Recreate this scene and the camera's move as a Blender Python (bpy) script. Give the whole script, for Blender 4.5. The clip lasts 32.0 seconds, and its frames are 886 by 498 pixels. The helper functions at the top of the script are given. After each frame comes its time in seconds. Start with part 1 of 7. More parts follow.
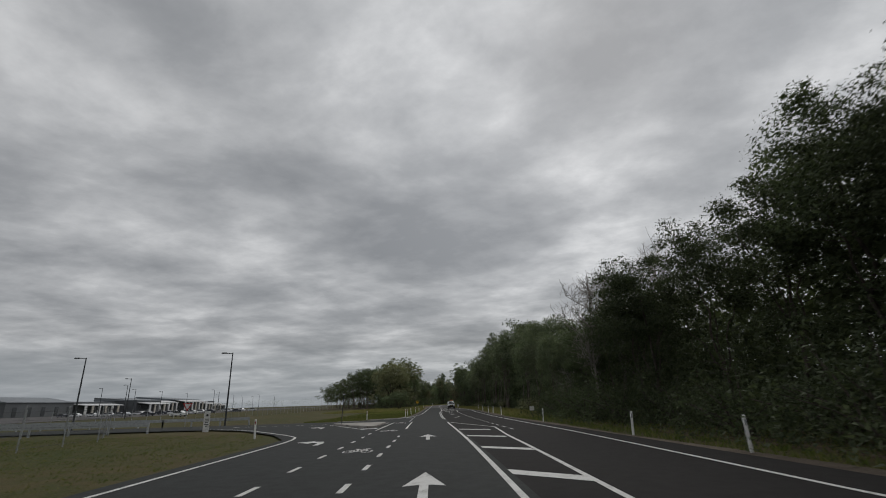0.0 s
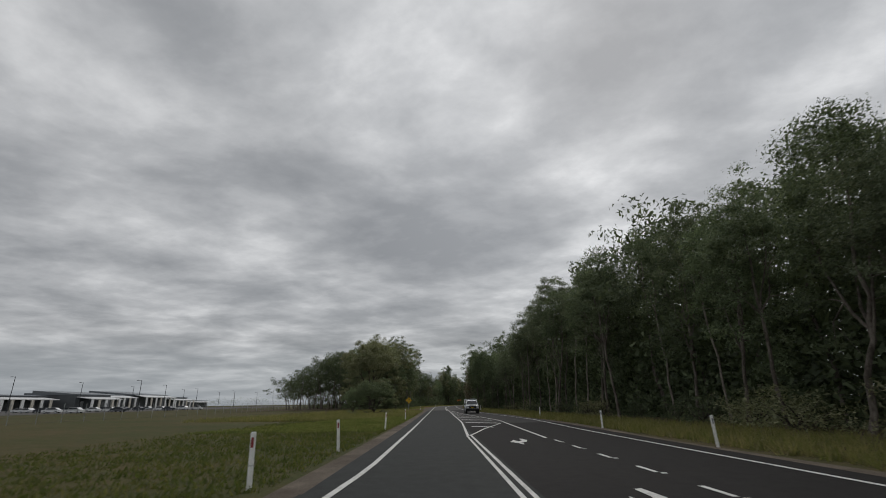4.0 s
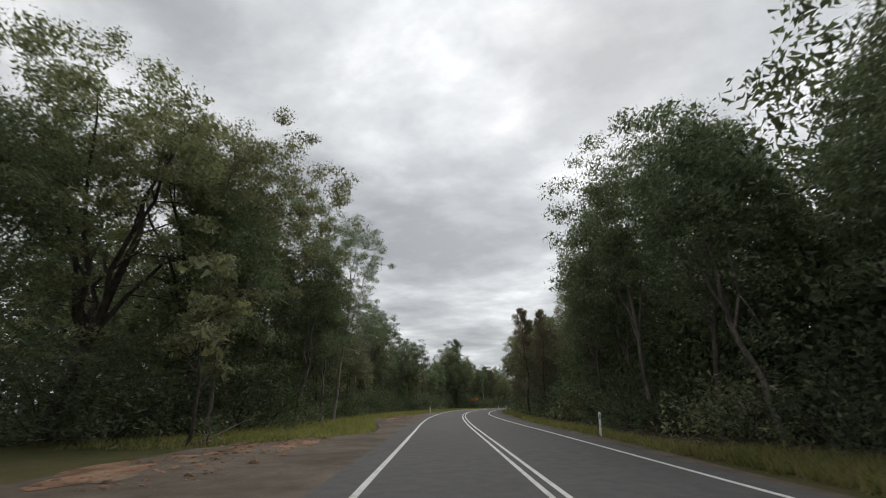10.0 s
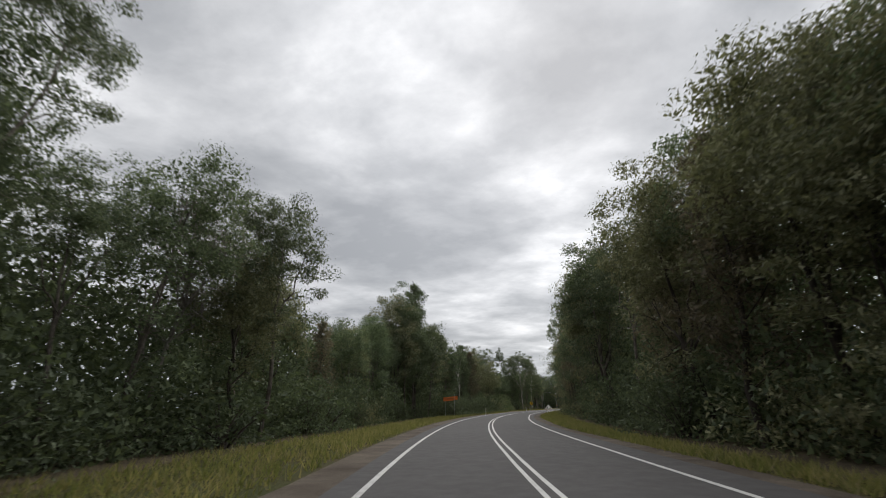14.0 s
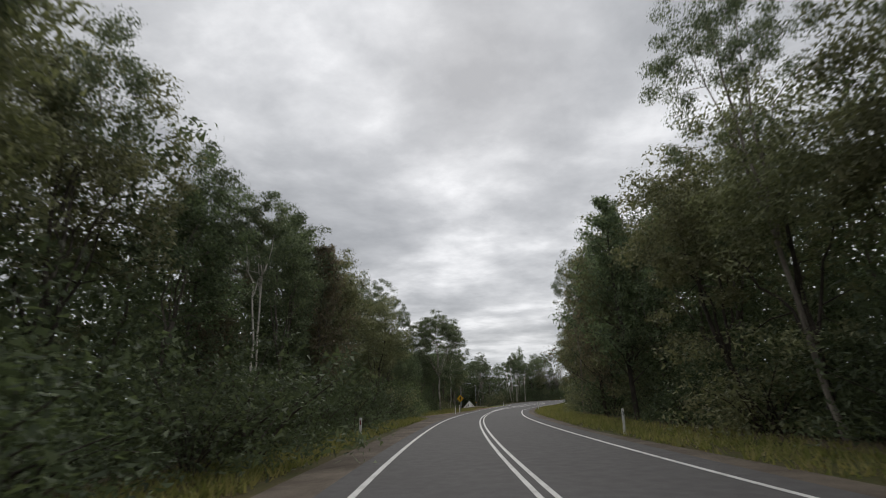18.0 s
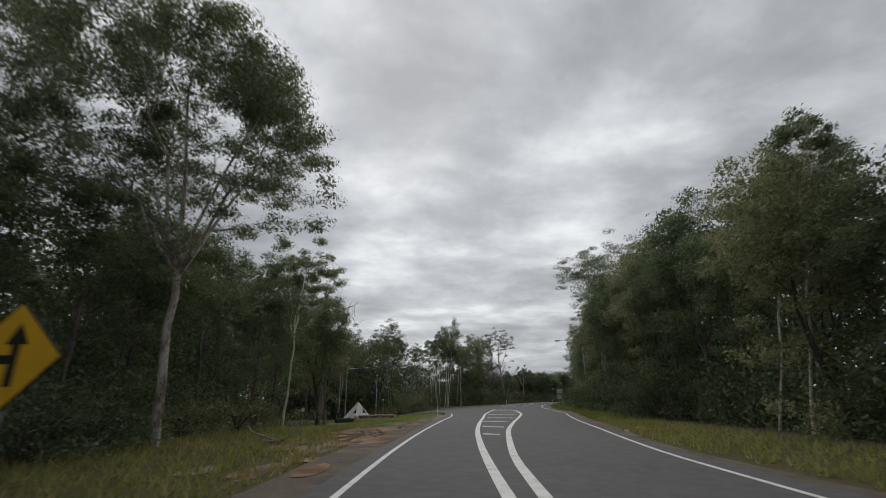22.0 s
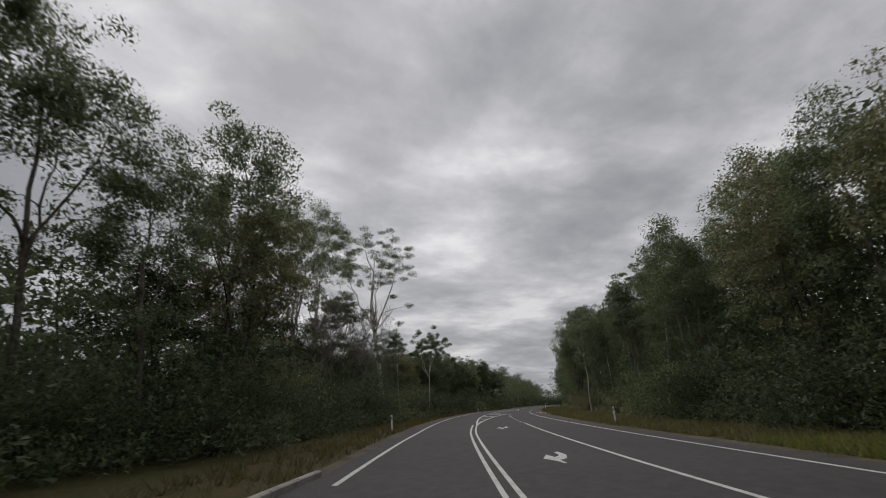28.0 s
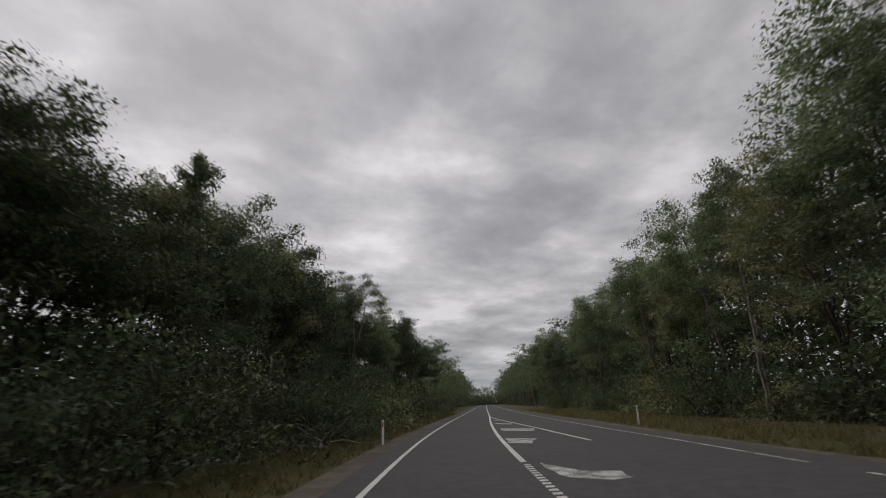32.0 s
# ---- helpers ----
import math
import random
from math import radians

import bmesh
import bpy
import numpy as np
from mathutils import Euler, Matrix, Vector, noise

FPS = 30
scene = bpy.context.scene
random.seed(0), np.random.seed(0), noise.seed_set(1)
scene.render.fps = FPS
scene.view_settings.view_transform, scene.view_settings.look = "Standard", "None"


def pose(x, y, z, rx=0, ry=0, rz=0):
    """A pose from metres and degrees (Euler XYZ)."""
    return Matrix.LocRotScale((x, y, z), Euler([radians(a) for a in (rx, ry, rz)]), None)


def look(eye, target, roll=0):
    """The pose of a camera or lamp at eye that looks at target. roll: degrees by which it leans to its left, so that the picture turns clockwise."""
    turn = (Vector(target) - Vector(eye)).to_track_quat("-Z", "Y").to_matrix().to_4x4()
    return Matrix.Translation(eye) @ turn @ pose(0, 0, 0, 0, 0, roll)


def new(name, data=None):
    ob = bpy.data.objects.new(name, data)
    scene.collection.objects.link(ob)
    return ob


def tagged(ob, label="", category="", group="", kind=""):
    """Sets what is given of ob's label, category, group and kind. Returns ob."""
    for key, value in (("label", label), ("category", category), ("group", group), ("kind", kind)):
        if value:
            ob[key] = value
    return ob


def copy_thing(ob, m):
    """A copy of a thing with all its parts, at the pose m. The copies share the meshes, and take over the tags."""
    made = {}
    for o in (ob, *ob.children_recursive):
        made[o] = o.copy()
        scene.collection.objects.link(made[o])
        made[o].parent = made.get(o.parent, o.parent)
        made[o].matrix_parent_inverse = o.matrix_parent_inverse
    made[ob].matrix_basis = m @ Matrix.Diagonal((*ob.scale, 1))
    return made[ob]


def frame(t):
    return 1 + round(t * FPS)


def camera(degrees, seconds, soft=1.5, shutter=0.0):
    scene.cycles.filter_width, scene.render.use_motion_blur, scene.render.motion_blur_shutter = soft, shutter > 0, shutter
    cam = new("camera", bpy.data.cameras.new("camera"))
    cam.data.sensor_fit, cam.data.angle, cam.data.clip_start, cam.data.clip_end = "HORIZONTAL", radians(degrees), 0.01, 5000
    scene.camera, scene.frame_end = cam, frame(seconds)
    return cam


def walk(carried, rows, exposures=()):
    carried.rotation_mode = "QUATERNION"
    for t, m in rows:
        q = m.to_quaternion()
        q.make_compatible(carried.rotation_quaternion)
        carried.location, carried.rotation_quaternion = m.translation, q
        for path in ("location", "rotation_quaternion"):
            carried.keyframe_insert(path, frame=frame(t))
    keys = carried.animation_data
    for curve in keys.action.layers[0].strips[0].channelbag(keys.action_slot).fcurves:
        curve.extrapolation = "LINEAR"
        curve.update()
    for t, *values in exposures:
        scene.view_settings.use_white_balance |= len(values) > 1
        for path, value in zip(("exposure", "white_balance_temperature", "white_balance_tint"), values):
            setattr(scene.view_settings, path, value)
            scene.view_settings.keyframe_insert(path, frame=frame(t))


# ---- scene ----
cam = camera(87.14, 32.0, 0.95, 0.15)
PATH = [
    (0.0, pose(0.000, 0.000, 1.400, 108.152, 1.585, -0.072)),
    (0.5, pose(-0.117, 7.942, 1.355, 108.003, 1.574, -0.077)),
    (1.0, pose(-0.281, 15.865, 1.309, 108.131, 1.428, -0.034)),
    (1.5, pose(-0.465, 23.739, 1.259, 108.127, 1.395, 0.010)),
    (2.0, pose(-0.690, 31.605, 1.208, 108.067, 1.291, 0.018)),
    (2.5, pose(-0.987, 39.464, 1.155, 108.021, 1.345, 0.234)),
    (3.0, pose(-1.246, 47.377, 1.106, 108.095, 1.111, 0.256)),
    (3.5, pose(-1.427, 55.364, 1.067, 108.255, 1.020, 0.210)),
    (4.0, pose(-1.556, 63.431, 1.039, 108.260, 0.702, 0.138)),
    (4.5, pose(-1.655, 71.580, 1.020, 108.295, 0.422, 0.041)),
    (5.0, pose(-1.740, 79.809, 1.007, 108.345, 0.166, -0.063)),
    (5.5, pose(-1.822, 88.117, 0.996, 108.429, -0.082, -0.154)),
    (6.0, pose(-1.915, 96.502, 0.984, 108.347, -0.037, -0.200)),
    (6.5, pose(-2.031, 104.954, 0.968, 108.374, -0.010, -0.179)),
    (7.0, pose(-2.180, 113.475, 0.950, 108.238, 0.126, 0.058)),
    (7.5, pose(-2.283, 122.028, 0.931, 108.237, 0.321, 0.264)),
    (8.0, pose(-2.355, 130.620, 0.912, 108.143, 0.446, 0.259)),
    (8.5, pose(-2.461, 139.258, 0.905, 108.207, 0.321, 0.417)),
    (9.0, pose(-2.598, 147.907, 0.908, 108.295, 0.343, 0.493)),
    (9.5, pose(-2.728, 156.513, 0.921, 108.306, 0.134, 0.368)),
    (10.0, pose(-2.811, 165.012, 0.944, 108.419, 0.319, 0.075)),
    (10.5, pose(-2.855, 173.359, 0.977, 108.451, 0.360, -0.450)),
    (11.0, pose(-2.901, 181.557, 1.019, 108.555, 0.089, -0.707)),
    (11.5, pose(-2.931, 189.626, 1.065, 108.704, 0.215, -0.881)),
    (12.0, pose(-2.904, 197.643, 1.110, 108.677, 0.166, -1.365)),
    (12.5, pose(-2.756, 205.663, 1.150, 108.626, 0.347, -2.241)),
    (13.0, pose(-2.469, 213.721, 1.183, 108.574, 0.508, -3.229)),
    (13.5, pose(-2.035, 221.824, 1.211, 108.578, 0.553, -4.139)),
    (14.0, pose(-1.434, 229.975, 1.233, 108.571, 0.907, -5.182)),
    (14.5, pose(-0.640, 238.169, 1.246, 108.534, 0.928, -6.676)),
    (15.0, pose(0.364, 246.403, 1.249, 108.419, 0.891, -8.233)),
    (15.5, pose(1.593, 254.676, 1.243, 108.339, 0.903, -9.822)),
    (16.0, pose(3.050, 262.988, 1.229, 108.272, 0.964, -11.422)),
    (16.5, pose(4.733, 271.339, 1.209, 108.198, 1.077, -13.009)),
    (17.0, pose(6.641, 279.728, 1.185, 108.209, 1.302, -14.519)),
    (17.5, pose(8.806, 288.146, 1.162, 108.276, 1.777, -16.190)),
    (18.0, pose(11.228, 296.567, 1.138, 108.079, 1.948, -17.557)),
    (18.5, pose(13.913, 304.954, 1.112, 107.908, 1.812, -19.022)),
    (19.0, pose(16.833, 313.296, 1.094, 107.928, 1.772, -20.541)),
    (19.5, pose(19.950, 321.571, 1.073, 107.905, 1.453, -21.978)),
    (20.0, pose(23.237, 329.747, 1.048, 107.916, 0.977, -23.133)),
    (20.5, pose(26.683, 337.778, 1.020, 107.977, 0.616, -24.126)),
    (21.0, pose(30.292, 345.615, 0.989, 108.058, 0.360, -25.199)),
    (21.5, pose(34.058, 353.214, 0.957, 108.085, 0.530, -26.747)),
    (22.0, pose(37.887, 360.641, 0.943, 108.098, 0.512, -28.226)),
    (22.5, pose(41.810, 367.919, 0.941, 108.452, 0.390, -29.500)),
    (23.0, pose(45.947, 375.118, 0.946, 108.379, 0.396, -30.834)),
    (23.5, pose(50.300, 382.247, 0.954, 108.485, 0.422, -32.085)),
    (24.0, pose(54.853, 389.312, 0.972, 108.477, 0.612, -33.571)),
    (24.5, pose(59.545, 396.274, 1.000, 108.701, 0.971, -34.958)),
    (25.0, pose(64.351, 403.160, 1.038, 108.688, 1.140, -35.997)),
    (25.5, pose(69.268, 409.983, 1.082, 108.690, 1.371, -36.863)),
    (26.0, pose(74.307, 416.745, 1.130, 108.674, 1.676, -37.716)),
    (26.5, pose(79.494, 423.437, 1.181, 108.599, 2.073, -38.707)),
    (27.0, pose(84.860, 430.052, 1.236, 109.062, 2.057, -40.017)),
    (27.5, pose(90.420, 436.602, 1.289, 108.786, 2.081, -41.308)),
    (28.0, pose(96.209, 443.129, 1.337, 108.785, 1.905, -42.689)),
    (28.5, pose(102.209, 449.657, 1.378, 108.679, 2.031, -43.440)),
    (29.0, pose(108.450, 456.195, 1.419, 108.554, 2.249, -44.267)),
    (29.5, pose(114.908, 462.713, 1.467, 108.731, 2.603, -45.288)),
    (30.0, pose(121.604, 469.171, 1.518, 108.638, 2.853, -46.799)),
    (30.5, pose(128.519, 475.504, 1.567, 108.573, 2.931, -48.785)),
    (31.0, pose(135.690, 481.703, 1.615, 108.307, 2.732, -50.514)),
    (31.5, pose(143.046, 487.748, 1.661, 108.532, 2.531, -51.489)),
    (32.0, pose(150.569, 493.630, 1.702, 108.496, 2.468, -52.407)),
]
walk(cam, PATH, [(0, -0.27, 6500, 10), (4, -0.15, 6500, 10), (7, -0.05, 6500, 10), (9, 0.16, 6500, 9), (10.5, 0.52, 6500, 10), (12, 0.6, 6500, 11), (14, 0.37, 6500, 11), (17, 0.17, 6500, 11), (20, 0.12, 6450, 11), (24, -0.03, 6400, 9), (27, -0.12, 6500, 12), (29, -0.12, 6600, 14), (30, -0.16, 6620, 14), (32, -0.14, 6650, 15)])

# World, sun and exposure: an even overcast with a brighter patch high ahead.
def nd(tree, kind, **vals):
    n = tree.nodes.new(kind)
    for k, val in vals.items():
        if k in n.inputs:
            n.inputs[k].default_value = val
    return n


def ramp(tree, stops, src=None):
    r = tree.nodes.new("ShaderNodeValToRGB")
    e = r.color_ramp.elements
    e[0].position, e[0].color = stops[0][0], (*stops[0][1], 1)
    e[1].position, e[1].color = stops[-1][0], (*stops[-1][1], 1)
    for p, c in stops[1:-1]:
        q = e.new(p)
        q.color = (*c, 1)
    if src is not None:
        tree.links.new(src, r.inputs["Fac"])
    return r


def math_node(tree, op, a, b=None):
    m = tree.nodes.new("ShaderNodeMath")
    m.operation = op
    for i, val in enumerate((a, b)):
        if val is None:
            continue
        if isinstance(val, (int, float)):
            m.inputs[i].default_value = val
        else:
            tree.links.new(val, m.inputs[i])
    return m.outputs[0]


def mix_col(tree, fac, a, b, blend="MIX"):
    m = tree.nodes.new("ShaderNodeMix")
    m.data_type, m.blend_type = "RGBA", blend
    for i, val in ((0, fac), (6, a), (7, b)):
        if isinstance(val, (int, float)):
            m.inputs[i].default_value = val
        elif isinstance(val, tuple):
            m.inputs[i].default_value = (*val, 1)
        else:
            tree.links.new(val, m.inputs[i])
    return m.outputs[2]


SUN_YAW, SUN_EL = radians(-24), radians(41)
SUN_DIR = Vector((-math.sin(SUN_YAW) * math.cos(SUN_EL), math.cos(SUN_YAW) * math.cos(SUN_EL), math.sin(SUN_EL)))


def build_world():
    w = bpy.data.worlds.new("overcast_sky")
    scene.world = w
    w.use_nodes = True
    t = w.node_tree
    bg = t.nodes["Background"]
    tc = t.nodes.new("ShaderNodeTexCoord")
    sep = t.nodes.new("ShaderNodeSeparateXYZ")
    t.links.new(tc.outputs["Generated"], sep.inputs[0])
    x, y, z = sep.outputs
    # the cloud deck as a level sheet, so that its lumps draw together towards the horizon
    zc = math_node(t, "ADD", math_node(t, "MAXIMUM", z, 0.0), 0.115)
    cmb = t.nodes.new("ShaderNodeCombineXYZ")
    t.links.new(math_node(t, "DIVIDE", x, zc), cmb.inputs[0])
    t.links.new(math_node(t, "DIVIDE", y, zc), cmb.inputs[1])
    mp = t.nodes.new("ShaderNodeMapping")
    mp.inputs["Location"].default_value = (3.1, 0.7, 0)
    mp.inputs["Rotation"].default_value = (0, 0, radians(28))
    mp.inputs["Scale"].default_value = (1.0, 1.12, 1)
    t.links.new(cmb.outputs[0], mp.inputs[0])
    lumps = nd(t, "ShaderNodeTexNoise", Scale=1.3, Detail=7.0, Roughness=0.55, Distortion=0.15)
    broad = nd(t, "ShaderNodeTexNoise", Scale=0.5, Detail=2.0, Roughness=0.5, Distortion=0.3)
    wisps = nd(t, "ShaderNodeTexNoise", Scale=3.6, Detail=6.0, Roughness=0.6, Distortion=0.2)
    for n in (lumps, broad, wisps):
        t.links.new(mp.outputs[0], n.inputs["Vector"])
    f = math_node(t, "ADD", math_node(t, "MULTIPLY", lumps.outputs["Fac"], 0.56), math_node(t, "MULTIPLY", broad.outputs["Fac"], 0.30))
    f = math_node(t, "ADD", f, math_node(t, "MULTIPLY", wisps.outputs["Fac"], 0.14))
    cloud = ramp(t, [(0.38, (0.285, 0.296, 0.31)), (0.46, (0.38, 0.391, 0.404)), (0.53, (0.52, 0.53, 0.541)), (0.60, (0.72, 0.728, 0.735))], f)
    # brighter where the sun stands behind the cloud
    dot = t.nodes.new("ShaderNodeVectorMath")
    dot.operation = "DOT_PRODUCT"
    t.links.new(tc.outputs["Generated"], dot.inputs[0])
    dot.inputs[1].default_value = SUN_DIR
    glow = ramp(t, [(0.3, (0.93, 0.93, 0.935)), (0.8, (1.04, 1.04, 1.04)), (1.0, (1.42, 1.42, 1.42))], dot.outputs["Value"])
    c = mix_col(t, 1.0, cloud.outputs[0], glow.outputs[0], "MULTIPLY")
    # a thin bluish grey band low down
    low = ramp(t, [(0.0, (0.85, 0.85, 0.85)), (0.03, (0.6, 0.6, 0.6)), (0.12, (0, 0, 0))], z)
    c = mix_col(t, low.outputs[0], c, (0.33, 0.37, 0.41))
    below = ramp(t, [(0.0, (1, 1, 1)), (0.02, (0, 0, 0))], math_node(t, "MULTIPLY", z, -1.0))
    c = mix_col(t, below.outputs[0], (0.05, 0.055, 0.045), c)
    sky = t.nodes.new("ShaderNodeTexSky")
    sky.sky_type = "NISHITA"
    sky.sun_disc = False
    sky.sun_elevation, sky.sun_rotation = SUN_EL, -SUN_YAW
    sk = mix_col(t, 1.0, sky.outputs[0], (0.07, 0.07, 0.07), "MULTIPLY")
    c = mix_col(t, 0.06, c, sk)
    t.links.new(c, bg.inputs["Color"])
    bg.inputs["Strength"].default_value = 1.0


build_world()
sun_data = bpy.data.lights.new("sun", "SUN")
sun_data.energy, sun_data.angle, sun_data.color = 1.25, radians(50), (1.0, 0.97, 0.92)
sun = new("sun", sun_data)
sun.matrix_world = look(SUN_DIR * 50, (0, 0, 0))


# ---- materials ----
def material(name, rough=0.8, spec=0.3, metal=0.0):
    m = bpy.data.materials.new(name)
    m.use_nodes = True
    b = m.node_tree.nodes["Principled BSDF"]
    b.inputs["Roughness"].default_value = rough
    b.inputs["Specular IOR Level"].default_value = spec
    b.inputs["Metallic"].default_value = metal
    return m, m.node_tree, b


def coords(t, scale=(1, 1, 1), obj=False):
    mp = t.nodes.new("ShaderNodeMapping")
    mp.inputs["Scale"].default_value = scale
    if obj:
        tc = t.nodes.new("ShaderNodeTexCoord")
        t.links.new(tc.outputs["Object"], mp.inputs[0])
    else:
        g = t.nodes.new("ShaderNodeNewGeometry")
        t.links.new(g.outputs["Position"], mp.inputs[0])
    return mp.outputs[0]


def noise_fac(t, vec, scale, detail=4.0, rough=0.55):
    n = nd(t, "ShaderNodeTexNoise", Scale=scale, Detail=detail, Roughness=rough)
    t.links.new(vec, n.inputs["Vector"])
    return n.outputs["Fac"]


def bump(t, b, height, strength=0.3, dist=0.01):
    n = t.nodes.new("ShaderNodeBump")
    n.inputs["Strength"].default_value, n.inputs["Distance"].default_value = strength, dist
    t.links.new(height, n.inputs["Height"])
    t.links.new(n.outputs[0], b.inputs["Normal"])


def plain(name, col, rough=0.6, spec=0.3, metal=0.0, vary=0.18, scale=6.0):
    """Painted or raw stuff of one colour, with two scales of grime."""
    m, t, b = material(name, rough, spec, metal)
    v = coords(t, obj=True)
    dark = tuple(c * (1 - vary) for c in col)
    light = tuple(min(1, c * (1 + vary * 0.5)) for c in col)
    big = ramp(t, [(0.35, dark), (0.65, light)], noise_fac(t, v, scale, 5.0))
    fine = ramp(t, [(0.3, (0.9, 0.9, 0.9)), (0.7, (1, 1, 1))], noise_fac(t, v, scale * 9, 2.0))
    t.links.new(mix_col(t, 1.0, big.outputs[0], fine.outputs[0], "MULTIPLY"), b.inputs["Base Color"])
    return m


def asphalt(name, col, patch, spec=0.22):
    m, t, b = material(name, 0.88, spec)
    v = coords(t)
    chip = noise_fac(t, v, 60.0, 3.0)
    mid = noise_fac(t, v, 3.0, 5.0)
    big = noise_fac(t, coords(t, (0.25, 0.09, 1)), 1.0, 4.0)
    a = ramp(t, [(0.3, tuple(c * 0.72 for c in col)), (0.7, tuple(c * 1.2 for c in col))], chip)
    p = ramp(t, [(0.38, (0, 0, 0)), (0.66, (1, 1, 1))], big)
    c1 = mix_col(t, 0.45, a.outputs[0], mix_col(t, p.outputs[0], a.outputs[0], patch))
    st = ramp(t, [(0.35, (0.82, 0.82, 0.82)), (0.65, (1.05, 1.05, 1.05))], mid)
    t.links.new(mix_col(t, 1.0, c1, st.outputs[0], "MULTIPLY"), b.inputs["Base Color"])
    bump(t, b, chip, 0.35, 0.006)
    return m


def ground_mat(name, cols, fine_scale=14.0, big_scale=0.16, bumpy=0.04):
    m, t, b = material(name, 0.95, 0.1)
    v = coords(t)
    big = noise_fac(t, v, big_scale, 6.0, 0.6)
    fine = noise_fac(t, v, fine_scale, 4.0, 0.65)
    mid = noise_fac(t, v, 1.3, 5.0, 0.6)
    f = math_node(t, "ADD", math_node(t, "MULTIPLY", big, 0.55), math_node(t, "MULTIPLY", mid, 0.45))
    n = len(cols)
    r = ramp(t, [(0.34 + 0.32 * i / (n - 1), c) for i, c in enumerate(cols)], f)
    g = ramp(t, [(0.28, (0.55, 0.55, 0.55)), (0.72, (1.25, 1.25, 1.25))], fine)
    t.links.new(mix_col(t, 1.0, r.outputs[0], g.outputs[0], "MULTIPLY"), b.inputs["Base Color"])
    bump(t, b, fine, 0.8, bumpy)
    return m


def paint_mat(name, wear):
    """Road paint: off-white, worn through to the asphalt in patches."""
    m, t, b = material(name, 0.7, 0.3)
    v = coords(t)
    f = math_node(t, "ADD", math_node(t, "MULTIPLY", noise_fac(t, v, 2.2, 6.0, 0.7), 0.6), math_node(t, "MULTIPLY", noise_fac(t, v, 25.0, 3.0), 0.4))
    r = ramp(t, [(wear - 0.05, (0.11, 0.11, 0.105)), (wear + 0.03, (0.42, 0.42, 0.40)), (wear + 0.16, (0.62, 0.62, 0.60))], f)
    t.links.new(r.outputs[0], b.inputs["Base Color"])
    return m


def leaf_mat(name, cols, through_light=0.32):
    """Leaves: colour varies leaf by leaf, bough by bough and tree by tree; a little light comes through."""
    m, t, b = material(name, 0.6, 0.15)
    g = t.nodes.new("ShaderNodeNewGeometry")
    oi = t.nodes.new("ShaderNodeObjectInfo")
    v = coords(t, obj=True)
    bough = noise_fac(t, v, 0.45, 3.0)
    f = math_node(t, "ADD", math_node(t, "MULTIPLY", g.outputs["Random Per Island"], 0.42), math_node(t, "MULTIPLY", bough, 0.58))
    r = ramp(t, [(0.22 + 0.56 * i / (len(cols) - 1), c) for i, c in enumerate(cols)], f)
    tone = ramp(t, [(0.0, (0.82, 0.82, 0.76)), (0.5, (1.0, 0.98, 0.92)), (1.0, (1.13, 1.17, 1.06))], oi.outputs["Random"])
    c = mix_col(t, 1.0, r.outputs[0], tone.outputs[0], "MULTIPLY")
    t.links.new(c, b.inputs["Base Color"])
    tr = t.nodes.new("ShaderNodeBsdfTranslucent")
    t.links.new(mix_col(t, 1.0, c, (1.05, 1.1, 0.75), "MULTIPLY"), tr.inputs["Color"])
    mx = t.nodes.new("ShaderNodeMixShader")
    mx.inputs[0].default_value = through_light
    t.links.new(b.outputs[0], mx.inputs[1])
    t.links.new(tr.outputs[0], mx.inputs[2])
    t.links.new(mx.outputs[0], t.nodes["Material Output"].inputs["Surface"])
    return m


def bark_mat(name, pale, dark, lo=0.42, hi=0.6):
    m, t, b = material(name, 0.85, 0.2)
    v = coords(t, (1, 1, 0.35), obj=True)
    f = math_node(t, "ADD", math_node(t, "MULTIPLY", noise_fac(t, v, 1.6, 5.0, 0.65), 0.65), math_node(t, "MULTIPLY", noise_fac(t, v, 12.0, 3.0), 0.35))
    r = ramp(t, [(lo, dark), (hi, pale)], f)
    t.links.new(r.outputs[0], b.inputs["Base Color"])
    bump(t, b, f, 0.5, 0.03)
    return m


ASPH_GREY = asphalt("asphalt_grey", (0.038, 0.041, 0.0403), (0.034, 0.0365, 0.035), 0.12)
ASPH_DARK = asphalt("asphalt_dark", (0.0225, 0.0212, 0.0208), (0.027, 0.0245, 0.0236), 0.08)
ASPH_MID = asphalt("asphalt_mid", (0.036, 0.0345, 0.034), (0.041, 0.038, 0.037), 0.18)
ASPH_LATE = asphalt("asphalt_late", (0.080, 0.077, 0.077), (0.058, 0.055, 0.055), 0.2)
ASPH_OLD = asphalt("asphalt_old", (0.098, 0.094, 0.094), (0.074, 0.070, 0.070), 0.25)
GRAVEL = ground_mat("gravel", [(0.085, 0.069, 0.055), (0.135, 0.112, 0.09), (0.20, 0.168, 0.135)], 40.0, 0.3, 0.02)
DIRT = ground_mat("dirt", [(0.13, 0.10, 0.075), (0.21, 0.165, 0.125), (0.30, 0.22, 0.155)], 22.0, 0.35, 0.03)
RED_DIRT = ground_mat("red_dirt", [(0.085, 0.062, 0.045), (0.19, 0.115, 0.075), (0.31, 0.19, 0.125), (0.36, 0.27, 0.19)], 20.0, 0.7, 0.05)
GRASS_GROUND = ground_mat("grass_ground", [(0.052, 0.066, 0.021), (0.073, 0.075, 0.029), (0.096, 0.081, 0.038), (0.115, 0.086, 0.045)], 16.0, 0.07)
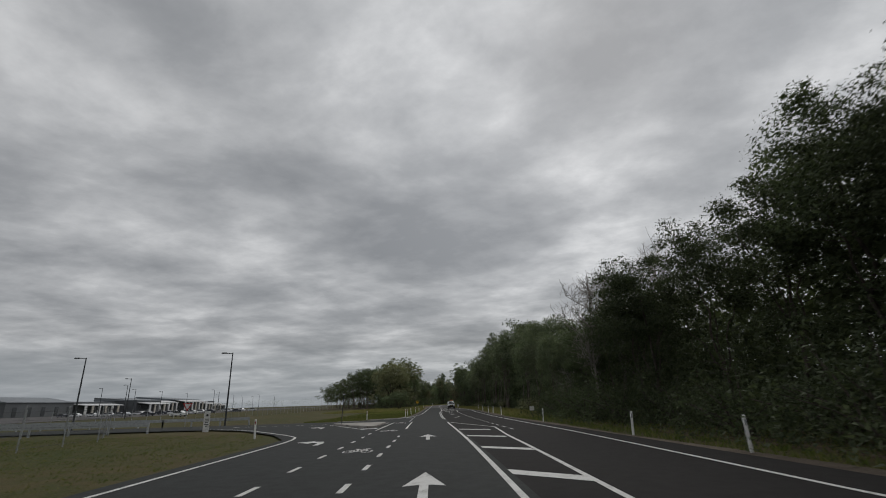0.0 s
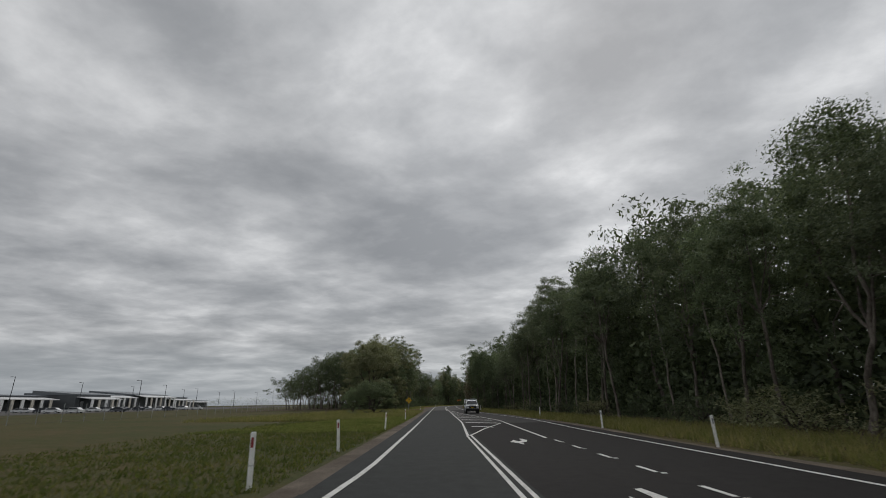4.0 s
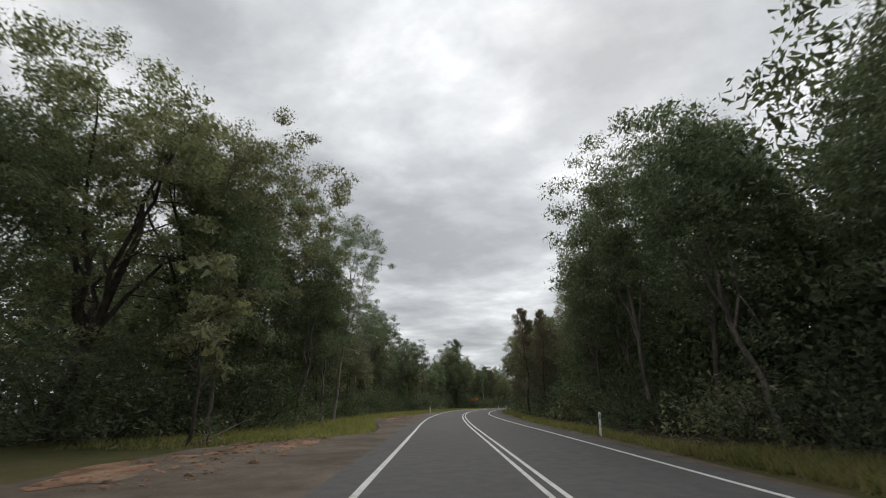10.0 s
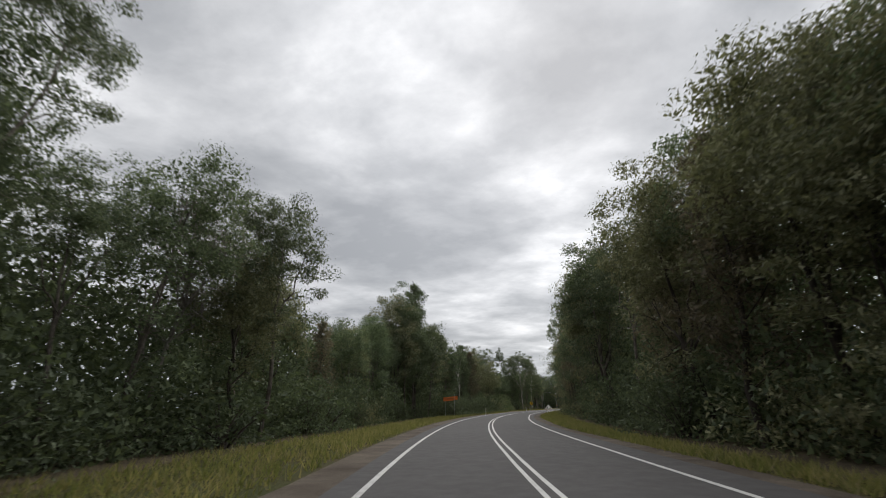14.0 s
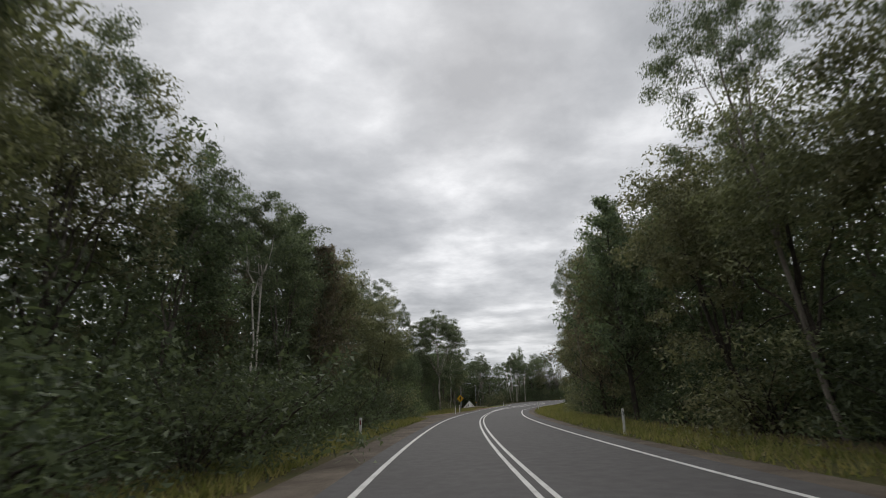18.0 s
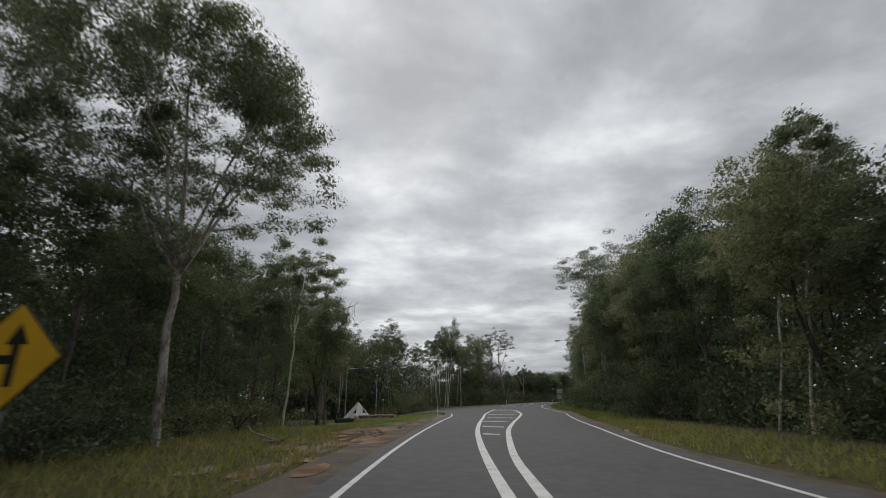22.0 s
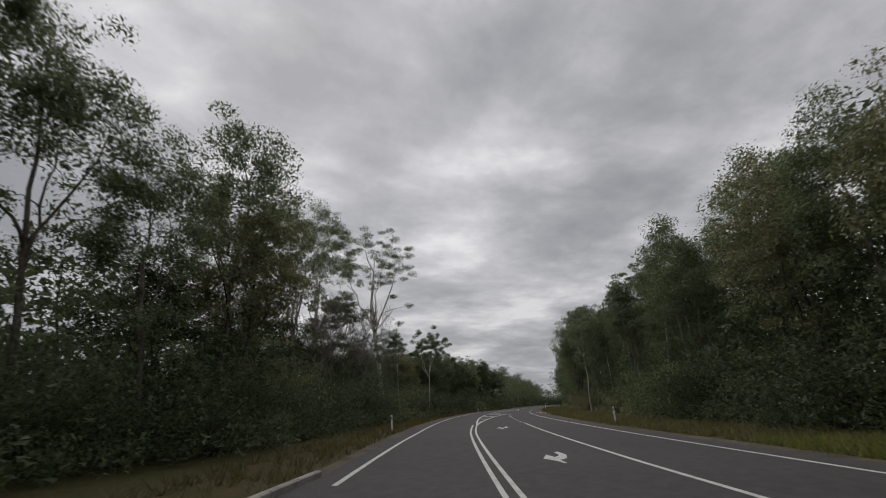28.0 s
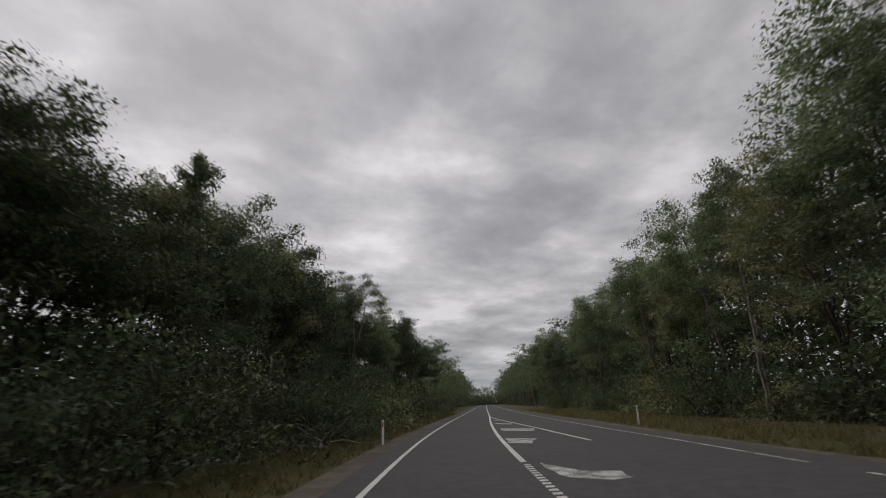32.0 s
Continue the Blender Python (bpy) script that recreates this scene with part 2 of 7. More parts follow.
LAWN = ground_mat("lawn", [(0.08, 0.118, 0.034), (0.105, 0.142, 0.042), (0.14, 0.145, 0.058), (0.18, 0.145, 0.075)], 24.0, 0.22)
LITTER = ground_mat("leaf_litter", [(0.07, 0.055, 0.038), (0.11, 0.088, 0.058), (0.15, 0.12, 0.075)], 9.0, 0.4, 0.06)
PAINT = paint_mat("road_paint", 0.36)
PAINT_WORN = paint_mat("road_paint_worn", 0.50)
CONCRETE = plain("concrete", (0.36, 0.34, 0.31), 0.85, 0.2, 0, 0.3, 1.2)
POST_WHITE = plain("post_white", (0.93, 0.93, 0.91), 0.5, 0.4, 0, 0.06, 7)
RED_REFLECTOR = plain("red_reflector", (0.28, 0.02, 0.02), 0.3, 0.6)
GREY_REFLECTOR = plain("grey_reflector", (0.35, 0.36, 0.38), 0.25, 0.6)
SIGN_YELLOW = plain("sign_yellow", (0.72, 0.42, 0.02), 0.45, 0.4, 0, 0.1, 4)
SIGN_BLACK = plain("sign_black", (0.02, 0.02, 0.02), 0.5, 0.3)
SIGN_WHITE = plain("sign_white", (0.75, 0.75, 0.73), 0.5, 0.3)
SIGN_RED = plain("sign_red", (0.45, 0.03, 0.03), 0.5, 0.3)
ORANGE = plain("faded_orange", (0.85, 0.24, 0.07), 0.7, 0.2, 0, 0.25, 2.5)
RUST = plain("faded_brown_ink", (0.5, 0.17, 0.07), 0.8, 0.2, 0, 0.3, 3.0)
STEEL = plain("galvanised_steel", (0.42, 0.44, 0.45), 0.45, 0.5, 0.6, 0.2, 5)
DARK_STEEL = plain("dark_steel", (0.05, 0.055, 0.06), 0.5, 0.4, 0.3, 0.2, 5)
WOOD_GREY = plain("weathered_wood", (0.20, 0.16, 0.12), 0.9, 0.1, 0, 0.35, 5)
MONUMENT = plain("monument_panel", (0.78, 0.76, 0.74), 0.5, 0.4, 0, 0.12, 0.8)
STONE_WALL = plain("sandstone", (0.55, 0.47, 0.35), 0.9, 0.2, 0, 0.3, 2.0)
CAR_WHITE = plain("car_white", (0.78, 0.79, 0.80), 0.25, 0.5, 0, 0.06, 1.0)
CAR_SILVER = plain("car_silver", (0.40, 0.42, 0.44), 0.3, 0.5, 0.5, 0.1, 1.0)
CAR_DARK = plain("car_dark", (0.04, 0.045, 0.06), 0.3, 0.5, 0.2, 0.1, 1.0)
BLACK_TRIM = plain("black_trim", (0.018, 0.018, 0.02), 0.6, 0.3)
RUBBER = plain("rubber", (0.02, 0.02, 0.02), 0.9, 0.2)
ALLOY = plain("alloy", (0.5, 0.51, 0.52), 0.35, 0.5, 0.8, 0.1, 8)
GLASS_DARK = plain("dark_glass", (0.03, 0.035, 0.04), 0.08, 0.8, 0, 0.1, 1)
LAMP_GLASS = plain("lamp_glass", (0.6, 0.62, 0.64), 0.1, 0.7)
PLATE = plain("plate_yellow", (0.65, 0.45, 0.03), 0.5, 0.3)
SHED_GREY = plain("shed_grey", (0.13, 0.14, 0.15), 0.6, 0.3, 0, 0.2, 0.05)
SHED_DARK = plain("shed_dark", (0.06, 0.065, 0.075), 0.6, 0.3, 0, 0.2, 0.05)
SHED_PALE = plain("shed_pale", (0.50, 0.47, 0.42), 0.6, 0.3, 0, 0.15, 0.1)
ROOF_GREY = plain("roof_grey", (0.20, 0.22, 0.24), 0.5, 0.4, 0.2, 0.15, 0.05)
ROOF_WHITE = plain("roof_white", (0.66, 0.67, 0.68), 0.5, 0.4, 0, 0.1, 0.1)
LEAF_GUM = leaf_mat("gum_leaves", [(0.086, 0.106, 0.074), (0.133, 0.162, 0.113), (0.201, 0.232, 0.160), (0.279, 0.304, 0.216)])
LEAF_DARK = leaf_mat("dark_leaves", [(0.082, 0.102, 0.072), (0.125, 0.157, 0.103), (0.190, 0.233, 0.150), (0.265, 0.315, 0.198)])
# the shade under dense trees is put into this darker leaf colour
LEAF_SHADED = leaf_mat("shaded_leaves", [(0.059, 0.072, 0.050), (0.089, 0.112, 0.074), (0.138, 0.170, 0.107), (0.196, 0.232, 0.145)])
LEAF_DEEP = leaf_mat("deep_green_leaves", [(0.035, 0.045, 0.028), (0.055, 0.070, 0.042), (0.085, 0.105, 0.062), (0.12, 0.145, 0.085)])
LEAF_OLIVE = leaf_mat("olive_leaves", [(0.118, 0.128, 0.081), (0.188, 0.196, 0.128), (0.273, 0.276, 0.178), (0.354, 0.345, 0.231)])
LEAF_BROWN = leaf_mat("sheoak_needles", [(0.107, 0.099, 0.080), (0.169, 0.147, 0.117), (0.239, 0.202, 0.153), (0.312, 0.255, 0.185)])
LEAF_BRIGHT = leaf_mat("fresh_leaves", [(0.084, 0.106, 0.061), (0.133, 0.168, 0.093), (0.199, 0.243, 0.134), (0.266, 0.304, 0.173)])
BLADE = leaf_mat("grass_blades", [(0.129, 0.151, 0.056), (0.196, 0.209, 0.084), (0.291, 0.263, 0.129), (0.392, 0.330, 0.190)], 0.5)
BLADE_FRESH = leaf_mat("fresh_grass_blades", [(0.11, 0.145, 0.048), (0.165, 0.20, 0.066), (0.22, 0.235, 0.09), (0.27, 0.25, 0.13)], 0.5)
BLADE_DRY = leaf_mat("dry_grass_blades", [(0.075, 0.068, 0.038), (0.115, 0.10, 0.058), (0.165, 0.14, 0.085), (0.215, 0.18, 0.12)], 0.5)
BLADE_GREEN = leaf_mat("green_grass_blades", [(0.057, 0.078, 0.025), (0.090, 0.115, 0.037), (0.131, 0.143, 0.053), (0.189, 0.172, 0.082)], 0.5)
BARK_WHITE = bark_mat("white_bark", (0.66, 0.62, 0.56), (0.30, 0.26, 0.22), 0.34, 0.52)
BARK_PALE = bark_mat("pale_bark", (0.37, 0.33, 0.285), (0.12, 0.10, 0.082), 0.38, 0.6)
BARK_MOTTLED = bark_mat("mottled_bark", (0.52, 0.48, 0.43), (0.15, 0.12, 0.095), 0.42, 0.56)
BARK_GREY = bark_mat("grey_bark", (0.24, 0.21, 0.18), (0.08, 0.068, 0.056))
BARK_DARK = bark_mat("dark_bark", (0.11, 0.092, 0.078), (0.045, 0.038, 0.032))
BARK_DEAD = bark_mat("dead_wood", (0.32, 0.29, 0.26), (0.15, 0.135, 0.12))


# ---- mesh helpers ----
class MB:
    """Vertices and faces of one mesh."""

    def __init__(self):
        self.v, self.f = [], []

    def quad(self, a, b, c, d):
        n = len(self.v)
        self.v += [tuple(a), tuple(b), tuple(c), tuple(d)]
        self.f.append((n, n + 1, n + 2, n + 3))

    def box(self, x0, x1, y0, y1, z0, z1, bev=0.0):
        """A box; bev chamfers the upright and the top edges."""
        n = len(self.v)
        if bev <= 0:
            self.v += [(x, y, z) for z in (z0, z1) for x, y in ((x0, y0), (x1, y0), (x1, y1), (x0, y1))]
            self.f += [(n + 3, n + 2, n + 1, n), (n + 4, n + 5, n + 6, n + 7)] + [(n + i, n + (i + 1) % 4, n + 4 + (i + 1) % 4, n + 4 + i) for i in range(4)]
            return

        def ring(z, k):
            a, b_, c, d = x0 + k, x1 - k, y0 + k, y1 - k
            return [(a + bev, c, z), (b_ - bev, c, z), (b_, c + bev, z), (b_, d - bev, z), (b_ - bev, d, z), (a + bev, d, z), (a, d - bev, z), (a, c + bev, z)]
        self.loft([ring(z0, 0), ring(z1 - bev, 0), ring(z1, bev)])

    def loft(self, rings, caps=True):
        n, k = len(self.v), len(rings[0])
        for r in rings:
            self.v += [tuple(p) for p in r]
        for j in range(len(rings) - 1):
            for i in range(k):
                a, b_ = n + j * k + i, n + j * k + (i + 1) % k
                self.f.append((a, b_, b_ + k, a + k))
        if caps:
            self.f.append(tuple(n + i for i in reversed(range(k))))
            e = n + (len(rings) - 1) * k
            self.f.append(tuple(e + i for i in range(k)))

    def tube(self, pts, radii, sides=6, caps=True):
        rings = []
        pts = [Vector(p) for p in pts]
        for i, p in enumerate(pts):
            d = (pts[min(i + 1, len(pts) - 1)] - pts[max(i - 1, 0)]).normalized()
            a = d.cross(Vector((0.13, 0.97, 0.21))).normalized()
            b_ = d.cross(a)
            r = radii[i] if hasattr(radii, "__len__") else radii
            rings.append([p + (a * math.cos(q) + b_ * math.sin(q)) * r for q in (2 * math.pi * j / sides for j in range(sides))])
        self.loft(rings, caps)

    def disc(self, c, r, axis, w, sides=20):
        """A round slab of width w about an axis ('x' or 'y' or 'z')."""
        rings = []
        for o, k in ((-w / 2, 0.9), (-w / 2 + w * 0.15, 1.0), (w / 2 - w * 0.15, 1.0), (w / 2, 0.9)):
            ring = []
            for j in range(sides):
                q = 2 * math.pi * j / sides
                a, b_ = math.cos(q) * r * k, math.sin(q) * r * k
                ring.append({"x": (c[0] + o, c[1] + a, c[2] + b_), "y": (c[0] + b_, c[1] + o, c[2] + a), "z": (c[0] + a, c[1] + b_, c[2] + o)}[axis])
            rings.append(ring)
        self.loft(rings)

    def slab(self, outline, axis_y0, axis_y1):
        """An outline in x and z, pulled along y."""
        self.loft([[(x, axis_y0, z) for x, z in outline], [(x, axis_y1, z) for x, z in outline]])

    def mesh(self, name, mat, smooth=False):
        me = bpy.data.meshes.new(name)
        me.from_pydata(self.v, [], self.f)
        me.materials.append(mat)
        if smooth:
            me.polygons.foreach_set("use_smooth", [True] * len(me.polygons))
        me.update()
        return me


def quads_mesh(name, arr, mat):
    """A mesh of loose faces from an (n, corners, 3) array."""
    n, k = arr.shape[:2]
    me = bpy.data.meshes.new(name)
    me.vertices.add(n * k)
    me.vertices.foreach_set("co", np.ascontiguousarray(arr, dtype=np.float32).ravel())
    me.loops.add(n * k)
    me.loops.foreach_set("vertex_index", np.arange(n * k, dtype=np.int32))
    me.polygons.add(n)
    me.polygons.foreach_set("loop_start", np.arange(0, n * k, k, dtype=np.int32))
    me.update(calc_edges=True)
    me.materials.append(mat)
    return me


def thing(name, label, category, group=""):
    return tagged(new(name), label, category, group)


def part(name, mb, mat, parent, label="", smooth=False):
    ob = new(name, mb if isinstance(mb, bpy.types.Mesh) else mb.mesh(name, mat, smooth))
    ob.parent = parent
    if label:
        ob["label"] = label
    return ob


def structure(name, mb, mat, label):
    return tagged(new(name, mb if isinstance(mb, bpy.types.Mesh) else mb.mesh(name, mat)), label, kind="structure")


# ---- the road's line ----
# Every 20 m along the drive from its start: east and north of the lane that is driven.
LINE = [(0.00, 0.00), (-0.37, 20.00), (-1.01, 39.99), (-1.51, 59.98), (-1.74, 79.98), (-1.96, 99.98), (-2.26, 119.97), (-2.47, 139.97), (-2.77, 159.97), (-2.89, 179.97), (-2.87, 199.97), (-2.15, 219.96), (-0.45, 239.88), (2.44, 259.67), (6.52, 279.24), (11.83, 298.52), (18.36, 317.42), (25.88, 335.95), (34.46, 354.01), (43.92, 371.64), (54.42, 388.65), (65.75, 405.13), (77.71, 421.16), (90.42, 436.60), (103.86, 451.41), (117.91, 465.64), (132.67, 479.13), (148.17, 491.77), (164.19, 503.73), (180.82, 514.85), (197.66, 525.63), (214.51, 536.41)]
RISE = [(-120, 0.00), (-80, 0.00), (-40, 0.00), (0, 0.00), (40, -0.25), (80, -0.39), (120, -0.46), (160, -0.47), (200, -0.28), (240, -0.15), (280, -0.21), (320, -0.32), (360, -0.44), (400, -0.43), (440, -0.24), (480, -0.01), (520, 0.20), (560, 0.30), (600, 0.30)]


def catmull(p, q):
    i = min(max(int(q), 0), len(p) - 2)
    u = q - i
    a, b, c, d = (np.array(p[min(max(k, 0), len(p) - 1)], float) for k in (i - 1, i, i + 1, i + 2))
    if i == 0:
        a = 2 * b - c
    if i == len(p) - 2:
        d = 2 * c - b
    return 0.5 * (2 * b + (c - a) * u + (2 * a - 5 * b + 4 * c - d) * u * u + (3 * b - a - 3 * c + d) * u ** 3)


S0, S1 = -120, 1200
RS = np.arange(S0, S1 + 1, 1.0)
RP = []
for s_ in RS:
    if s_ < 0:
        RP.append(np.array(LINE[0]) + (np.array(LINE[1]) - np.array(LINE[0])) / 20 * s_)
    elif s_ > 20 * (len(LINE) - 1):
        RP.append(np.array(LINE[-1]) + (np.array(LINE[-1]) - np.array(LINE[-2])) / 20 * (s_ - 20 * (len(LINE) - 1)))
    else:
        RP.append(catmull(LINE, s_ / 20))
RP = np.array(RP)
RT = np.gradient(RP, axis=0)
RT /= np.linalg.norm(RT, axis=1, keepdims=True)
RZ = np.interp(RS, [k for k, _ in RISE], [z for _, z in RISE])
RZ = np.convolve(np.pad(RZ, 15, mode="edge"), np.ones(31) / 31, mode="valid")


def dip(s, u):
    """How far the corner lawn of the second junction, and the side road behind it, fall away."""
    f = np.clip((-u - 3.5) / 10.5, 0, 1)
    w = np.clip((s - 395) / 10, 0, 1) * np.clip((462 - s) / 14, 0, 1)
    g = np.clip((-u - 11) / 15, 0, 1)
    v = np.clip((s - 428) / 7, 0, 1) * np.clip((466 - s) / 12, 0, 1)
    return -0.8 * f * f * (3 - 2 * f) * w - 1.4 * g * g * (3 - 2 * g) * v


def at(s, u, z=0.0):
    """The place s metres along the drive and u metres to its right, z above the road there."""
    x, y = np.interp(s, RS, RP[:, 0]), np.interp(s, RS, RP[:, 1])
    tx, ty = np.interp(s, RS, RT[:, 0]), np.interp(s, RS, RT[:, 1])
    return Vector((x + u * ty, y - u * tx, np.interp(s, RS, RZ) + z + dip(s, u)))


def turn(s):
    """Degrees by which a thing whose own y runs along the road is turned there."""
    return math.degrees(math.atan2(-np.interp(s, RS, RT[:, 0]), np.interp(s, RS, RT[:, 1])))


def put(s, u, z=0.0, spin=0.0, scale=1.0, lean=0.0, tilt=0.0):
    p = at(s, u, z)
    return pose(p.x, p.y, p.z, tilt, lean, turn(s) + spin) @ Matrix.Scale(scale, 4)


def along(table, s):
    return float(np.interp(s, [k for k, _ in table], [q for _, q in table]))


def ribbon(left, right, s0, s1, z, step=2.0, skirt=0.0, mb=None):
    """A strip along the road between two offsets (numbers or tables of s and u)."""
    mb = mb or MB()
    ss = list(np.arange(s0, s1, step)) + [s1]
    lf = left if callable(left) else (lambda s: along(left, s)) if isinstance(left, list) else (lambda s: left)
    rf = right if callable(right) else (lambda s: along(right, s)) if isinstance(right, list) else (lambda s: right)
    n = len(mb.v)
    cols = 4 if skirt else 2
    for s in ss:
        a, b = lf(s), rf(s)
        if skirt:
            mb.v += [tuple(at(s, a - skirt, z - skirt)), tuple(at(s, a, z)), tuple(at(s, b, z)), tuple(at(s, b + skirt, z - skirt))]
        else:
            mb.v += [tuple(at(s, a, z)), tuple(at(s, b, z))]
    for i in range(len(ss) - 1):
        for k in range(cols - 1):
            p = n + i * cols + k
            mb.f.append((p, p + 1, p + cols + 1, p + cols))
    return mb


def sheet(points, z, thick=0.0, mb=None):
    """A flat piece with a given outline of (s, u)."""
    from mathutils.geometry import tessellate_polygon
    mb = mb or MB()
    vs = [at(s, u, z) for s, u in points]
    n = len(mb.v)
    mb.v += [tuple(p) for p in vs]
    for tri in tessellate_polygon([vs]):
        a, b, c = (vs[i] for i in tri)
        up = (b - a).cross(c - a).z > 0
        mb.f.append(tuple(n + i for i in (tri if up else tri[::-1])))
    if thick:
        k = len(points)
        mb.v += [(p.x, p.y, p.z - thick) for p in vs]
        for i in range(k):
            j = (i + 1) % k
            mb.f.append((n + i, n + j, n + k + j, n + k + i))
    return mb


# ---- ground ----
def build_ground():
    xs = np.concatenate([[-3500, -2000, -1200, -800, -560], np.arange(-400, 901, 7.0), [1000, 1400, 2200, 3500]])
    ys = np.concatenate([[-3500, -2000, -1000, -500, -250], np.arange(-150, 951, 7.0), [1100, 1500, 2300, 3500]])
    # closer steps round the corner lawn, where the ground falls away
    mid = at(413, -9)
    xs = np.unique(np.concatenate([xs, np.arange(mid.x - 30, mid.x + 30, 1.5)]))
    ys = np.unique(np.concatenate([ys, np.arange(mid.y - 30, mid.y + 30, 1.5)]))
    gx, gy = np.meshgrid(xs, ys)
    px, py = gx.ravel(), gy.ravel()
    sub = slice(None, None, 2)
    rp, rz = RP[sub], RZ[sub]
    z = np.empty(len(px))
    for k in range(0, len(px), 2000):
        d2 = (px[k:k + 2000, None] - rp[None, :, 0]) ** 2 + (py[k:k + 2000, None] - rp[None, :, 1]) ** 2
        j = d2.argmin(1)
        d = np.sqrt(d2.min(1))
        near = np.clip((d - 14) / 60, 0, 1)
        tt = RT[sub][j]
        side = (px[k:k + 2000] - rp[j, 0]) * tt[:, 1] - (py[k:k + 2000] - rp[j, 1]) * tt[:, 0]
        z[k:k + 2000] = rz[j] * (1 - near) - 0.35 * near - 0.09 + dip(RS[sub][j], np.sign(side) * d)
    nx = len(xs)
    faces = [(r * nx + c, r * nx + c + 1, (r + 1) * nx + c + 1, (r + 1) * nx + c) for r in range(len(ys) - 1) for c in range(nx - 1)]
    me = bpy.data.meshes.new("ground")
    me.from_pydata(list(zip(px.tolist(), py.tolist(), z.tolist())), [], faces)
    me.materials.append(GRASS_GROUND)
    structure("ground", me, None, "grassy ground with dry and green patches")


build_ground()


def ragged(points, amount=0.35, step=0.7):
    """The outline of a patch, roughened."""
    rs = np.random.RandomState(int(points[0][0]))
    out = []
    for k, (sa, ua) in enumerate(points):
        sb, ub = points[(k + 1) % len(points)]
        n = max(1, int(math.hypot(sb - sa, ub - ua) / step))
        out += [(sa + (sb - sa) * j / n + rs.normal() * amount * 1.4, ua + (ub - ua) * j / n + rs.normal() * amount * 0.5) for j in range(n)]
    return out



# ---- road: edges of the seal by distance ----
SEAL_L = [(-120, -2.2), (60, -2.2), (75, -2.25), (200, -2.1), (330, -2.2), (400, -2.2), (416, -2.6), (470, -3.6), (480, -2.7), (520, -2.3), (1200, -2.2)]
SEAL_R = [(-120, 7.6), (60, 8.0), (105, 8.8), (125, 8.2), (147, 6.4), (175, 5.8), (360, 5.7), (385, 6.5), (410, 9.1), (425, 9.9), (455, 8.8), (520, 8.4), (560, 8.3), (640, 6.2), (1200, 6.0)]
EDGE_R = [(-120, 6.9), (8, 6.4), (26, 6.95), (60, 7.25), (90, 7.6), (106, 8.2), (123, 7.5), (147, 5.75), (172, 5.2), (190, 5.05), (206, 4.65), (222, 4.42), (246, 4.88), (280, 5.1), (291, 5.2), (305, 4.95), (341, 4.85), (367, 5.0), (381, 5.8), (393, 7.1), (411, 8.5), (420, 9.3), (436, 8.7), (452, 8.0), (470, 7.8), (500, 7.7), (540, 7.1), (560, 7.3), (600, 6.0), (650, 5.3), (1200, 5.2)]
structure("road_near_lane", ribbon(SEAL_L, 1.62, S0, 163, 0.0, skirt=0.08), ASPH_GREY, "smooth grey asphalt of the resealed lane")
structure("road_far_lane", ribbon(1.62, SEAL_R, S0, 100, 0.0, skirt=0.08), ASPH_DARK, "dark brownish asphalt of the other lane")
structure("road_far_lane", ribbon(1.62, SEAL_R, 100, 163, 0.0, skirt=0.08), ASPH_MID, "brownish asphalt of the other lane before the bend")
structure("road", ribbon(SEAL_L, SEAL_R, 474, S1, 0.002, skirt=0.08), ASPH_LATE, "dark worn asphalt of the straight stretch")
structure("road", ribbon(SEAL_L, SEAL_R, 163, 474, 0.002, skirt=0.08), ASPH_OLD, "worn dark grey country road asphalt")

# first junction: turning lane, side road and its concrete island
J1 = [(-60, -6.9), (9, -6.8), (20, -7.1), (24.6, -7.3), (29.4, -9.2), (36.7, -13.6), (40.4, -17.6), (41.6, -30), (42, -90), (50, -90), (50.4, -30), (50.9, -12), (51.5, -8.7), (53.5, -6.7), (58.2, -3.9), (63, -2.9), (72, -2.3)]
structure("side_road_1", ribbon(J1, -2.0, -60, 72, -0.006, 0.4), ASPH_GREY, "grey asphalt turning lane and side road mouth")
isl = sheet([(42.6, -8.1), (43.0, -4.0), (36.0, -4.1), (35.2, -4.5)], 0.13, 0.15)
structure("traffic_island", isl, CONCRETE, "raised triangular concrete traffic island")
# second junction
J2 = [(411, -2.2), (417, -2.9), (421.5, -3.9), (425, -5.6), (428, -8.6), (431, -12.5), (434, -22), (435, -70), (448, -70), (449, -22), (452.5, -11), (455.5, -8), (458, -6.4), (467, -4.1), (478, -2.7)]
side_mb = MB()
for c_ in range(16):
    f0_, f1_ = (1 - c_ / 16) ** 2, (1 - (c_ + 1) / 16) ** 2
    ribbon(lambda s, f=f0_: -2.0 + f * (along(J2, s) + 2.0), lambda s, f=f1_: -2.0 + f * (along(J2, s) + 2.0), 411, 478, -0.006, 0.5, mb=side_mb)
structure("side_road_2", side_mb, ASPH_OLD, "asphalt mouth of the park's side road")
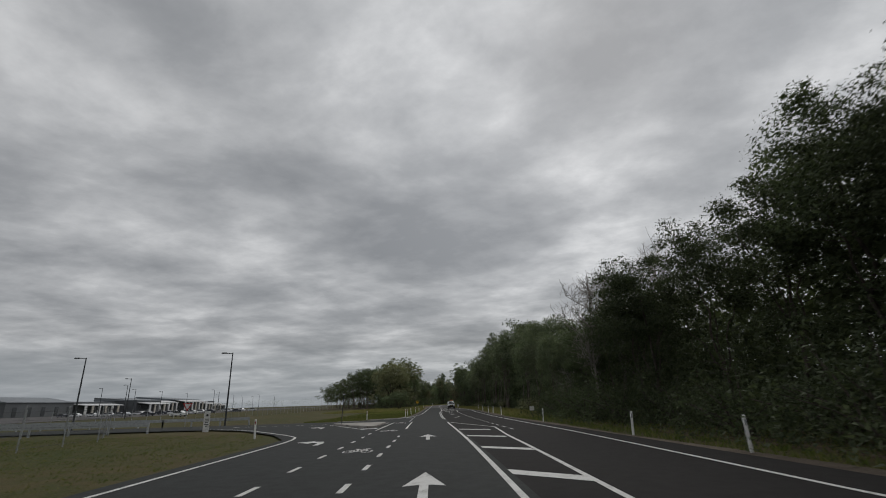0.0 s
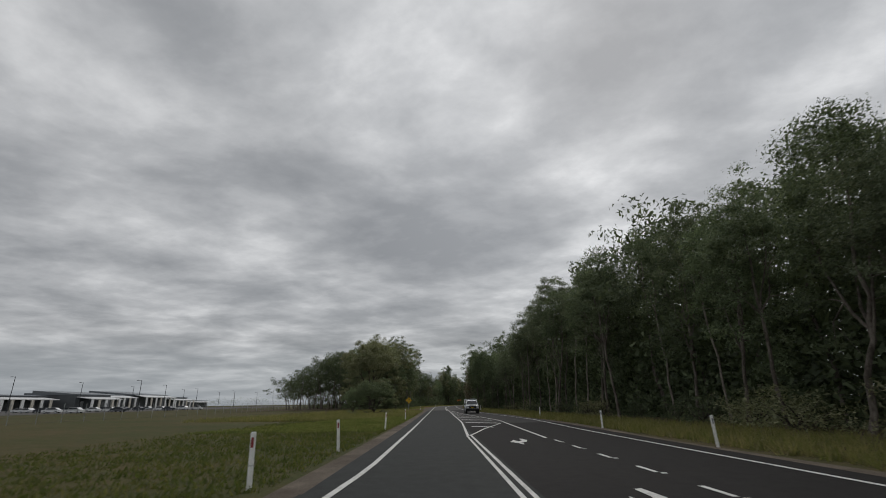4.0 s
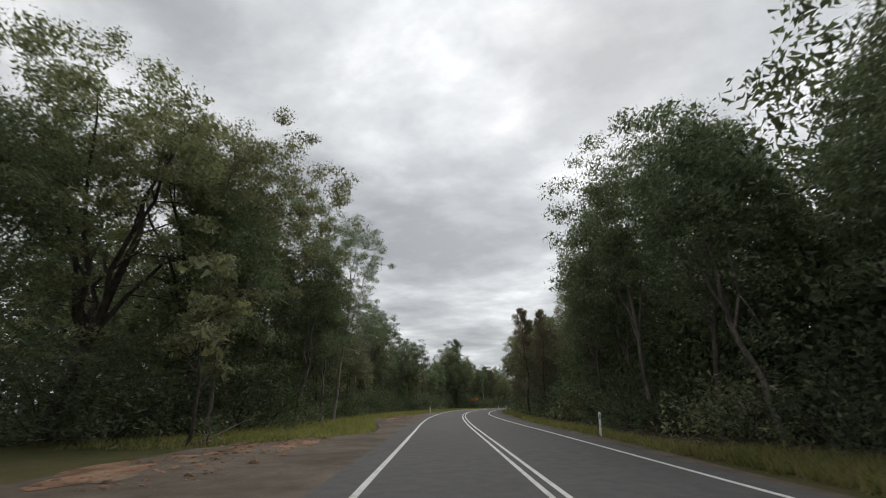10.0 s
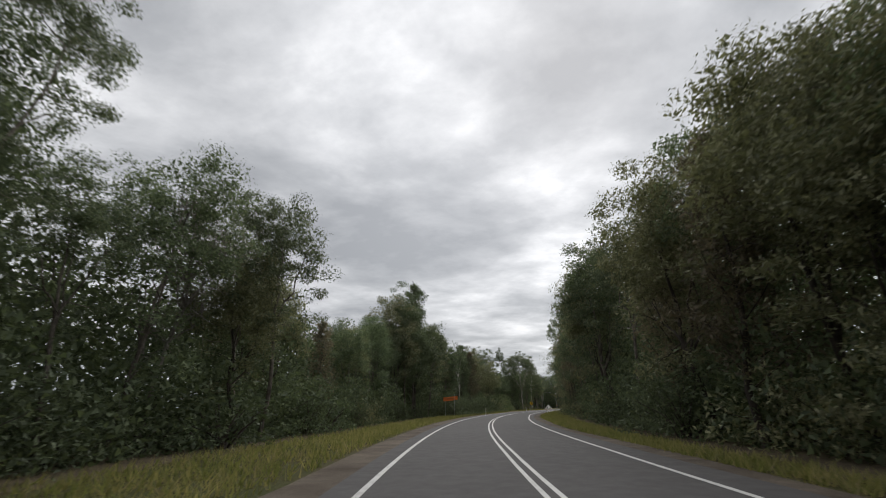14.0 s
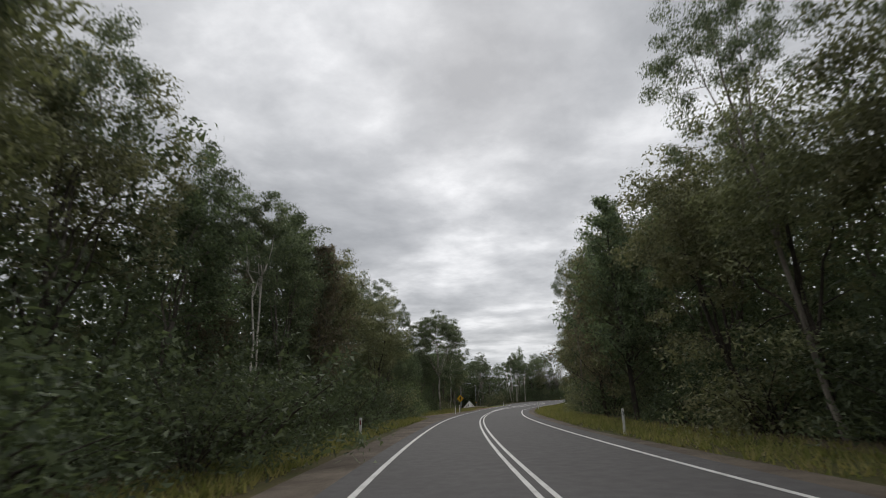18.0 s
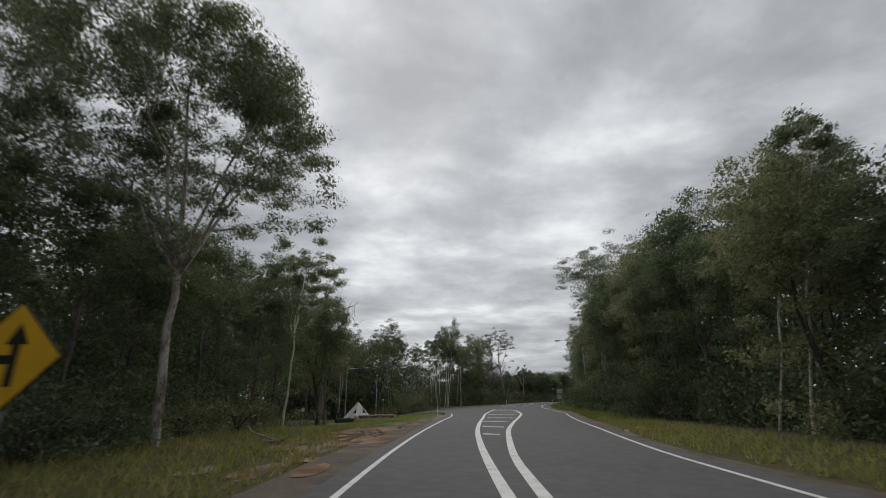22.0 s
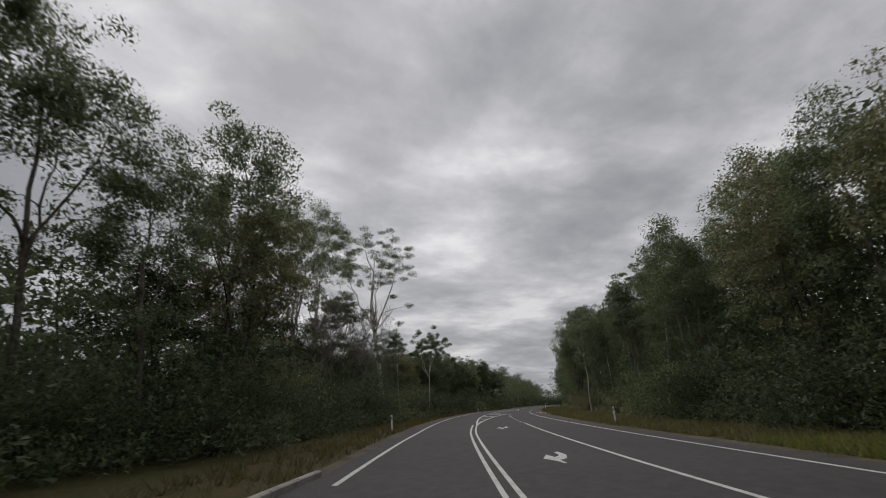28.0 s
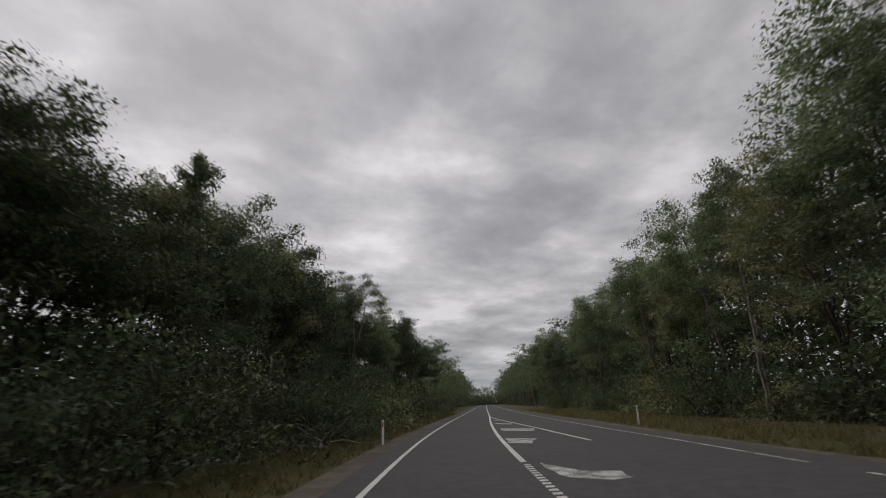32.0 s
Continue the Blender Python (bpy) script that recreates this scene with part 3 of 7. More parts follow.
# kerbs of the second junction
def kerb(pts, w=0.16, h=0.13):
    for i in range(len(pts) - 1):
        (sa, ua), (sb, ub) = pts[i], pts[i + 1]
        n = max(1, int(math.hypot(sb - sa, ub - ua) / 1.2))
        for j in range(n):
            f0, f1 = j / n, (j + 1) / n - 0.008
            a, b = at(sa + (sb - sa) * f0, ua + (ub - ua) * f0), at(sa + (sb - sa) * f1, ua + (ub - ua) * f1)
            d = (b - a).normalized()
            o = Vector((-d.y, d.x, 0)) * w / 2
            up = Vector((0, 0, h))
            mb = MB()
            mb.loft([[a - o - up, a + o - up, a + o + up * 0.8, a + o * 0.6 + up, a - o * 0.6 + up, a - o + up * 0.8], [b - o - up, b + o - up, b + o + up * 0.8, b + o * 0.6 + up, b - o * 0.6 + up, b - o + up * 0.8]])
            structure("kerb", mb, CONCRETE, "weathered concrete kerb stone")


kerb([(420.4, -3.5), (421.6, -3.85), (424.2, -5.0), (427.2, -7.8), (430.2, -11.5), (433.2, -20)])
kerb([(453, -10.4), (455.6, -8.2), (458.2, -6.6), (467, -4.3), (475, -3.2), (480, -2.8)])
kerb([(35.1, -4.5), (42.7, -8.2), (43.1, -3.9), (35.8, -4.0), (35.1, -4.5)], 0.2, 0.14)

# gravel shoulders, pull-offs, forest floor
GRAVEL_L = [(-120, -2.9), (75, -2.9), (150, -2.8), (160, -3.3), (165, -4.6), (169, -6.6), (173, -8.2), (182, -8.2), (186, -5.2), (190, -3.3), (194, -3.6), (199, -4.4), (208, -6.2), (216, -6.3), (222, -4.2), (240, -3.2), (292, -3.4), (322, -3.4), (340, -4.0), (352, -6.4), (368, -5.0), (376, -3.4), (388, -3.6), (394, -5.2), (402, -4.2), (412, -3.2)]
structure("shoulder", ribbon(GRAVEL_L, -1.9, 62, 412, -0.045, skirt=0.07), GRAVEL, "brown gravel shoulder and pull-offs")
structure("shoulder", ribbon([(478, -3.2), (520, -3.1), (1200, -3.0)], -1.9, 480, S1, -0.045), GRAVEL, "brown gravel shoulder")
structure("shoulder", ribbon(lambda s: along(SEAL_R, s) - 0.1, lambda s: along(SEAL_R, s) + 0.75 + 0.2 * math.sin(s * 0.21), S0, S1, -0.045), GRAVEL, "narrow gravel shoulder")
def blotches(s0, s1, u0, u1, n, seed, mats, label, size=1.0, base=None):
    """Bare ground broken into many small ragged patches."""
    rs = np.random.RandomState(seed)
    for k in range(n):
        s, u = rs.uniform(s0, s1), rs.uniform(u0, u1)
        a, b_ = size * rs.uniform(0.5, 2.2), size * rs.uniform(0.18, 0.6)
        pts = [(s + a * math.cos(q) * rs.uniform(0.7, 1.2), u + b_ * math.sin(q) * rs.uniform(0.7, 1.2)) for q in np.linspace(0, 5.9, 9)]
        structure("dirt_patch", sheet(ragged(pts, 0.05, 0.35), (base or (-0.078 if u < along(GRAVEL_L, s) else -0.041)) + 0.0003 * k), mats[k % len(mats)], label)


blotches(175, 187, -8.2, -4.6, 22, 11, (RED_DIRT, DIRT, RED_DIRT, GRAVEL), "ragged patch of bare clay beside the shoulder")
blotches(353, 374, -6.0, -3.2, 14, 12, (DIRT, DIRT, GRAVEL), "ragged patch of bare brown dirt")
blotches(386, 404, -6.8, -3.0, 18, 13, (RED_DIRT, DIRT), "ragged patch of bare reddish dirt")
blotches(378, 396, -6.3, -2.7, 34, 16, (RED_DIRT, RED_DIRT, DIRT), "ragged patch of bare reddish dirt")
blotches(202, 221, -6.4, -3.2, 20, 14, (DIRT, RED_DIRT, GRAVEL), "ragged patch of bare dirt on the pull-off")
blotches(394, 424, -13.5, -5.0, 10, 15, (DIRT,), "worn bare spot in the lawn", 0.7, -0.052)


def clods(s0, s1, u0, u1, n, seed, label):
    """Low broken lumps of clay on a bare patch; too many to count."""
    rs = np.random.RandomState(seed)
    mb = MB()
    for _ in range(n):
        s, u = rs.uniform(s0, s1), rs.uniform(u0, u1)
        r = 0.03 + 0.13 * rs.random() ** 3
        p = at(s, u, -0.08 if u < along(GRAVEL_L, s) else -0.04)
        a0 = rs.random() * 6.28
        ring = [(r * rs.uniform(0.6, 1.2), a0 + k * 1.047) for k in range(6)]
        mb.loft([[(p.x + q * math.cos(a), p.y + q * math.sin(a), p.z) for q, a in ring], [(p.x + 0.55 * q * math.cos(a), p.y + 0.55 * q * math.sin(a), p.z + r * rs.uniform(0.15, 0.4)) for q, a in ring]])
    tagged(new("clay_clods", mb.mesh("clay_clods", RED_DIRT)), label, "dirt", kind="stuff")


clods(174, 187, -7.8, -4.4, 300, 1, "broken clods of pale and red clay")
clods(386, 402, -6.8, -3.2, 300, 2, "broken clods of red clay")
clods(204, 220, -6.2, -3.0, 260, 3, "broken clods of clay on the pull-off")
structure("dirt_patch", sheet(ragged([(404, -2.35), (405, -2.9), (412, -3.1), (416.5, -3.2), (417.5, -2.6), (411, -2.3)], 0.12), -0.03), DIRT, "bare dirt between lawn and road")
LAWN_OUT = [(398, -4.0), (402, -8.0), (412, -14.0), (424, -17.0), (430.6, -15.0)]
LAWN_IN = [(398, -3.6), (410, -3.3), (417.5, -3.2), (421, -3.8), (424, -5.1), (427, -7.8), (430.6, -12.2)]
lawn_mb = MB()
for c_ in range(6):
    ribbon(lambda s, f=1 - c_ / 6: along(LAWN_IN, s) + f * (along(LAWN_OUT, s) - along(LAWN_IN, s)), lambda s, f=1 - (c_ + 1) / 6: along(LAWN_IN, s) + f * (along(LAWN_OUT, s) - along(LAWN_IN, s)), 398, 430.6, -0.058, 0.8, mb=lawn_mb)
structure("lawn", lawn_mb, LAWN, "mown green lawn at the corner")
FLOOR_R = [(-120, 10.2), (40, 10.6), (60, 15), (110, 14), (160, 11.5), (180, 7.8), (250, 7.8), (300, 9.9), (345, 10), (385, 12.6), (420, 14.5), (470, 14), (600, 13), (1200, 10)]
structure("forest_floor", ribbon(FLOOR_R, lambda s: along(FLOOR_R, s) + 45, S0, 900, -0.05, 4.0, skirt=0.07), LITTER, "dark leaf litter under the trees")
FLOOR_L = [(186, -15), (200, -13), (212, -9.5), (225, -9.2), (242, -8.4), (256, -6.6), (300, -6.0), (340, -6.6), (370, -10.5), (395, -12.5), (412, -15)]
structure("forest_floor", ribbon(lambda s: along(FLOOR_L, s) - 40, FLOOR_L, 186, 412, -0.05, 4.0, skirt=0.07), LITTER, "dark leaf litter under the trees")
structure("forest_floor", ribbon(lambda s: along([(462, -60), (520, -48)], s), [(462, -30), (470, -12), (500, -7.5), (900, -6)], 462, 900, -0.05, 4.0, skirt=0.07), LITTER, "dark leaf litter under the trees")


# ---- road markings ----
def line_u(table, s0, s1, w=0.11, name="edge_line", mat=PAINT, label="solid white edge line", z=0.007):
    f = table if callable(table) else (lambda s: along(table, s)) if isinstance(table, list) else (lambda s: table)
    return structure(name, ribbon(lambda s: f(s) - w / 2, lambda s: f(s) + w / 2, s0, s1, z, 2.0), mat, label)


def dashes(table, s0, s1, on, gap, w=0.11, mat=PAINT, label="short white lane dash"):
    f = (lambda s: along(table, s)) if isinstance(table, list) else (lambda s: table)
    s = s0
    while s < s1:
        structure("lane_dash", ribbon(lambda q: f(q) - w / 2, lambda q: f(q) + w / 2, s, min(s + on, s1), 0.007, 1.0), mat, label)
        s += on + gap


def stripe(name, pts, label, w=0.13, z=0.004, mat=PAINT):
    """A painted line of even width along a bent course."""
    mb = MB()
    ps = [at(s, u, z) for s, u in pts]
    n = len(ps)
    for k, p in enumerate(ps):
        d = (ps[min(k + 1, n - 1)] - ps[max(k - 1, 0)]).normalized()
        o = Vector((d.y, -d.x, 0)) * w / 2
        mb.v += [tuple(p - o), tuple(p + o)]
    mb.f = [(2 * k, 2 * k + 1, 2 * k + 3, 2 * k + 2) for k in range(n - 1)]
    structure(name, mb, mat, label)


def bar(s_left, u_left, s_right, u_right, w=0.75, mat=PAINT):
    structure("painted_bar", sheet([(s_left, u_left), (s_right, u_right), (s_right + w, u_right), (s_left + w, u_left)], 0.0065), mat, "white painted bar of the median")


LEFT_LINE = [(62, -2.45), (68, -1.95), (75, -1.6), (105, -1.53), (147, -1.42), (160, -1.35), (190, -1.32), (206, -1.5), (250, -1.5), (306, -1.53), (324, -1.63), (341, -1.76), (367, -1.68), (400, -1.68), (409, -1.72)]
line_u(LEFT_LINE, 62, 409, 0.13)
stripe("edge_line", [(409, -1.72), (412, -1.78), (414, -1.95), (416, -2.16), (419.4, -2.56)], "white edge line bending into the junction", z=0.007)
line_u([(478.6, -2.12), (490, -1.95), (495, -1.84), (523, -1.7), (560, -1.5), (620, -1.5), (1200, -1.5)], 478.6, 900, 0.13)
line_u(EDGE_R, S0, 536, 0.13)
for a_, b_ in ((537.2, 541.5), (543.5, 552.0), (553.5, 900.0)):
    line_u(EDGE_R, a_, b_, 0.13, mat=PAINT_WORN)
# first stretch: turning lane, bicycle lane and first painted median
stripe("edge_line", [(20.6, -6.55), (22.5, -6.62), (24.2, -6.75), (25.4, -6.95), (26.5, -7.2), (28, -7.9), (29.5, -8.7), (33, -10.8), (36.7, -13.1), (39, -15.2), (40.4, -16.8), (41.2, -18.5)], "white edge line curving into the side road")
line_u([(-60, -6.2), (9, -6.24), (20.6, -6.55)], -60, 20.6, 0.13, z=0.004)
dashes(-1.68, -12, 26, 1.0, 2.0, 0.12)
line_u(-1.62, 32, 44.4, 0.12, "lane_line", label="solid white lane line")
dashes(-3.42, -12, 29, 1.0, 2.0, 0.12)
line_u([(31, -3.45), (44, -3.2)], 31, 44, 0.12, "lane_line", label="solid white lane line")
stripe("lane_line", [(43.2, -8.7), (38, -6.5), (32.9, -4.42)], "white line beside the traffic island")
dashes(-1.9, 46, 64, 1.0, 1.6, 0.13)
stripe("edge_line", [(50.4, -9.3), (51.5, -7.8), (52.7, -6.7), (55, -5.1), (57.6, -3.55), (60, -2.9), (62.2, -2.45)], "white line at the far corner of the junction")
structure("painted_bar", sheet([(34.2, -4.9), (34.45, -3.6), (33.5, -3.65), (33.45, -4.5)], 0.005), PAINT, "white painted bar before the island")
structure("painted_bar", sheet([(44.5, -5.5), (45.0, -5.0), (43.9, -3.5), (43.2, -3.7)], 0.005), PAINT, "white painted bar behind the island")
structure("kerb", sheet([(55.6, -7.1), (59.0, -3.75), (63.0, -2.85), (63.0, -2.6), (58.6, -3.4), (55.1, -6.7)], 0.03, 0.05), CONCRETE, "flush concrete edge strip of the side road")
structure("kerb", sheet([(51.6, -9.6), (53.0, -6.0), (53.4, -5.6), (53.0, -6.6), (52.0, -9.6)], 0.012, 0.03), CONCRETE, "flush concrete edge strip of the side road")
for k in range(8):
    structure("give_way_dash", sheet([(44.2, -9.0 - k * 1.1), (44.2, -9.6 - k * 1.1), (44.42, -9.6 - k * 1.1), (44.42, -9.0 - k * 1.1)], 0.004), PAINT, "white give way dash across the side road")
line_u([(-120, 1.4), (8, 1.38), (31, 1.46), (41.7, 1.46)], S0, 41.7, 0.13, "median_line", label="solid white median line")
line_u([(-120, 2.6), (8, 2.92), (23, 3.42), (31.3, 3.98)], S0, 31.3, 0.13, "median_line", label="solid white median line")
line_u([(31.3, 3.98), (35.3, 3.05), (41.7, 1.5)], 31.3, 41.7, 0.13, "median_line", label="solid white median line")
for k in range(-3, 4):
    s = 10.6 + k * 6.2
    bar(s, 1.6, s - 1.3, min(2.75 + 0.02 * s, 3.3 if s < 30 else 2.7))
for uu in (1.36, 1.56):
    line_u([(44, uu), (86, uu - 0.1)], 50.2, 86, 0.09, "centre_line", label="double white centre line")
dashes([(28, 4.55), (75, 4.45), (100, 4.6)], 28, 84, 1.0, 1.7, 0.11)
line_u([(84, 4.4), (100, 4.9), (104.7, 5.1), (121.5, 4.12), (130, 3.59), (147.2, 2.62), (160, 2.0)], 84, 160, 0.13, "median_line", label="solid white median line")
line_u([(86, 1.3), (100, 1.72), (104.7, 1.82), (121.6, 1.9), (147, 2.0), (160, 1.84)], 86, 160, 0.13, "median_line", label="solid white median line")
line_u([(86, 1.4), (92, 2.6), (99, 4.4)], 86, 99, 0.12, "median_line", label="solid white median line")
for k in range(8):
    s = 94.6 + k * 6.45
    ur = along([(86, 1.6), (99, 4.4), (104.7, 4.85), (121.5, 3.9), (130, 3.4), (147, 2.4)], s) - 0.12
    bar(s, 2.05, s - (ur - 2.0) * 0.85, ur)
# country stretch: double centre line
CENTRE = [(160, 1.85), (190, 1.78), (222, 1.62), (246, 1.74), (280, 1.62), (306, 1.52), (323, 1.38), (341, 1.2), (367, 1.08)]
for du in (-0.13, 0.13):
    line_u([(s, u + du) for s, u in CENTRE], 158, 367, 0.1, "centre_line", label="worn double white centre line", mat=PAINT)
# second painted median
line_u([(367, 0.96), (392, 0.97), (408, 1.18), (417, 1.06), (437.6, 1.27)], 367, 437.6, 0.22, "median_line", label="solid white median line")
line_u([(367, 1.24), (380, 1.66), (392, 2.48), (400, 3.25), (408, 4.05), (417, 4.65), (425, 4.6), (433, 4.1), (436.4, 3.0), (437.6, 1.4)], 367, 437.6, 0.22, "median_line", label="solid white median line")
for s, ul, ur, w in ((435.4, 1.5, 3.6, 0.9), (431.6, 1.45, 4.1, 1.1), (424.6, 1.5, 4.4, 0.8), (416.2, 1.4, 4.2, 1.5), (408.5, 1.5, 3.7, 1.3), (401.5, 1.3, 2.9, 1.2), (395.0, 1.25, 2.4, 1.0), (389.0, 1.2, 1.9, 0.8)):
    bar(s, ul, s - (ur - ul) * 0.7, ur, w, PAINT_WORN)
# third stretch: turning lane and last median
for uu in (0.95, 1.22):
    line_u([(458, uu - 0.15), (468, uu), (494, uu + 0.02), (503, uu + 0.2)], 458, 503, 0.1, "centre_line", label="double white centre line")
line_u([(458.7, 4.62), (480, 4.52), (503, 4.75)], 458.7, 503, 0.13, "lane_line", label="solid white turning lane line")
line_u([(503, 1.42), (522, 1.4), (535, 1.48)], 503, 530.5, 0.15, "median_line", label="white median line")
line_u([(503, 1.45), (509, 1.8), (516, 2.4), (522, 2.88), (532.5, 3.83), (536, 4.06)], 503, 535.6, 0.15, "median_line", label="white median line")
line_u([(538.5, 1.52), (547, 1.66), (560, 1.8), (578, 1.83), (594, 1.92), (900, 1.7)], 538.5, 549.0, 0.14, "median_line", label="white median line")
line_u([(549, 1.7), (560, 1.8), (578, 1.83), (594, 1.92), (640, 1.75), (900, 1.7)], 555.6, 900, 0.16, "median_line", label="white median line")
line_u([(560.9, 4.81), (569, 4.24), (586.5, 2.54), (594, 1.95)], 560.9, 594, 0.13, "median_line", label="white median line")
# broken, ribbed stretches of the median line
for s0_, n_, u0_, u1_ in ((531.0, 13, 1.48, 1.5), (550.6, 14, 1.7, 1.77), (530.8, 10, 3.84, 3.98)):
    for k in range(n_):
        s = s0_ + 0.33 * k
        u = u0_ + (u1_ - u0_) * k / n_
        structure("ribbed_line", sheet([(s, u - 0.09), (s + 0.02, u + 0.08), (s + 0.2, u + 0.09), (s + 0.18, u - 0.07)], 0.0075), PAINT, "ribbed white block of the worn median line")
for pts in ([(555.3, 2.1), (553.7, 2.7), (553.4, 3.4), (552.6, 3.35), (552.3, 3.0), (552.9, 2.3), (553.9, 2.1)], [(563.6, 2.0), (562.9, 3.15), (560.6, 2.7), (561.4, 1.97)], [(571.4, 2.2), (569.9, 3.95), (567.7, 3.7), (568.9, 2.15)], [(578.5, 2.1), (577.0, 3.2), (575.5, 3.1), (577.0, 2.1)], [(585, 2.1), (584, 2.5), (583, 2.5), (584, 2.1)],
            [(535.1, 1.7), (534.4, 2.1), (533.8, 2.7), (532.8, 3.4), (531.0, 3.35), (531.6, 2.5), (532.2, 1.8)], [(542.0, 1.75), (541.0, 3.1), (539.1, 2.9), (539.8, 1.72)], [(546.5, 1.8), (545.8, 2.7), (544.6, 2.6), (545.2, 1.8)], [(525.4, 1.5), (524.2, 2.85), (522.8, 2.75), (522.0, 2.5), (522.5, 1.8)], [(516.5, 1.6), (515.6, 2.3), (514.3, 2.2), (515.0, 1.6)], [(509.6, 1.6), (509.0, 1.95), (508.2, 1.9), (508.6, 1.6)]):
    structure("worn_bar", sheet(ragged(pts, 0.05, 0.4), 0.0065), PAINT_WORN, "worn and smeared white bar of the median")
dashes([(503, 4.75), (522, 4.48), (535, 4.42)], 504, 536, 0.75, 1.75, 0.11)


def arrow(s, u, kind, flip=False, scale=1.0, mat=PAINT):
    """A painted arrow; own y runs along the road, flip turns it towards the oncoming traffic."""
    if kind == "ahead":
        pts = [(-0.09, 0), (0.09, 0), (0.09, 2.3), (0.42, 2.15), (0.0, 4.1), (-0.42, 2.15), (-0.09, 2.3)]
    elif kind == "hook":
        pts = [(0.22, 0.95), (0.22, 0.3), (0.15, -0.05), (0.0, -0.3), (-0.04, 0.0), (-0.1, 0.35), (-0.35, -0.55), (-0.14, -1.1), (-0.05, -1.65), (0.02, -1.6), (0.0, -0.9), (0.1, -0.85), (0.28, -0.5), (0.42, 0.2), (0.36, 1.05)]
    else:
        pts = [(-0.12, 0), (0.12, 0), (0.14, 1.0), (0.28, 1.55), (0.6, 1.75), (0.6, 1.25), (1.35, 2.15), (0.6, 3.0), (0.6, 2.5), (0.1, 2.3), (-0.1, 1.4)]
    if kind == "left":
        pts = [(-x, y) for x, y in pts[::-1]]
    k = -1 if flip else 1
    structure("painted_arrow", sheet([(s + k * y * scale, u + k * x * scale) for x, y in pts], 0.009), mat, "white painted lane arrow")


arrow(7.4, -0.22, "ahead", scale=0.95)
arrow(21.5, -0.25, "ahead", scale=0.95)
arrow(20.2, -4.75, "left", scale=0.9)
arrow(36.2, -8.0, "left", scale=0.9)
for s in (56.8, 71.0, 82.7):
    arrow(s, 3.0, "hook")
for s in (462.1, 482.4, 498.4):
    arrow(s, 2.85, "hook")
# small studs between the dashes and along the lines
for k in range(26):
    for s0_, u_ in ((30.5, 4.52), (505.5, 4.62)):
        s = s0_ + 2.7 * k
        if s < 84 or 505 < s < 535:
            p = at(s, u_)
            mb = MB()
            mb.box(-0.05, 0.05, -0.05, 0.05, 0.0, 0.018, 0.006)
            o = structure("road_stud", mb, PAINT, "small white raised road stud")
            o.matrix_basis = pose(p.x, p.y, p.z + 0.002, 0, 0, turn(s))


def bicycle(s, u):
    mb = MB()
    for c in (-0.3, 0.3):
        for j in range(16):
            a0, a1 = 2 * math.pi * j / 16, 2 * math.pi * (j + 1) / 16
            sheet([(s + 2.2 * r * math.sin(a), u + c + r * math.cos(a)) for r, a in ((0.155, a0), (0.205, a0), (0.205, a1), (0.155, a1))], 0.009, mb=mb)
    for (a, b), (c, d) in (((-0.3, 0), (-0.1, 0.75)), ((-0.1, 0.75), (0.2, 0.8)), ((0.2, 0.85), (0.3, 0)), ((-0.3, 0), (0.0, 0.0)), ((0.0, 0.0), (0.2, 0.8)), ((0.0, 0.0), (-0.12, 0.9)), ((-0.2, 0.92), (-0.03, 0.92)), ((0.15, 1.05), (0.32, 1.05))):
        n = Vector((-(d - b), c - a)).normalized()
        sheet([(s + b + n.y * 0.06, u + a + n.x * 0.03), (s + d + n.y * 0.06, u + c + n.x * 0.03), (s + d - n.y * 0.06, u + c - n.x * 0.03), (s + b - n.y * 0.06, u + a - n.x * 0.03)], 0.009, mb=mb)
    structure("painted_bicycle", mb, PAINT, "white painted bicycle symbol")


for s in (16.9, 30.0, 42.7, 57.7):
    bicycle(s, -2.57)


# ---- trees ----
def rnd(rs, a, b):
    return a + (b - a) * rs.random()


def leaf_tris(c, ax, sd, ln, wd):
    out = np.empty((len(c), 3, 3))
    out[:, 0] = c - ax * ln * 0.5 + sd * wd * 0.5
    out[:, 1] = c + ax * ln * 0.5
    out[:, 2] = c - ax * ln * 0.35 - sd * wd * 0.5
    return out


def unit(a):
    return a / np.linalg.norm(a, axis=1, keepdims=True)


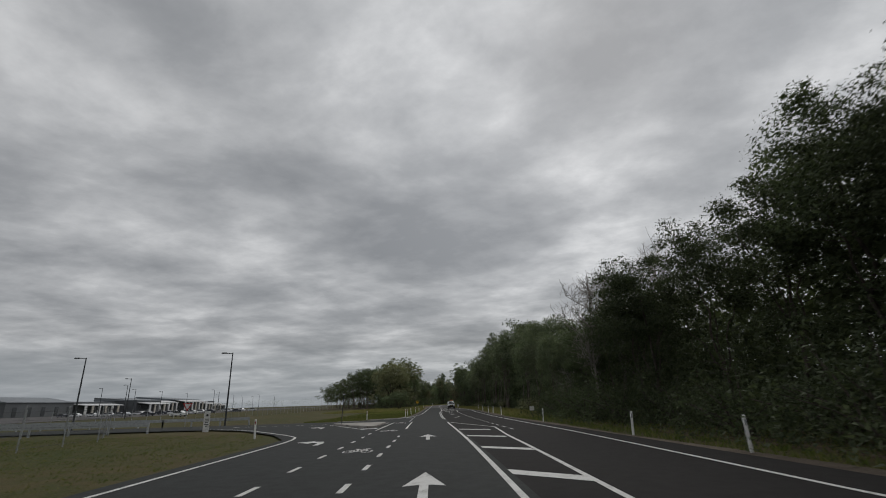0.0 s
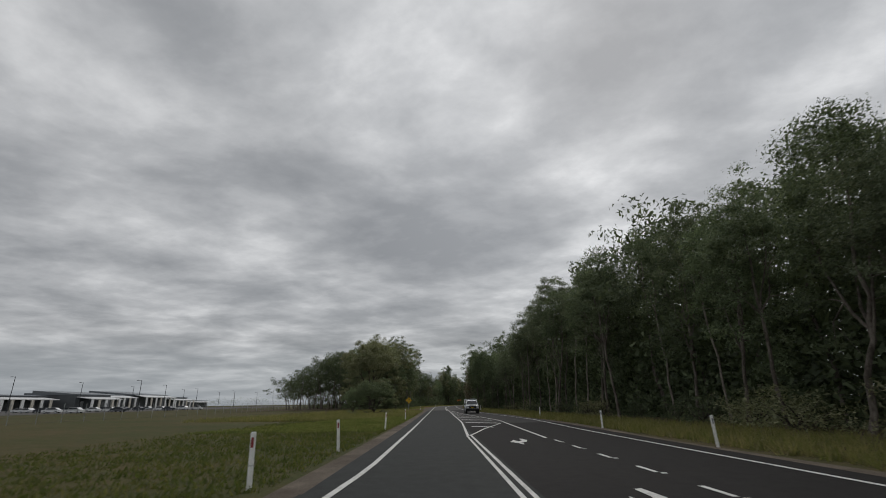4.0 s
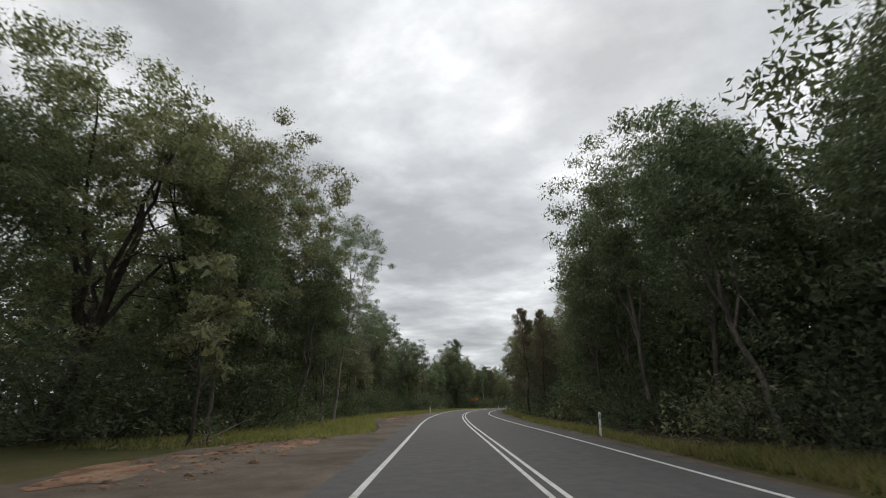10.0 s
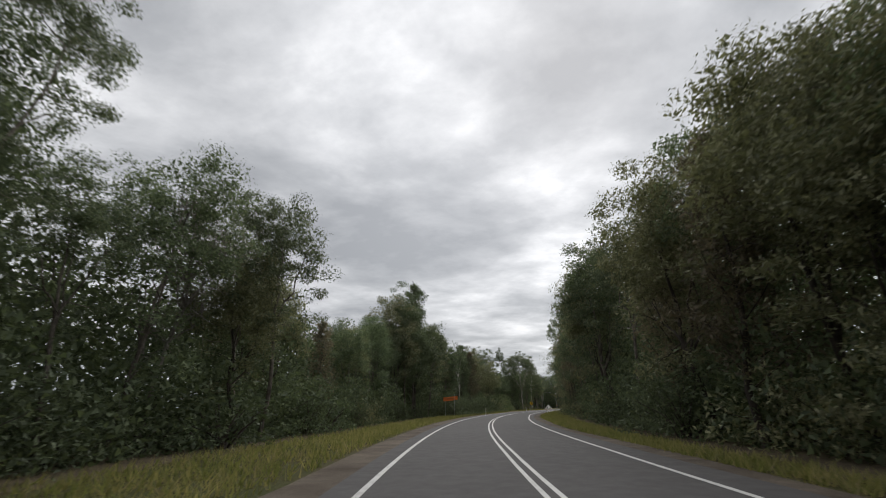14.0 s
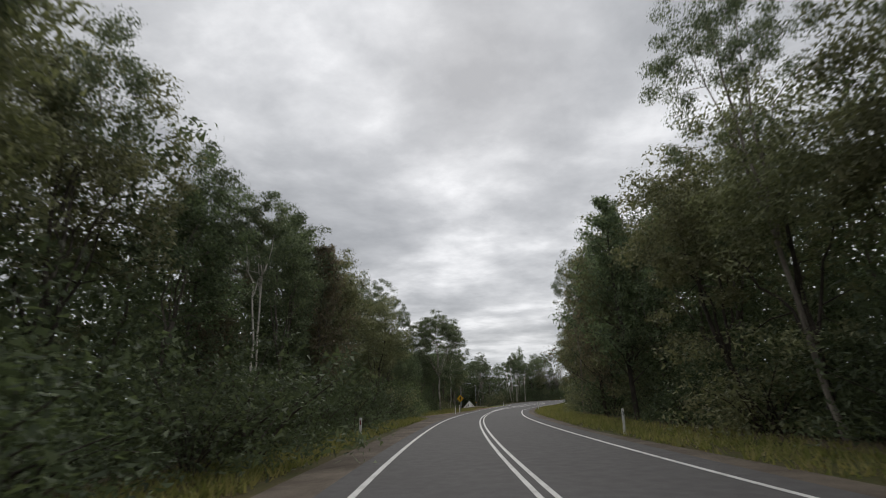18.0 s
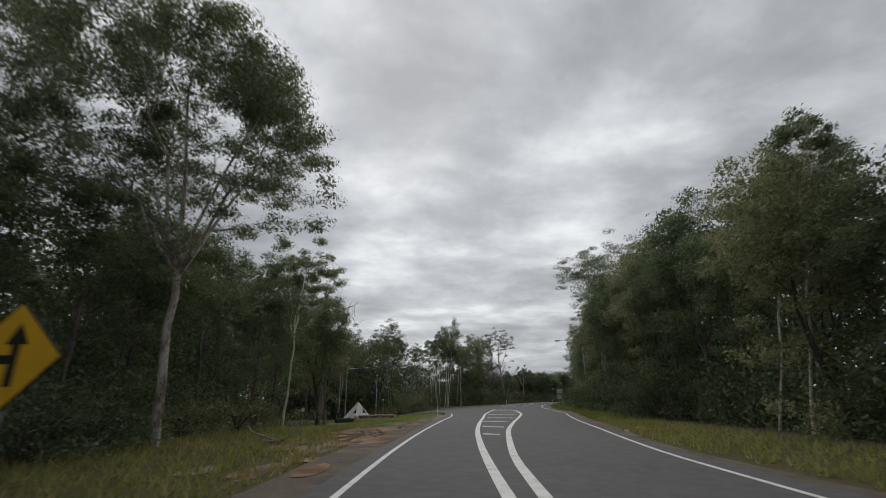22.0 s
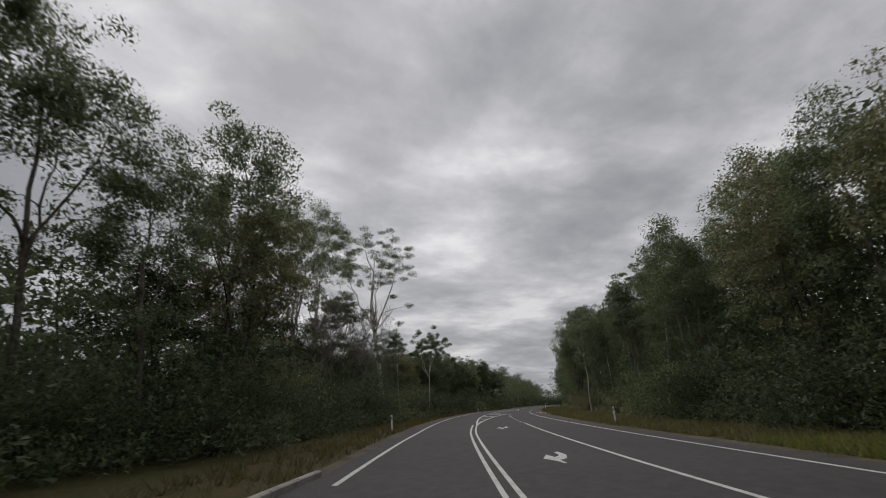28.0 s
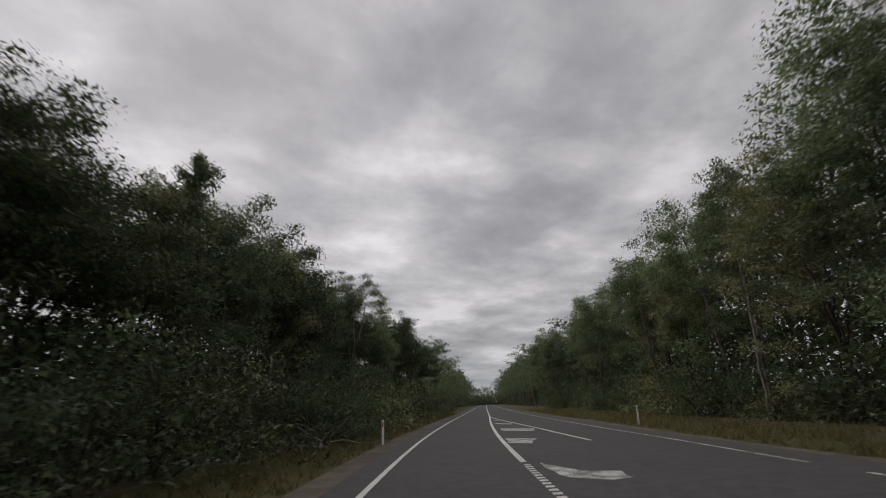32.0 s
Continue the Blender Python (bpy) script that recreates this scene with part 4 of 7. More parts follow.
def leaves(rs, centres, radii, n, length, width, droop=0.5, flat=0.7, shell=0.45, core=0, spray=0.33):
    """Leaf-shaped blades scattered through clumps; core: broad inner sprays a clump, which close it."""
    idx = np.repeat(np.arange(len(centres)), n)
    m = len(idx)
    d = unit(rs.normal(size=(m, 3)))
    d[:, 2] = np.abs(d[:, 2]) * np.where(rs.random(m) < 0.84, 1, -0.8)
    r = (shell + (1 - shell) * rs.random(m)) ** 0.8
    r *= 0.84 + 0.2 * rs.random(m)
    off = d * (r * radii[idx])[:, None]
    off[:, 2] *= flat
    # blades lie roughly along the clump's own dome, and hang
    face = unit(d * 1.5 + rs.normal(size=(m, 3)) * 0.62)
    ax = rs.normal(size=(m, 3))
    ax[:, 2] -= droop * 1.3
    ax = unit(ax - face * (ax * face).sum(1)[:, None] * 0.85)
    sd = unit(np.cross(face, ax))
    ln = (length * (0.6 + 0.8 * rs.random(m)))[:, None]
    wd = (width * (0.6 + 0.8 * rs.random(m)))[:, None]
    out = leaf_tris(centres[idx] + off, ax, sd, ln, wd)
    if core:
        idx = np.repeat(np.arange(len(centres)), core)
        m = len(idx)
        rr = radii[idx][:, None]
        off = unit(rs.normal(size=(m, 3))) * (rs.random(m) ** 0.5)[:, None] * 0.74 * rr
        off[:, 2] *= flat
        ax = unit(rs.normal(size=(m, 3)))
        sd = unit(np.cross(ax, rs.normal(size=(m, 3))))
        grow = (1.3 + 0.7 * rs.random(m))[:, None]
        inner = leaf_tris(centres[idx] + off, ax, sd, grow * spray, grow * spray * 0.45)
        out = np.concatenate([out, inner])
    return out


def limb(rs, mb, p, d, length, r0, r1, segs=4, bend=0.25, up=0.12, sides=5):
    """One tapered, crooked limb; returns the points along it."""
    pts, rad = [Vector(p)], [r0]
    d = Vector(d).normalized()
    for i in range(segs):
        d = (d + Vector(rs.normal(size=3)) * bend + Vector((0, 0, up))).normalized()
        pts.append(pts[-1] + d * length / segs)
        rad.append(r0 + (r1 - r0) * (i + 1) / segs)
    mb.tube(pts, rad, sides, caps=False)
    return pts


def gum(seed, h, base=0.45, spread=0.26, limbs=9, subs=4, n=44, leaf=(0.26, 0.09), clump=(0.85, 1.45), trunk_r=0.16, crook=0.07, lean=0.05, rise=0.75, top=0.85, droop=0.5, bark=None, foliage=None, flat=0.62, sub_len=0.5, core=5, spray=0.22, raw=False):
    """A eucalypt: bole, crooked limbs, forks, and leaf clumps at the twig ends."""
    rs = np.random.RandomState(seed)
    mb = MB()
    a = rs.random() * 6.28
    pts, rad = [Vector((0, 0, -0.2))], [trunk_r * 1.35]
    segs = 9
    side = Vector((math.cos(a), math.sin(a), 0))
    off = Vector((0, 0, 0))
    for i in range(1, segs + 1):
        f = i / segs
        off += Vector((rs.normal() * crook, rs.normal() * crook, 0)) * h / segs * 2
        pts.append(Vector((0, 0, h * top * f)) + off + side * lean * h * f)
        rad.append(trunk_r * (1.05 - 0.8 * f))
    mb.tube(pts, rad, 7, caps=False)
    bole = MB()
    bole.tube(pts[::2], rad[::2], 5, caps=False)
    cen, crad = [], []

    def on_trunk(f):
        q = f * segs
        i = min(int(q), segs - 1)
        return pts[i].lerp(pts[i + 1], q - i), trunk_r * (1.05 - 0.8 * f)
    for k in range(limbs):
        f = base + (0.98 - base) * (k + 0.5 * rs.random()) / limbs
        p, r = on_trunk(f)
        a += 2.4 + rs.normal() * 0.4
        tall = (f - base) / (1 - base + 1e-6)
        ln = h * spread * (1.15 - 0.55 * tall) * rnd(rs, 0.75, 1.2)
        d = Vector((math.cos(a), math.sin(a), rise * rnd(rs, 0.6, 1.3)))
        lp = limb(rs, mb, p, d, ln, max(r * 0.55, 0.03), 0.018, 3, sides=4)
        cen.append(lp[-1])
        crad.append(rnd(rs, *clump))
        for j in range(subs):
            q = lp[1 + int(rs.random() * 2.99)]
            d2 = Vector((math.cos(a + rs.normal() * 1.0), math.sin(a + rs.normal() * 1.0), rnd(rs, 0.1, 1.0)))
            sp = limb(rs, mb, q, d2, ln * sub_len * rnd(rs, 0.7, 1.2), max(r * 0.25, 0.018), 0.01, 1, sides=3)
            cen.append(sp[-1])
            crad.append(rnd(rs, *clump) * 0.9)
    for j in range(3):
        cen.append(pts[-1] + Vector(rs.normal(size=3)) * 0.6)
        crad.append(rnd(rs, *clump))
    cen = np.array([tuple(c) for c in cen])
    lv = leaves(rs, cen, np.array(crad), n, leaf[0], leaf[1], droop, flat, core=core, spray=spray)
    # scale so that the highest leaf stands at h
    k = h / np.percentile(lv[:, :, 2], 99.7)
    lv *= k
    mb.v = [(x * k, y * k, z * k) for x, y, z in mb.v]
    if raw:
        bole.v = [(x * k, y * k, z * k) for x, y, z in bole.v]
        return bole, lv
    return mb.mesh("trunk", bark or BARK_PALE, True), quads_mesh("crown", lv, foliage or LEAF_GUM)


def crown_gum(seed, h, fork=0.45, width=0.2, base=0.35, tips=90, leaders=4, n=92, leaf=(0.13, 0.05), clump=(0.65, 1.05), trunk_r=0.13, core=28, spray=0.175, bark=None, foliage=None, flat=0.62, droop=0.4, lean=0.04, crook=0.03, hollow=0.5):
    """A eucalypt: bole, rising leaders, boughs that reach out to leaf tufts, and an uneven dome of tufts."""
    rs = np.random.RandomState(seed)
    mb = MB()
    a0 = rs.random() * 6.28
    side = Vector((math.cos(a0), math.sin(a0), 0))
    pts, rad, off = [Vector((0, 0, -0.2))], [trunk_r * 1.3], Vector((0, 0, 0))
    for i in range(1, 7):
        off += Vector((rs.normal(), rs.normal(), 0)) * crook * h / 6
        pts.append(Vector((0, 0, h * fork * i / 6)) + off + side * lean * h * i / 6)
        rad.append(trunk_r * (1.05 - 0.3 * i / 6))
    mb.tube(pts, rad, 8, caps=False)
    mid = Vector((pts[-1].x, pts[-1].y, h * (base + 1) / 2)) + side * lean * h * 0.6
    rx, rz = h * width, h * (1 - base) / 2
    nodes = []
    for k in range(leaders):
        a = a0 + 6.28 * k / leaders + rs.normal() * 0.3
        reach = 0.12 if k == 0 else rnd(rs, 0.42, 0.68)
        end = mid + Vector((math.cos(a) * rx * reach, math.sin(a) * rx * reach, rz * rnd(rs, -0.15, 0.45) if k else rz * 0.6))
        p0 = pts[-1] if k < 2 else pts[-2].lerp(pts[-1], rs.random())
        bow = p0.lerp(end, 0.45) + Vector((rs.normal() * 0.25, rs.normal() * 0.25, (end - p0).length * 0.06))
        way = [p0 * (1 - f) ** 2 + bow * 2 * f * (1 - f) + end * f * f for f in np.linspace(0, 1, 7)]
        way = [way[0]] + [q + Vector(rs.normal(size=3)) * 0.012 * h * 0.6 for q in way[1:]]
        wide = [trunk_r * (0.68 if k == 0 else 0.46) * (1 - 0.75 * f) + 0.01 for f in np.linspace(0, 1, 7)]
        mb.tube(way, wide, 6, caps=False)
        nodes += [(q, r) for q, r in zip(way[2:], wide[2:])]
    d = unit(rs.normal(size=(tips, 3)))
    d[:, 2] = np.where(rs.random(tips) < 0.72, np.abs(d[:, 2]), d[:, 2])
    phi = np.arctan2(d[:, 1], d[:, 0])
    lump = 1 + 0.16 * np.sin(2 * phi + seed) + 0.13 * np.sin(3 * phi + 2.1 * seed + 3 * d[:, 2])
    r = (hollow + (1 - hollow) * rs.random(tips) ** 0.6) * lump
    ends = np.array(mid) + d * r[:, None] * np.array((rx, rx, rz))
    ends = ends[np.argsort(r)]
    for e in ends:
        e = Vector(e)
        q, r0 = min(nodes, key=lambda nd_: (nd_[0] - e).length + max(0.0, nd_[0].z - e.z) * 1.6)
        ln = (e - q).length
        bow = q.lerp(e, 0.55) + Vector((rs.normal(), rs.normal(), 0.9 + rs.normal() * 0.6)) * ln * 0.1
        r1 = min(r0 * 0.7, 0.016 + 0.013 * ln)
        mb.tube([q, bow, e], [r1, r1 * 0.7, 0.009], 4 if r1 > 0.04 else 3, caps=False)
        nodes.append((bow, r1 * 0.7))
    lv = leaves(rs, ends, np.array([rnd(rs, *clump) for _ in ends]), n, leaf[0], leaf[1], droop, flat, core=2 * core, spray=0.82 * spray)
    k = h / np.percentile(lv[:, :, 2], 99.7)
    mb.v = [(x * k, y * k, z * k) for x, y, z in mb.v]
    return mb.mesh("trunk", bark or BARK_PALE, True), quads_mesh("crown", lv * k, foliage or LEAF_GUM)


def sheoak(seed, h, n=1500, width=0.35, foliage=None, bark=None):
    """A she-oak: conical, wispy, hung with needle sprays."""
    rs = np.random.RandomState(seed)
    mb = MB()
    top = Vector((rs.normal() * 0.3, rs.normal() * 0.3, h))
    pts = [Vector((0, 0, -0.2)).lerp(top, f) + Vector((rs.normal(), rs.normal(), 0)) * 0.12 * (f > 0) for f in np.linspace(0, 1, 7)]
    mb.tube(pts, list(np.linspace(0.14, 0.015, 7)), 6, caps=False)
    cen, rad = [], []
    for k in range(34):
        f = 0.14 + 0.84 * (k + rs.random()) / 34
        a = k * 2.4 + rs.normal() * 0.3
        reach = h * width * (1.1 - f) ** 0.8 * rnd(rs, 0.55, 1.15)
        q_ = min(int(f * 6), 5)
        p = pts[q_].lerp(pts[q_ + 1], f * 6 - q_)
        lp = limb(rs, mb, p, (math.cos(a), math.sin(a), 0.75), reach, 0.035, 0.008, 3, 0.18, 0.15, 4)
        for q in lp[1:]:
            cen.append(tuple(q))
            rad.append(0.26 + reach * 0.24)
    cen.append(tuple(top))
    rad.append(0.35)
    lv = leaves(rs, np.array(cen), np.array(rad), max(4, n // len(cen)), 0.27, 0.045, -0.15, 1.0, 0.2, core=22, spray=0.18)
    lv *= h / lv[:, :, 2].max()
    return mb.mesh("trunk", bark or BARK_DARK, True), quads_mesh("crown", lv, foliage or LEAF_BROWN)


def shrub(seed, h, w, n=0, leaf=(0.092, 0.038), foliage=None):
    """A many-stemmed bush, leafy to the ground."""
    n = n or int(400 * h ** 1.45)
    rs = np.random.RandomState(seed)
    mb = MB()
    cen, rad = [], []
    for k in range(15):
        a, r = k * 2.4, w * math.sqrt((k + 0.5) / 15)
        tip = Vector((r * math.cos(a), r * math.sin(a), h * rnd(rs, 0.35, 0.95) * (1 - 0.35 * (r / w) ** 2)))
        root = Vector((rs.normal() * 0.15, rs.normal() * 0.15, -0.1))
        mb.tube([root, root.lerp(tip, 0.5) + Vector((0, 0, h * 0.08)), tip], [0.04, 0.025, 0.01], 4, caps=False)
        cen += [tuple(tip * 0.92), tuple(tip * 0.55 + Vector((0, 0, 0.1)))]
        rad += [min(w, h) * rnd(rs, 0.3, 0.45), min(w, h) * rnd(rs, 0.3, 0.42)]
        cen.append((r * 1.08 * math.cos(a), r * 1.08 * math.sin(a), h * 0.1))
        rad.append(min(w, h) * 0.34)
    lv = leaves(rs, np.array(cen), np.array(rad), n // len(cen), leaf[0], leaf[1], 0.1, 0.8, 0.3, core=int(n / 75), spray=0.11)
    lv[:, :, 2] = np.maximum(lv[:, :, 2], 0.0 + 0.05 * rs.random((len(lv), 3)))
    lv *= h / np.percentile(lv[:, :, 2], 99.5)
    # the default leaf colour carries the shade beneath the trees
    return mb.mesh("stem", BARK_DARK, True), quads_mesh("foliage", lv, foliage or LEAF_SHADED)


def bare(seed, h, limbs=8, bark=None, spread=0.3, twigs=5, base=0.4, r=0.13):
    """A leafless tree."""
    rs = np.random.RandomState(seed)
    bole, boughs = MB(), []
    pts = limb(rs, bole, (0, 0, -0.2), (0, 0, 1), h * 0.85, r, r * 0.25, 7, 0.1, 0.2, 7)
    a = 0.0
    for k in range(limbs):
        f = base + (1 - base) * (k + rs.random()) / limbs
        p = pts[min(int(f * 7), 6)]
        a += 2.4
        mb = MB()
        boughs.append(mb)
        lp = limb(rs, mb, p, (math.cos(a), math.sin(a), 1.0), h * spread * rnd(rs, 0.7, 1.2), r * 0.4, 0.016, 5, 0.28, 0.1, 5)
        for j in range(twigs):
            q = lp[2 + int(rs.random() * 3)]
            sp = limb(rs, mb, q, Vector(rs.normal(size=3)) + Vector((0, 0, 0.8)), h * spread * 0.5, 0.026, 0.012, 3, 0.25, 0.15, 3)
            for i in range(2):
                limb(rs, mb, sp[1 + i], Vector(rs.normal(size=3)) + Vector((0, 0, 0.6)), h * 0.08, 0.016, 0.009, 2, 0.3, 0.1, 3)
    return (bole.mesh("trunk", bark or BARK_DEAD, True),) + tuple(q.mesh("branch", bark or BARK_DEAD, True) for q in boughs)


def tree_thing(name, meshes, label, category="tree", group="", leafname="crown"):
    ob = thing(name, label, category, group)
    part("stem" if leafname == "foliage" else "trunk", meshes[0], None, ob)
    for me in meshes[1:]:
        part(leafname, me, None, ob)
    return ob


SPECIES = {}


def species(key, name, label, maker, heights, category="tree", leafname="crown"):
    """A few standing forms of one kind, parked as data until they are planted."""
    SPECIES[key] = (name, label, [(maker(i, h), h) for i, h in enumerate(heights)], category, leafname)


PLANTED = {}


def plant(key, s, u, h, form=None, spin=None, label="", lean=0.0, group="", wide=1.0):
    name, lab, forms, cat, leafname = SPECIES[key]
    if form is None:
        fit = sorted(range(len(forms)), key=lambda k: abs(math.log(h / forms[k][1])))
        i = random.choice(fit[:2 if len(forms) > 3 else 3])
    else:
        i = form % len(forms)
    meshes, h0 = forms[i]
    k = h / h0
    p = at(s, u, -0.06)
    rot = pose(p.x, p.y, p.z, lean * random.uniform(-1, 1), lean * random.uniform(-1, 1), random.uniform(0, 360) if spin is None else spin)
    m = rot @ Matrix.Diagonal((k * wide, k * wide, k, 1))
    if (key, i) in PLANTED:
        ob = copy_thing(PLANTED[key, i], rot)
        ob.matrix_basis = m
    else:
        ob = tree_thing(name, meshes if isinstance(meshes, tuple) else (meshes,), lab, cat, group, leafname)
        ob.matrix_basis = m
        PLANTED[key, i] = ob
    ob["label"] = label or lab
    if group:
        ob["group"] = group
    return ob


species("gum", "gum_tree", "tall eucalypt with pale bole and grey-green crown", lambda i, h: crown_gum(11 + i, h, fork=0.42, width=0.185, base=0.28, tips=105, clump=(0.75, 1.2), bark=BARK_GREY), [16, 17, 15, 16])
species("gumdark", "gum_tree", "eucalypt with grey bark and dense dark crown", lambda i, h: crown_gum(31 + i, h, fork=0.3, width=0.205, base=0.1, tips=125, clump=(0.85, 1.4), bark=BARK_GREY, foliage=LEAF_DARK, core=34, hollow=0.4), [15, 14, 16])
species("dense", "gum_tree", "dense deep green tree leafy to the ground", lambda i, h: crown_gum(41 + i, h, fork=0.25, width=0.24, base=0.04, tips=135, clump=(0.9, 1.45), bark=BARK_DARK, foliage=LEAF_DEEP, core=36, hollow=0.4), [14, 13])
species("olive", "gum_tree", "bushy eucalypt with olive-green crown", lambda i, h: crown_gum(51 + i, h, fork=0.22, width=0.22, base=0.03, tips=125, clump=(0.8, 1.3), bark=BARK_DARK, foliage=LEAF_OLIVE, core=34, hollow=0.4), [13, 12, 14])
species("slender", "gum_tree", "slender pale-trunked eucalypt with high crown", lambda i, h: crown_gum(71 + i, h, fork=0.55, width=0.15, base=0.42, tips=72, leaders=3, clump=(0.65, 1.05), trunk_r=0.095, lean=0.03), [17, 18, 16])
species("stem", "gum_tree", "thin pale-stemmed eucalypt with a sparse crown", lambda i, h: crown_gum(81 + i, h, fork=0.56, width=0.1, base=0.48, tips=38, leaders=3, clump=(0.4, 0.7), trunk_r=0.06, core=22, bark=BARK_WHITE, lean=0.04), [14, 13, 15])
species("open", "gum_tree", "open-crowned eucalypt with pale forking limbs", lambda i, h: crown_gum(201 + i, h, fork=0.36, width=0.24, base=0.4, tips=120, leaders=5, n=150, leaf=(0.125, 0.05), clump=(0.75, 1.3), trunk_r=0.17, spray=0.16, core=36, hollow=0.45, flat=0.56, droop=0.25), [22, 20])
species("tall", "gum_tree", "tall white-limbed eucalypt with a sparse high crown", lambda i, h: crown_gum(301 + i, h, fork=0.43, width=0.2, base=0.47, tips=92, leaders=5, n=125, leaf=(0.12, 0.046), clump=(0.65, 1.15), trunk_r=0.25, spray=0.155, core=36, bark=BARK_WHITE, hollow=0.55, flat=0.55, droop=0.25), [24])
species("white", "gum_tree", "white-trunked eucalypt with a light crown", lambda i, h: crown_gum(322 + i, h, fork=0.5, width=0.25, base=0.4, tips=105, n=130, leaf=(0.1, 0.04), clump=(0.42, 0.75), trunk_r=0.085, spray=0.135, core=40, bark=BARK_WHITE, lean=0.015, hollow=0.45), [12])
species("spreading", "gum_tree", "broad old eucalypt with pale limbs and open crown", lambda i, h: crown_gum(221 + i, h, fork=0.36, width=0.36, base=0.3, tips=520, leaders=8, n=130, clump=(0.85, 1.4), trunk_r=0.23, core=40, spray=0.175, bark=BARK_MOTTLED, hollow=0.5, flat=0.5, droop=0.25), [22])
species("round", "gum_tree", "broad eucalypt with a dark trunk and domed crown", lambda i, h: crown_gum(241 + i, h, fork=0.26, width=0.38, base=0.2, tips=310, leaders=7, n=92, leaf=(0.13, 0.05), clump=(0.7, 1.15), trunk_r=0.27, core=34, spray=0.18, bark=BARK_DARK, foliage=LEAF_OLIVE, hollow=0.42), [12, 17, 18])
species("wattle", "wattle", "low spreading wattle with dark forking stems", lambda i, h: crown_gum(261 + i, h, fork=0.07, width=0.6, base=0.06, tips=300, leaders=10, n=80, leaf=(0.09, 0.036), clump=(0.42, 0.7), trunk_r=0.12, core=34, spray=0.12, bark=BARK_DARK, foliage=LEAF_DARK, hollow=0.4, lean=0.0), [6.0], "tree")
species("sheoak", "sheoak", "conical brownish she-oak with fine needles", lambda i, h: sheoak(91 + i, h, 8200), [13, 12])
species("sheoakdark", "sheoak", "dark green she-oak with fine needles", lambda i, h: sheoak(95 + i, h, 8200, foliage=LEAF_DARK), [13, 12])
species("shrub", "shrub", "dense roadside shrub with shade-darkened green leaves", lambda i, h: shrub(111 + i, h, h * 0.7), [1.6, 2.6, 3.2, 3.9, 4.6, 5.3], "shrub", "foliage")
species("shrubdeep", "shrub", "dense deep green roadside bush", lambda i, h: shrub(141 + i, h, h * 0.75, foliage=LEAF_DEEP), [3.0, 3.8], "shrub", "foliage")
species("shrubolive", "shrub", "dense olive-green roadside shrub", lambda i, h: shrub(121 + i, h, h * 0.75, foliage=LEAF_OLIVE), [1.5, 2.5, 3.3, 4.2, 5.1], "shrub", "foliage")
species("shrubbright", "shrub", "fresh green leafy roadside shrub", lambda i, h: shrub(131 + i, h, h * 0.75, foliage=LEAF_BRIGHT), [2.4, 3.2, 4.2], "shrub", "foliage")
species("bare", "bare_tree", "leafless grey tree with fine twigs", lambda i, h: bare(171 + i, h, 15, twigs=11, spread=0.26), [13, 14], "dead tree", "branch")
species("snag", "dead_tree", "tall dead tree with bare crooked limbs", lambda i, h: bare(181 + i, h, 6, spread=0.34, twigs=3, base=0.55, r=0.28), [15], "dead tree", "branch")
species("sapling", "sapling", "thin young eucalypt with sparse crown", lambda i, h: gum(281 + i, h, base=0.35, spread=0.2, limbs=7, subs=2, n=93, leaf=(0.136, 0.0462), trunk_r=0.05, clump=(0.35, 0.7), core=13, bark=BARK_DARK, foliage=LEAF_OLIVE), [5, 4.5])

HEIGHT_R = [(-60, 14.5), (13, 14.2), (21, 12.8), (29, 10.8), (36, 9.6), (45, 9.2), (52, 9.2), (60, 10.0), (70, 11.8), (80, 14), (92, 16.8), (100, 18.6), (130, 18.8), (148, 17.6), (157, 13.6), (165, 12.4), (173, 13.8), (183, 16.2), (193, 15.6), (200, 12.6), (206, 12.2), (228, 12.6), (236, 11), (242, 11.6), (248, 14.3), (268, 14.2), (288, 13), (297, 11.6), (306, 12.2), (313, 14.2), (325, 14.4), (340, 17), (356, 15.5), (368, 13.6), (378, 12.2), (388, 13.2), (400, 15.8), (412, 17), (425, 16.8), (438, 15.8), (448, 14.8), (460, 13.4), (474, 15.4), (490, 14.4), (506, 14.4), (517, 12.4), (523, 11.6), (530, 13), (540, 15), (549, 16.6), (560, 15.8), (575, 14.6), (620, 14.6), (700, 16), (900, 17)]
HEIGHT_L = [(170, 14), (190, 17), (206, 13), (214, 10.5), (227, 9.5), (233, 12.6), (244, 12.2), (251, 11.4), (266, 10.6), (284, 10.8), (292, 13), (325, 14), (345, 13.2), (360, 11.2), (372, 10.8), (386, 11.6), (396, 12.4), (412, 15), (470, 12), (478, 9.5), (535, 9.5), (560, 11.5), (620, 14), (900, 16)]
TRUNK_R = [(-60, 14.8), (35, 15), (52, 17), (70, 18.5), (110, 17.5), (160, 14.5), (185, 11.4), (205, 10.8), (250, 10.8), (285, 12.0), (300, 12.9), (345, 12.9), (375, 14.5), (392, 16), (425, 17), (470, 17), (560, 17), (650, 14), (900, 13)]
TRUNK_L = [(186, -14), (200, -11), (225, -12), (243, -11.4), (260, -10), (300, -9.4), (345, -10), (370, -13.5), (395, -15), (412, -18), (470, -14), (500, -11), (560, -10), (900, -9.5)]

DEEP = [gum(151 + i, 15, base=0.2, spread=0.27, limbs=8, subs=2, n=34, leaf=(0.36, 0.16), clump=(1.3, 2.1), trunk_r=0.12, core=10, spray=0.33, raw=True) for i in range(3)]


